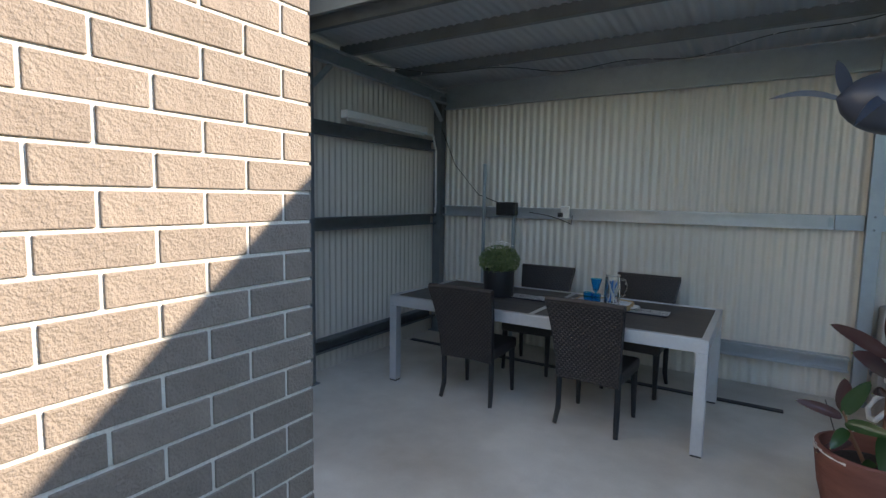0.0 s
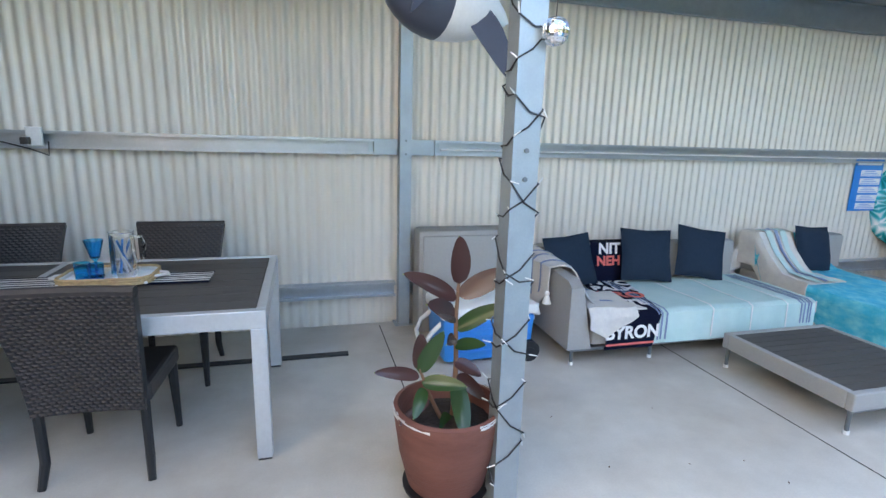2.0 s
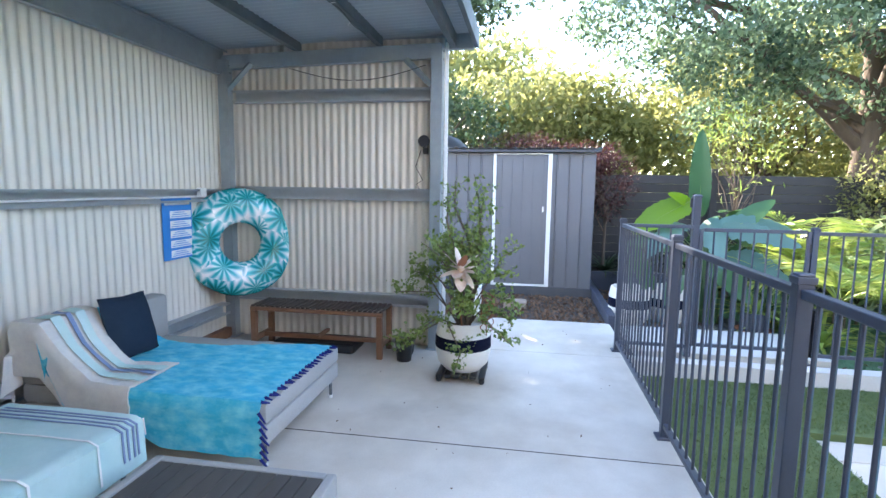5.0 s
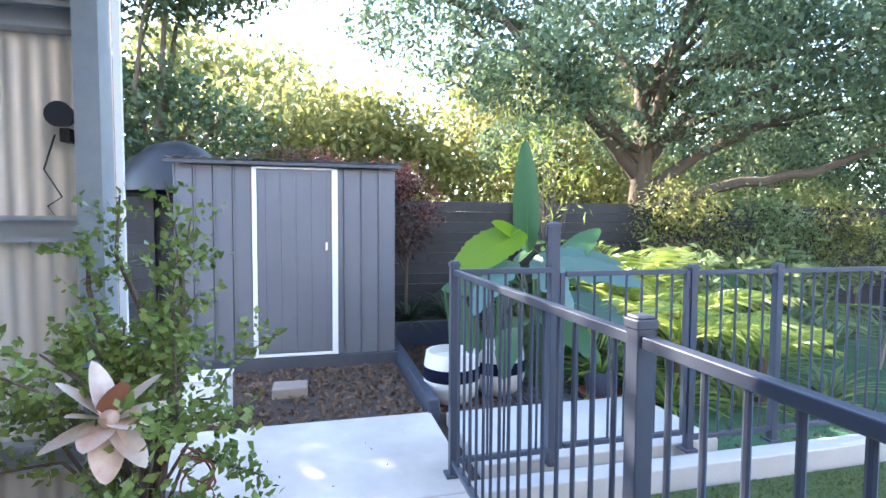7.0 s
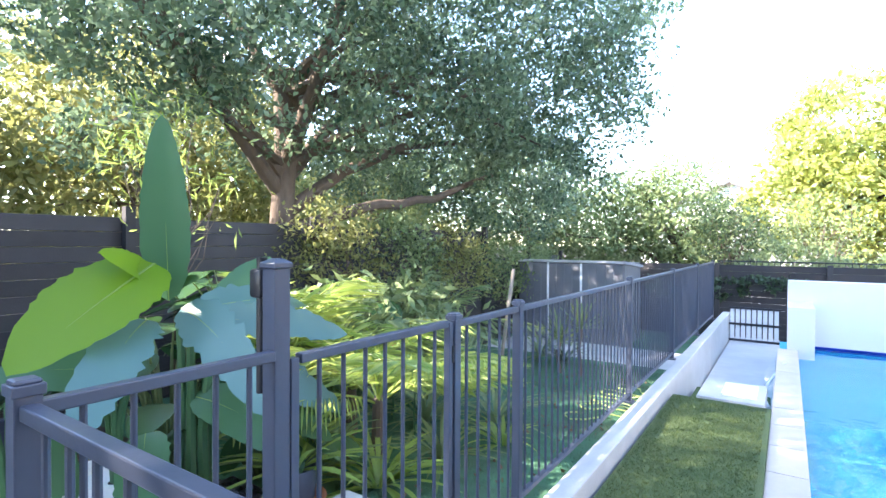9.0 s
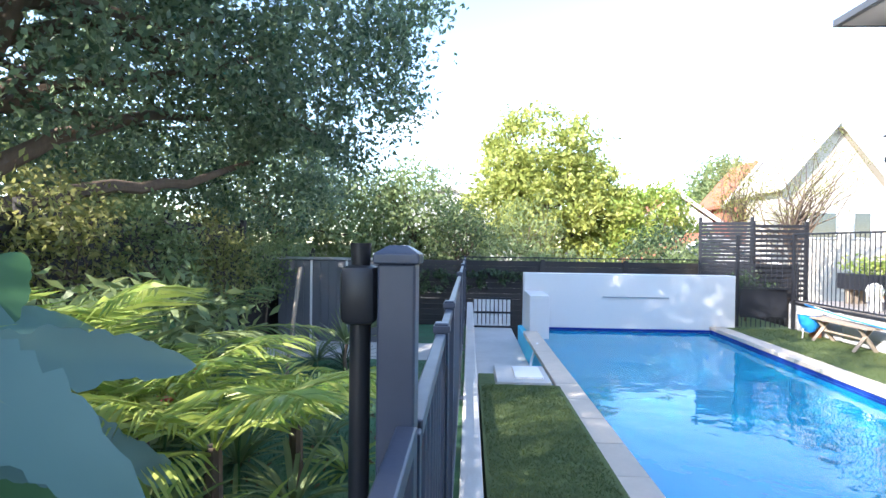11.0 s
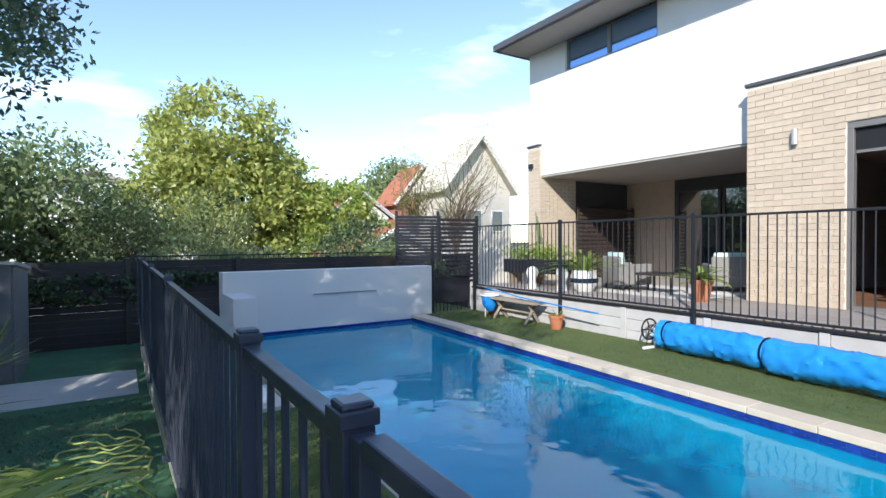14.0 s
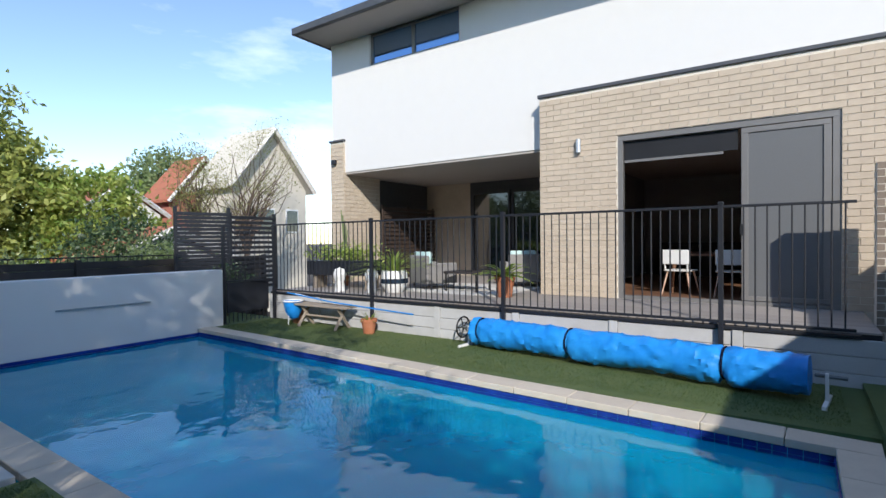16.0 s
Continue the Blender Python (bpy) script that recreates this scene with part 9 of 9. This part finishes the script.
# ---- neighbouring houses ----
def house(name, label, x, y, w_, d_, wall_h, roof_h, z0, wall_m, roof_m, gable_y=True, wins=()):
    ob = thing(name, label, "house", pose(x, y, z0))
    bm = B()
    box(bm, -w_ / 2, w_ / 2, -d_ / 2, d_ / 2, 0, wall_h)
    if gable_y:
        v0 = [bm.verts.new(p) for p in ((-w_ / 2, d_ / 2 - 0.002, wall_h), (w_ / 2, d_ / 2 - 0.002, wall_h), (0, d_ / 2 - 0.002, wall_h + roof_h))]
        bm.faces.new(v0)
    part("wall", bm, wall_m, ob)
    bm = B()
    o_ = 0.35
    for s_ in (-1, 1):
        a = [bm.verts.new(p) for p in ((s_ * (w_ / 2 + o_), -d_ / 2 - o_, wall_h - 0.15), (s_ * (w_ / 2 + o_), d_ / 2 + o_, wall_h - 0.15), (0, d_ / 2 + o_, wall_h + roof_h + 0.06), (0, -d_ / 2 - o_, wall_h + roof_h + 0.06))]
        b = [bm.verts.new(v.co + Vector((0, 0, 0.16))) for v in a]
        bm.faces.new(a)
        bm.faces.new(b)
        for i in range(4):
            bm.faces.new((a[i], a[(i + 1) % 4], b[(i + 1) % 4], b[i]))
    part("roof", bm, roof_m, ob)
    for s_ in (-1, 1):
        bm = B()
        p0 = Vector((s_ * (w_ / 2 + o_), d_ / 2 + o_ + 0.02, wall_h - 0.12))
        p1 = Vector((0, d_ / 2 + o_ + 0.02, wall_h + roof_h + 0.10))
        rod(bm, p0, p1, 0.12, seg=4)
        part("barge_board", bm, M_cream, ob)
    for wx, wz, ww, wh in wins:
        bm = B()
        box(bm, wx - ww / 2, wx + ww / 2, d_ / 2 + 0.004, d_ / 2 + 0.06, wz, wz + wh, 0.01)
        wn_ = part("window", bm, M_white, ob)
        bm = B()
        box(bm, wx - ww / 2 + 0.07, wx + ww / 2 - 0.07, d_ / 2 + 0.061, d_ / 2 + 0.07, wz + 0.07, wz + wh - 0.07)
        part("pane", bm, M_glasspane, wn_)
    return ob


M_rooftile = mat("terracotta_roof", (0.40, 0.14, 0.075), 0.85, var=0.2, scale=4, bump=0.5, bump_scale=9, second=(0.30, 0.12, 0.08), second_amt=0.5, second_scale=2)
M_stucco = mat("cream_stucco", (0.62, 0.57, 0.48), 0.9, var=0.06, scale=3, bump=0.1)
M_redbrick = mat("red_brick", (0.40, 0.15, 0.10), 0.9, var=0.12, scale=8)
house("neighbour_house", "cream stucco gabled house beyond the deck", -10.3, -24.0, 4.3, 3.0, 6.1, 2.8, -2.0, M_stucco, M_stucco, True, ((0.5, 3.9, 1.3, 1.2), (-1.2, 3.9, 0.8, 1.2)))
house("neighbour_house", "red brick gabled house beyond the gable", -12.0, -33.0, 4.0, 3.0, 6.0, 2.6, -2.0, M_redbrick, M_rooftile, True)
house("neighbour_house", "white walled house with a terracotta roof", -6.6, -33.0, 4.0, 6.0, 5.0, 1.4, -2.0, M_white, M_rooftile, True, ((1.0, 3.0, 1.0, 1.2),))
house("neighbour_house", "low outbuilding with a terracotta tiled roof", -3.2, -20.0, 4.0, 3.0, 2.9, 0.9, -2.0, M_white, M_rooftile, True)
house("neighbour_house", "white house seen through the garden trees", 7.0, -33.0, 9.0, 6.0, 5.2, 1.6, -2.0, M_white, M_rooftile, True, ((-2, 3.0, 1.2, 1.3), (2, 3.0, 1.2, 1.3)))
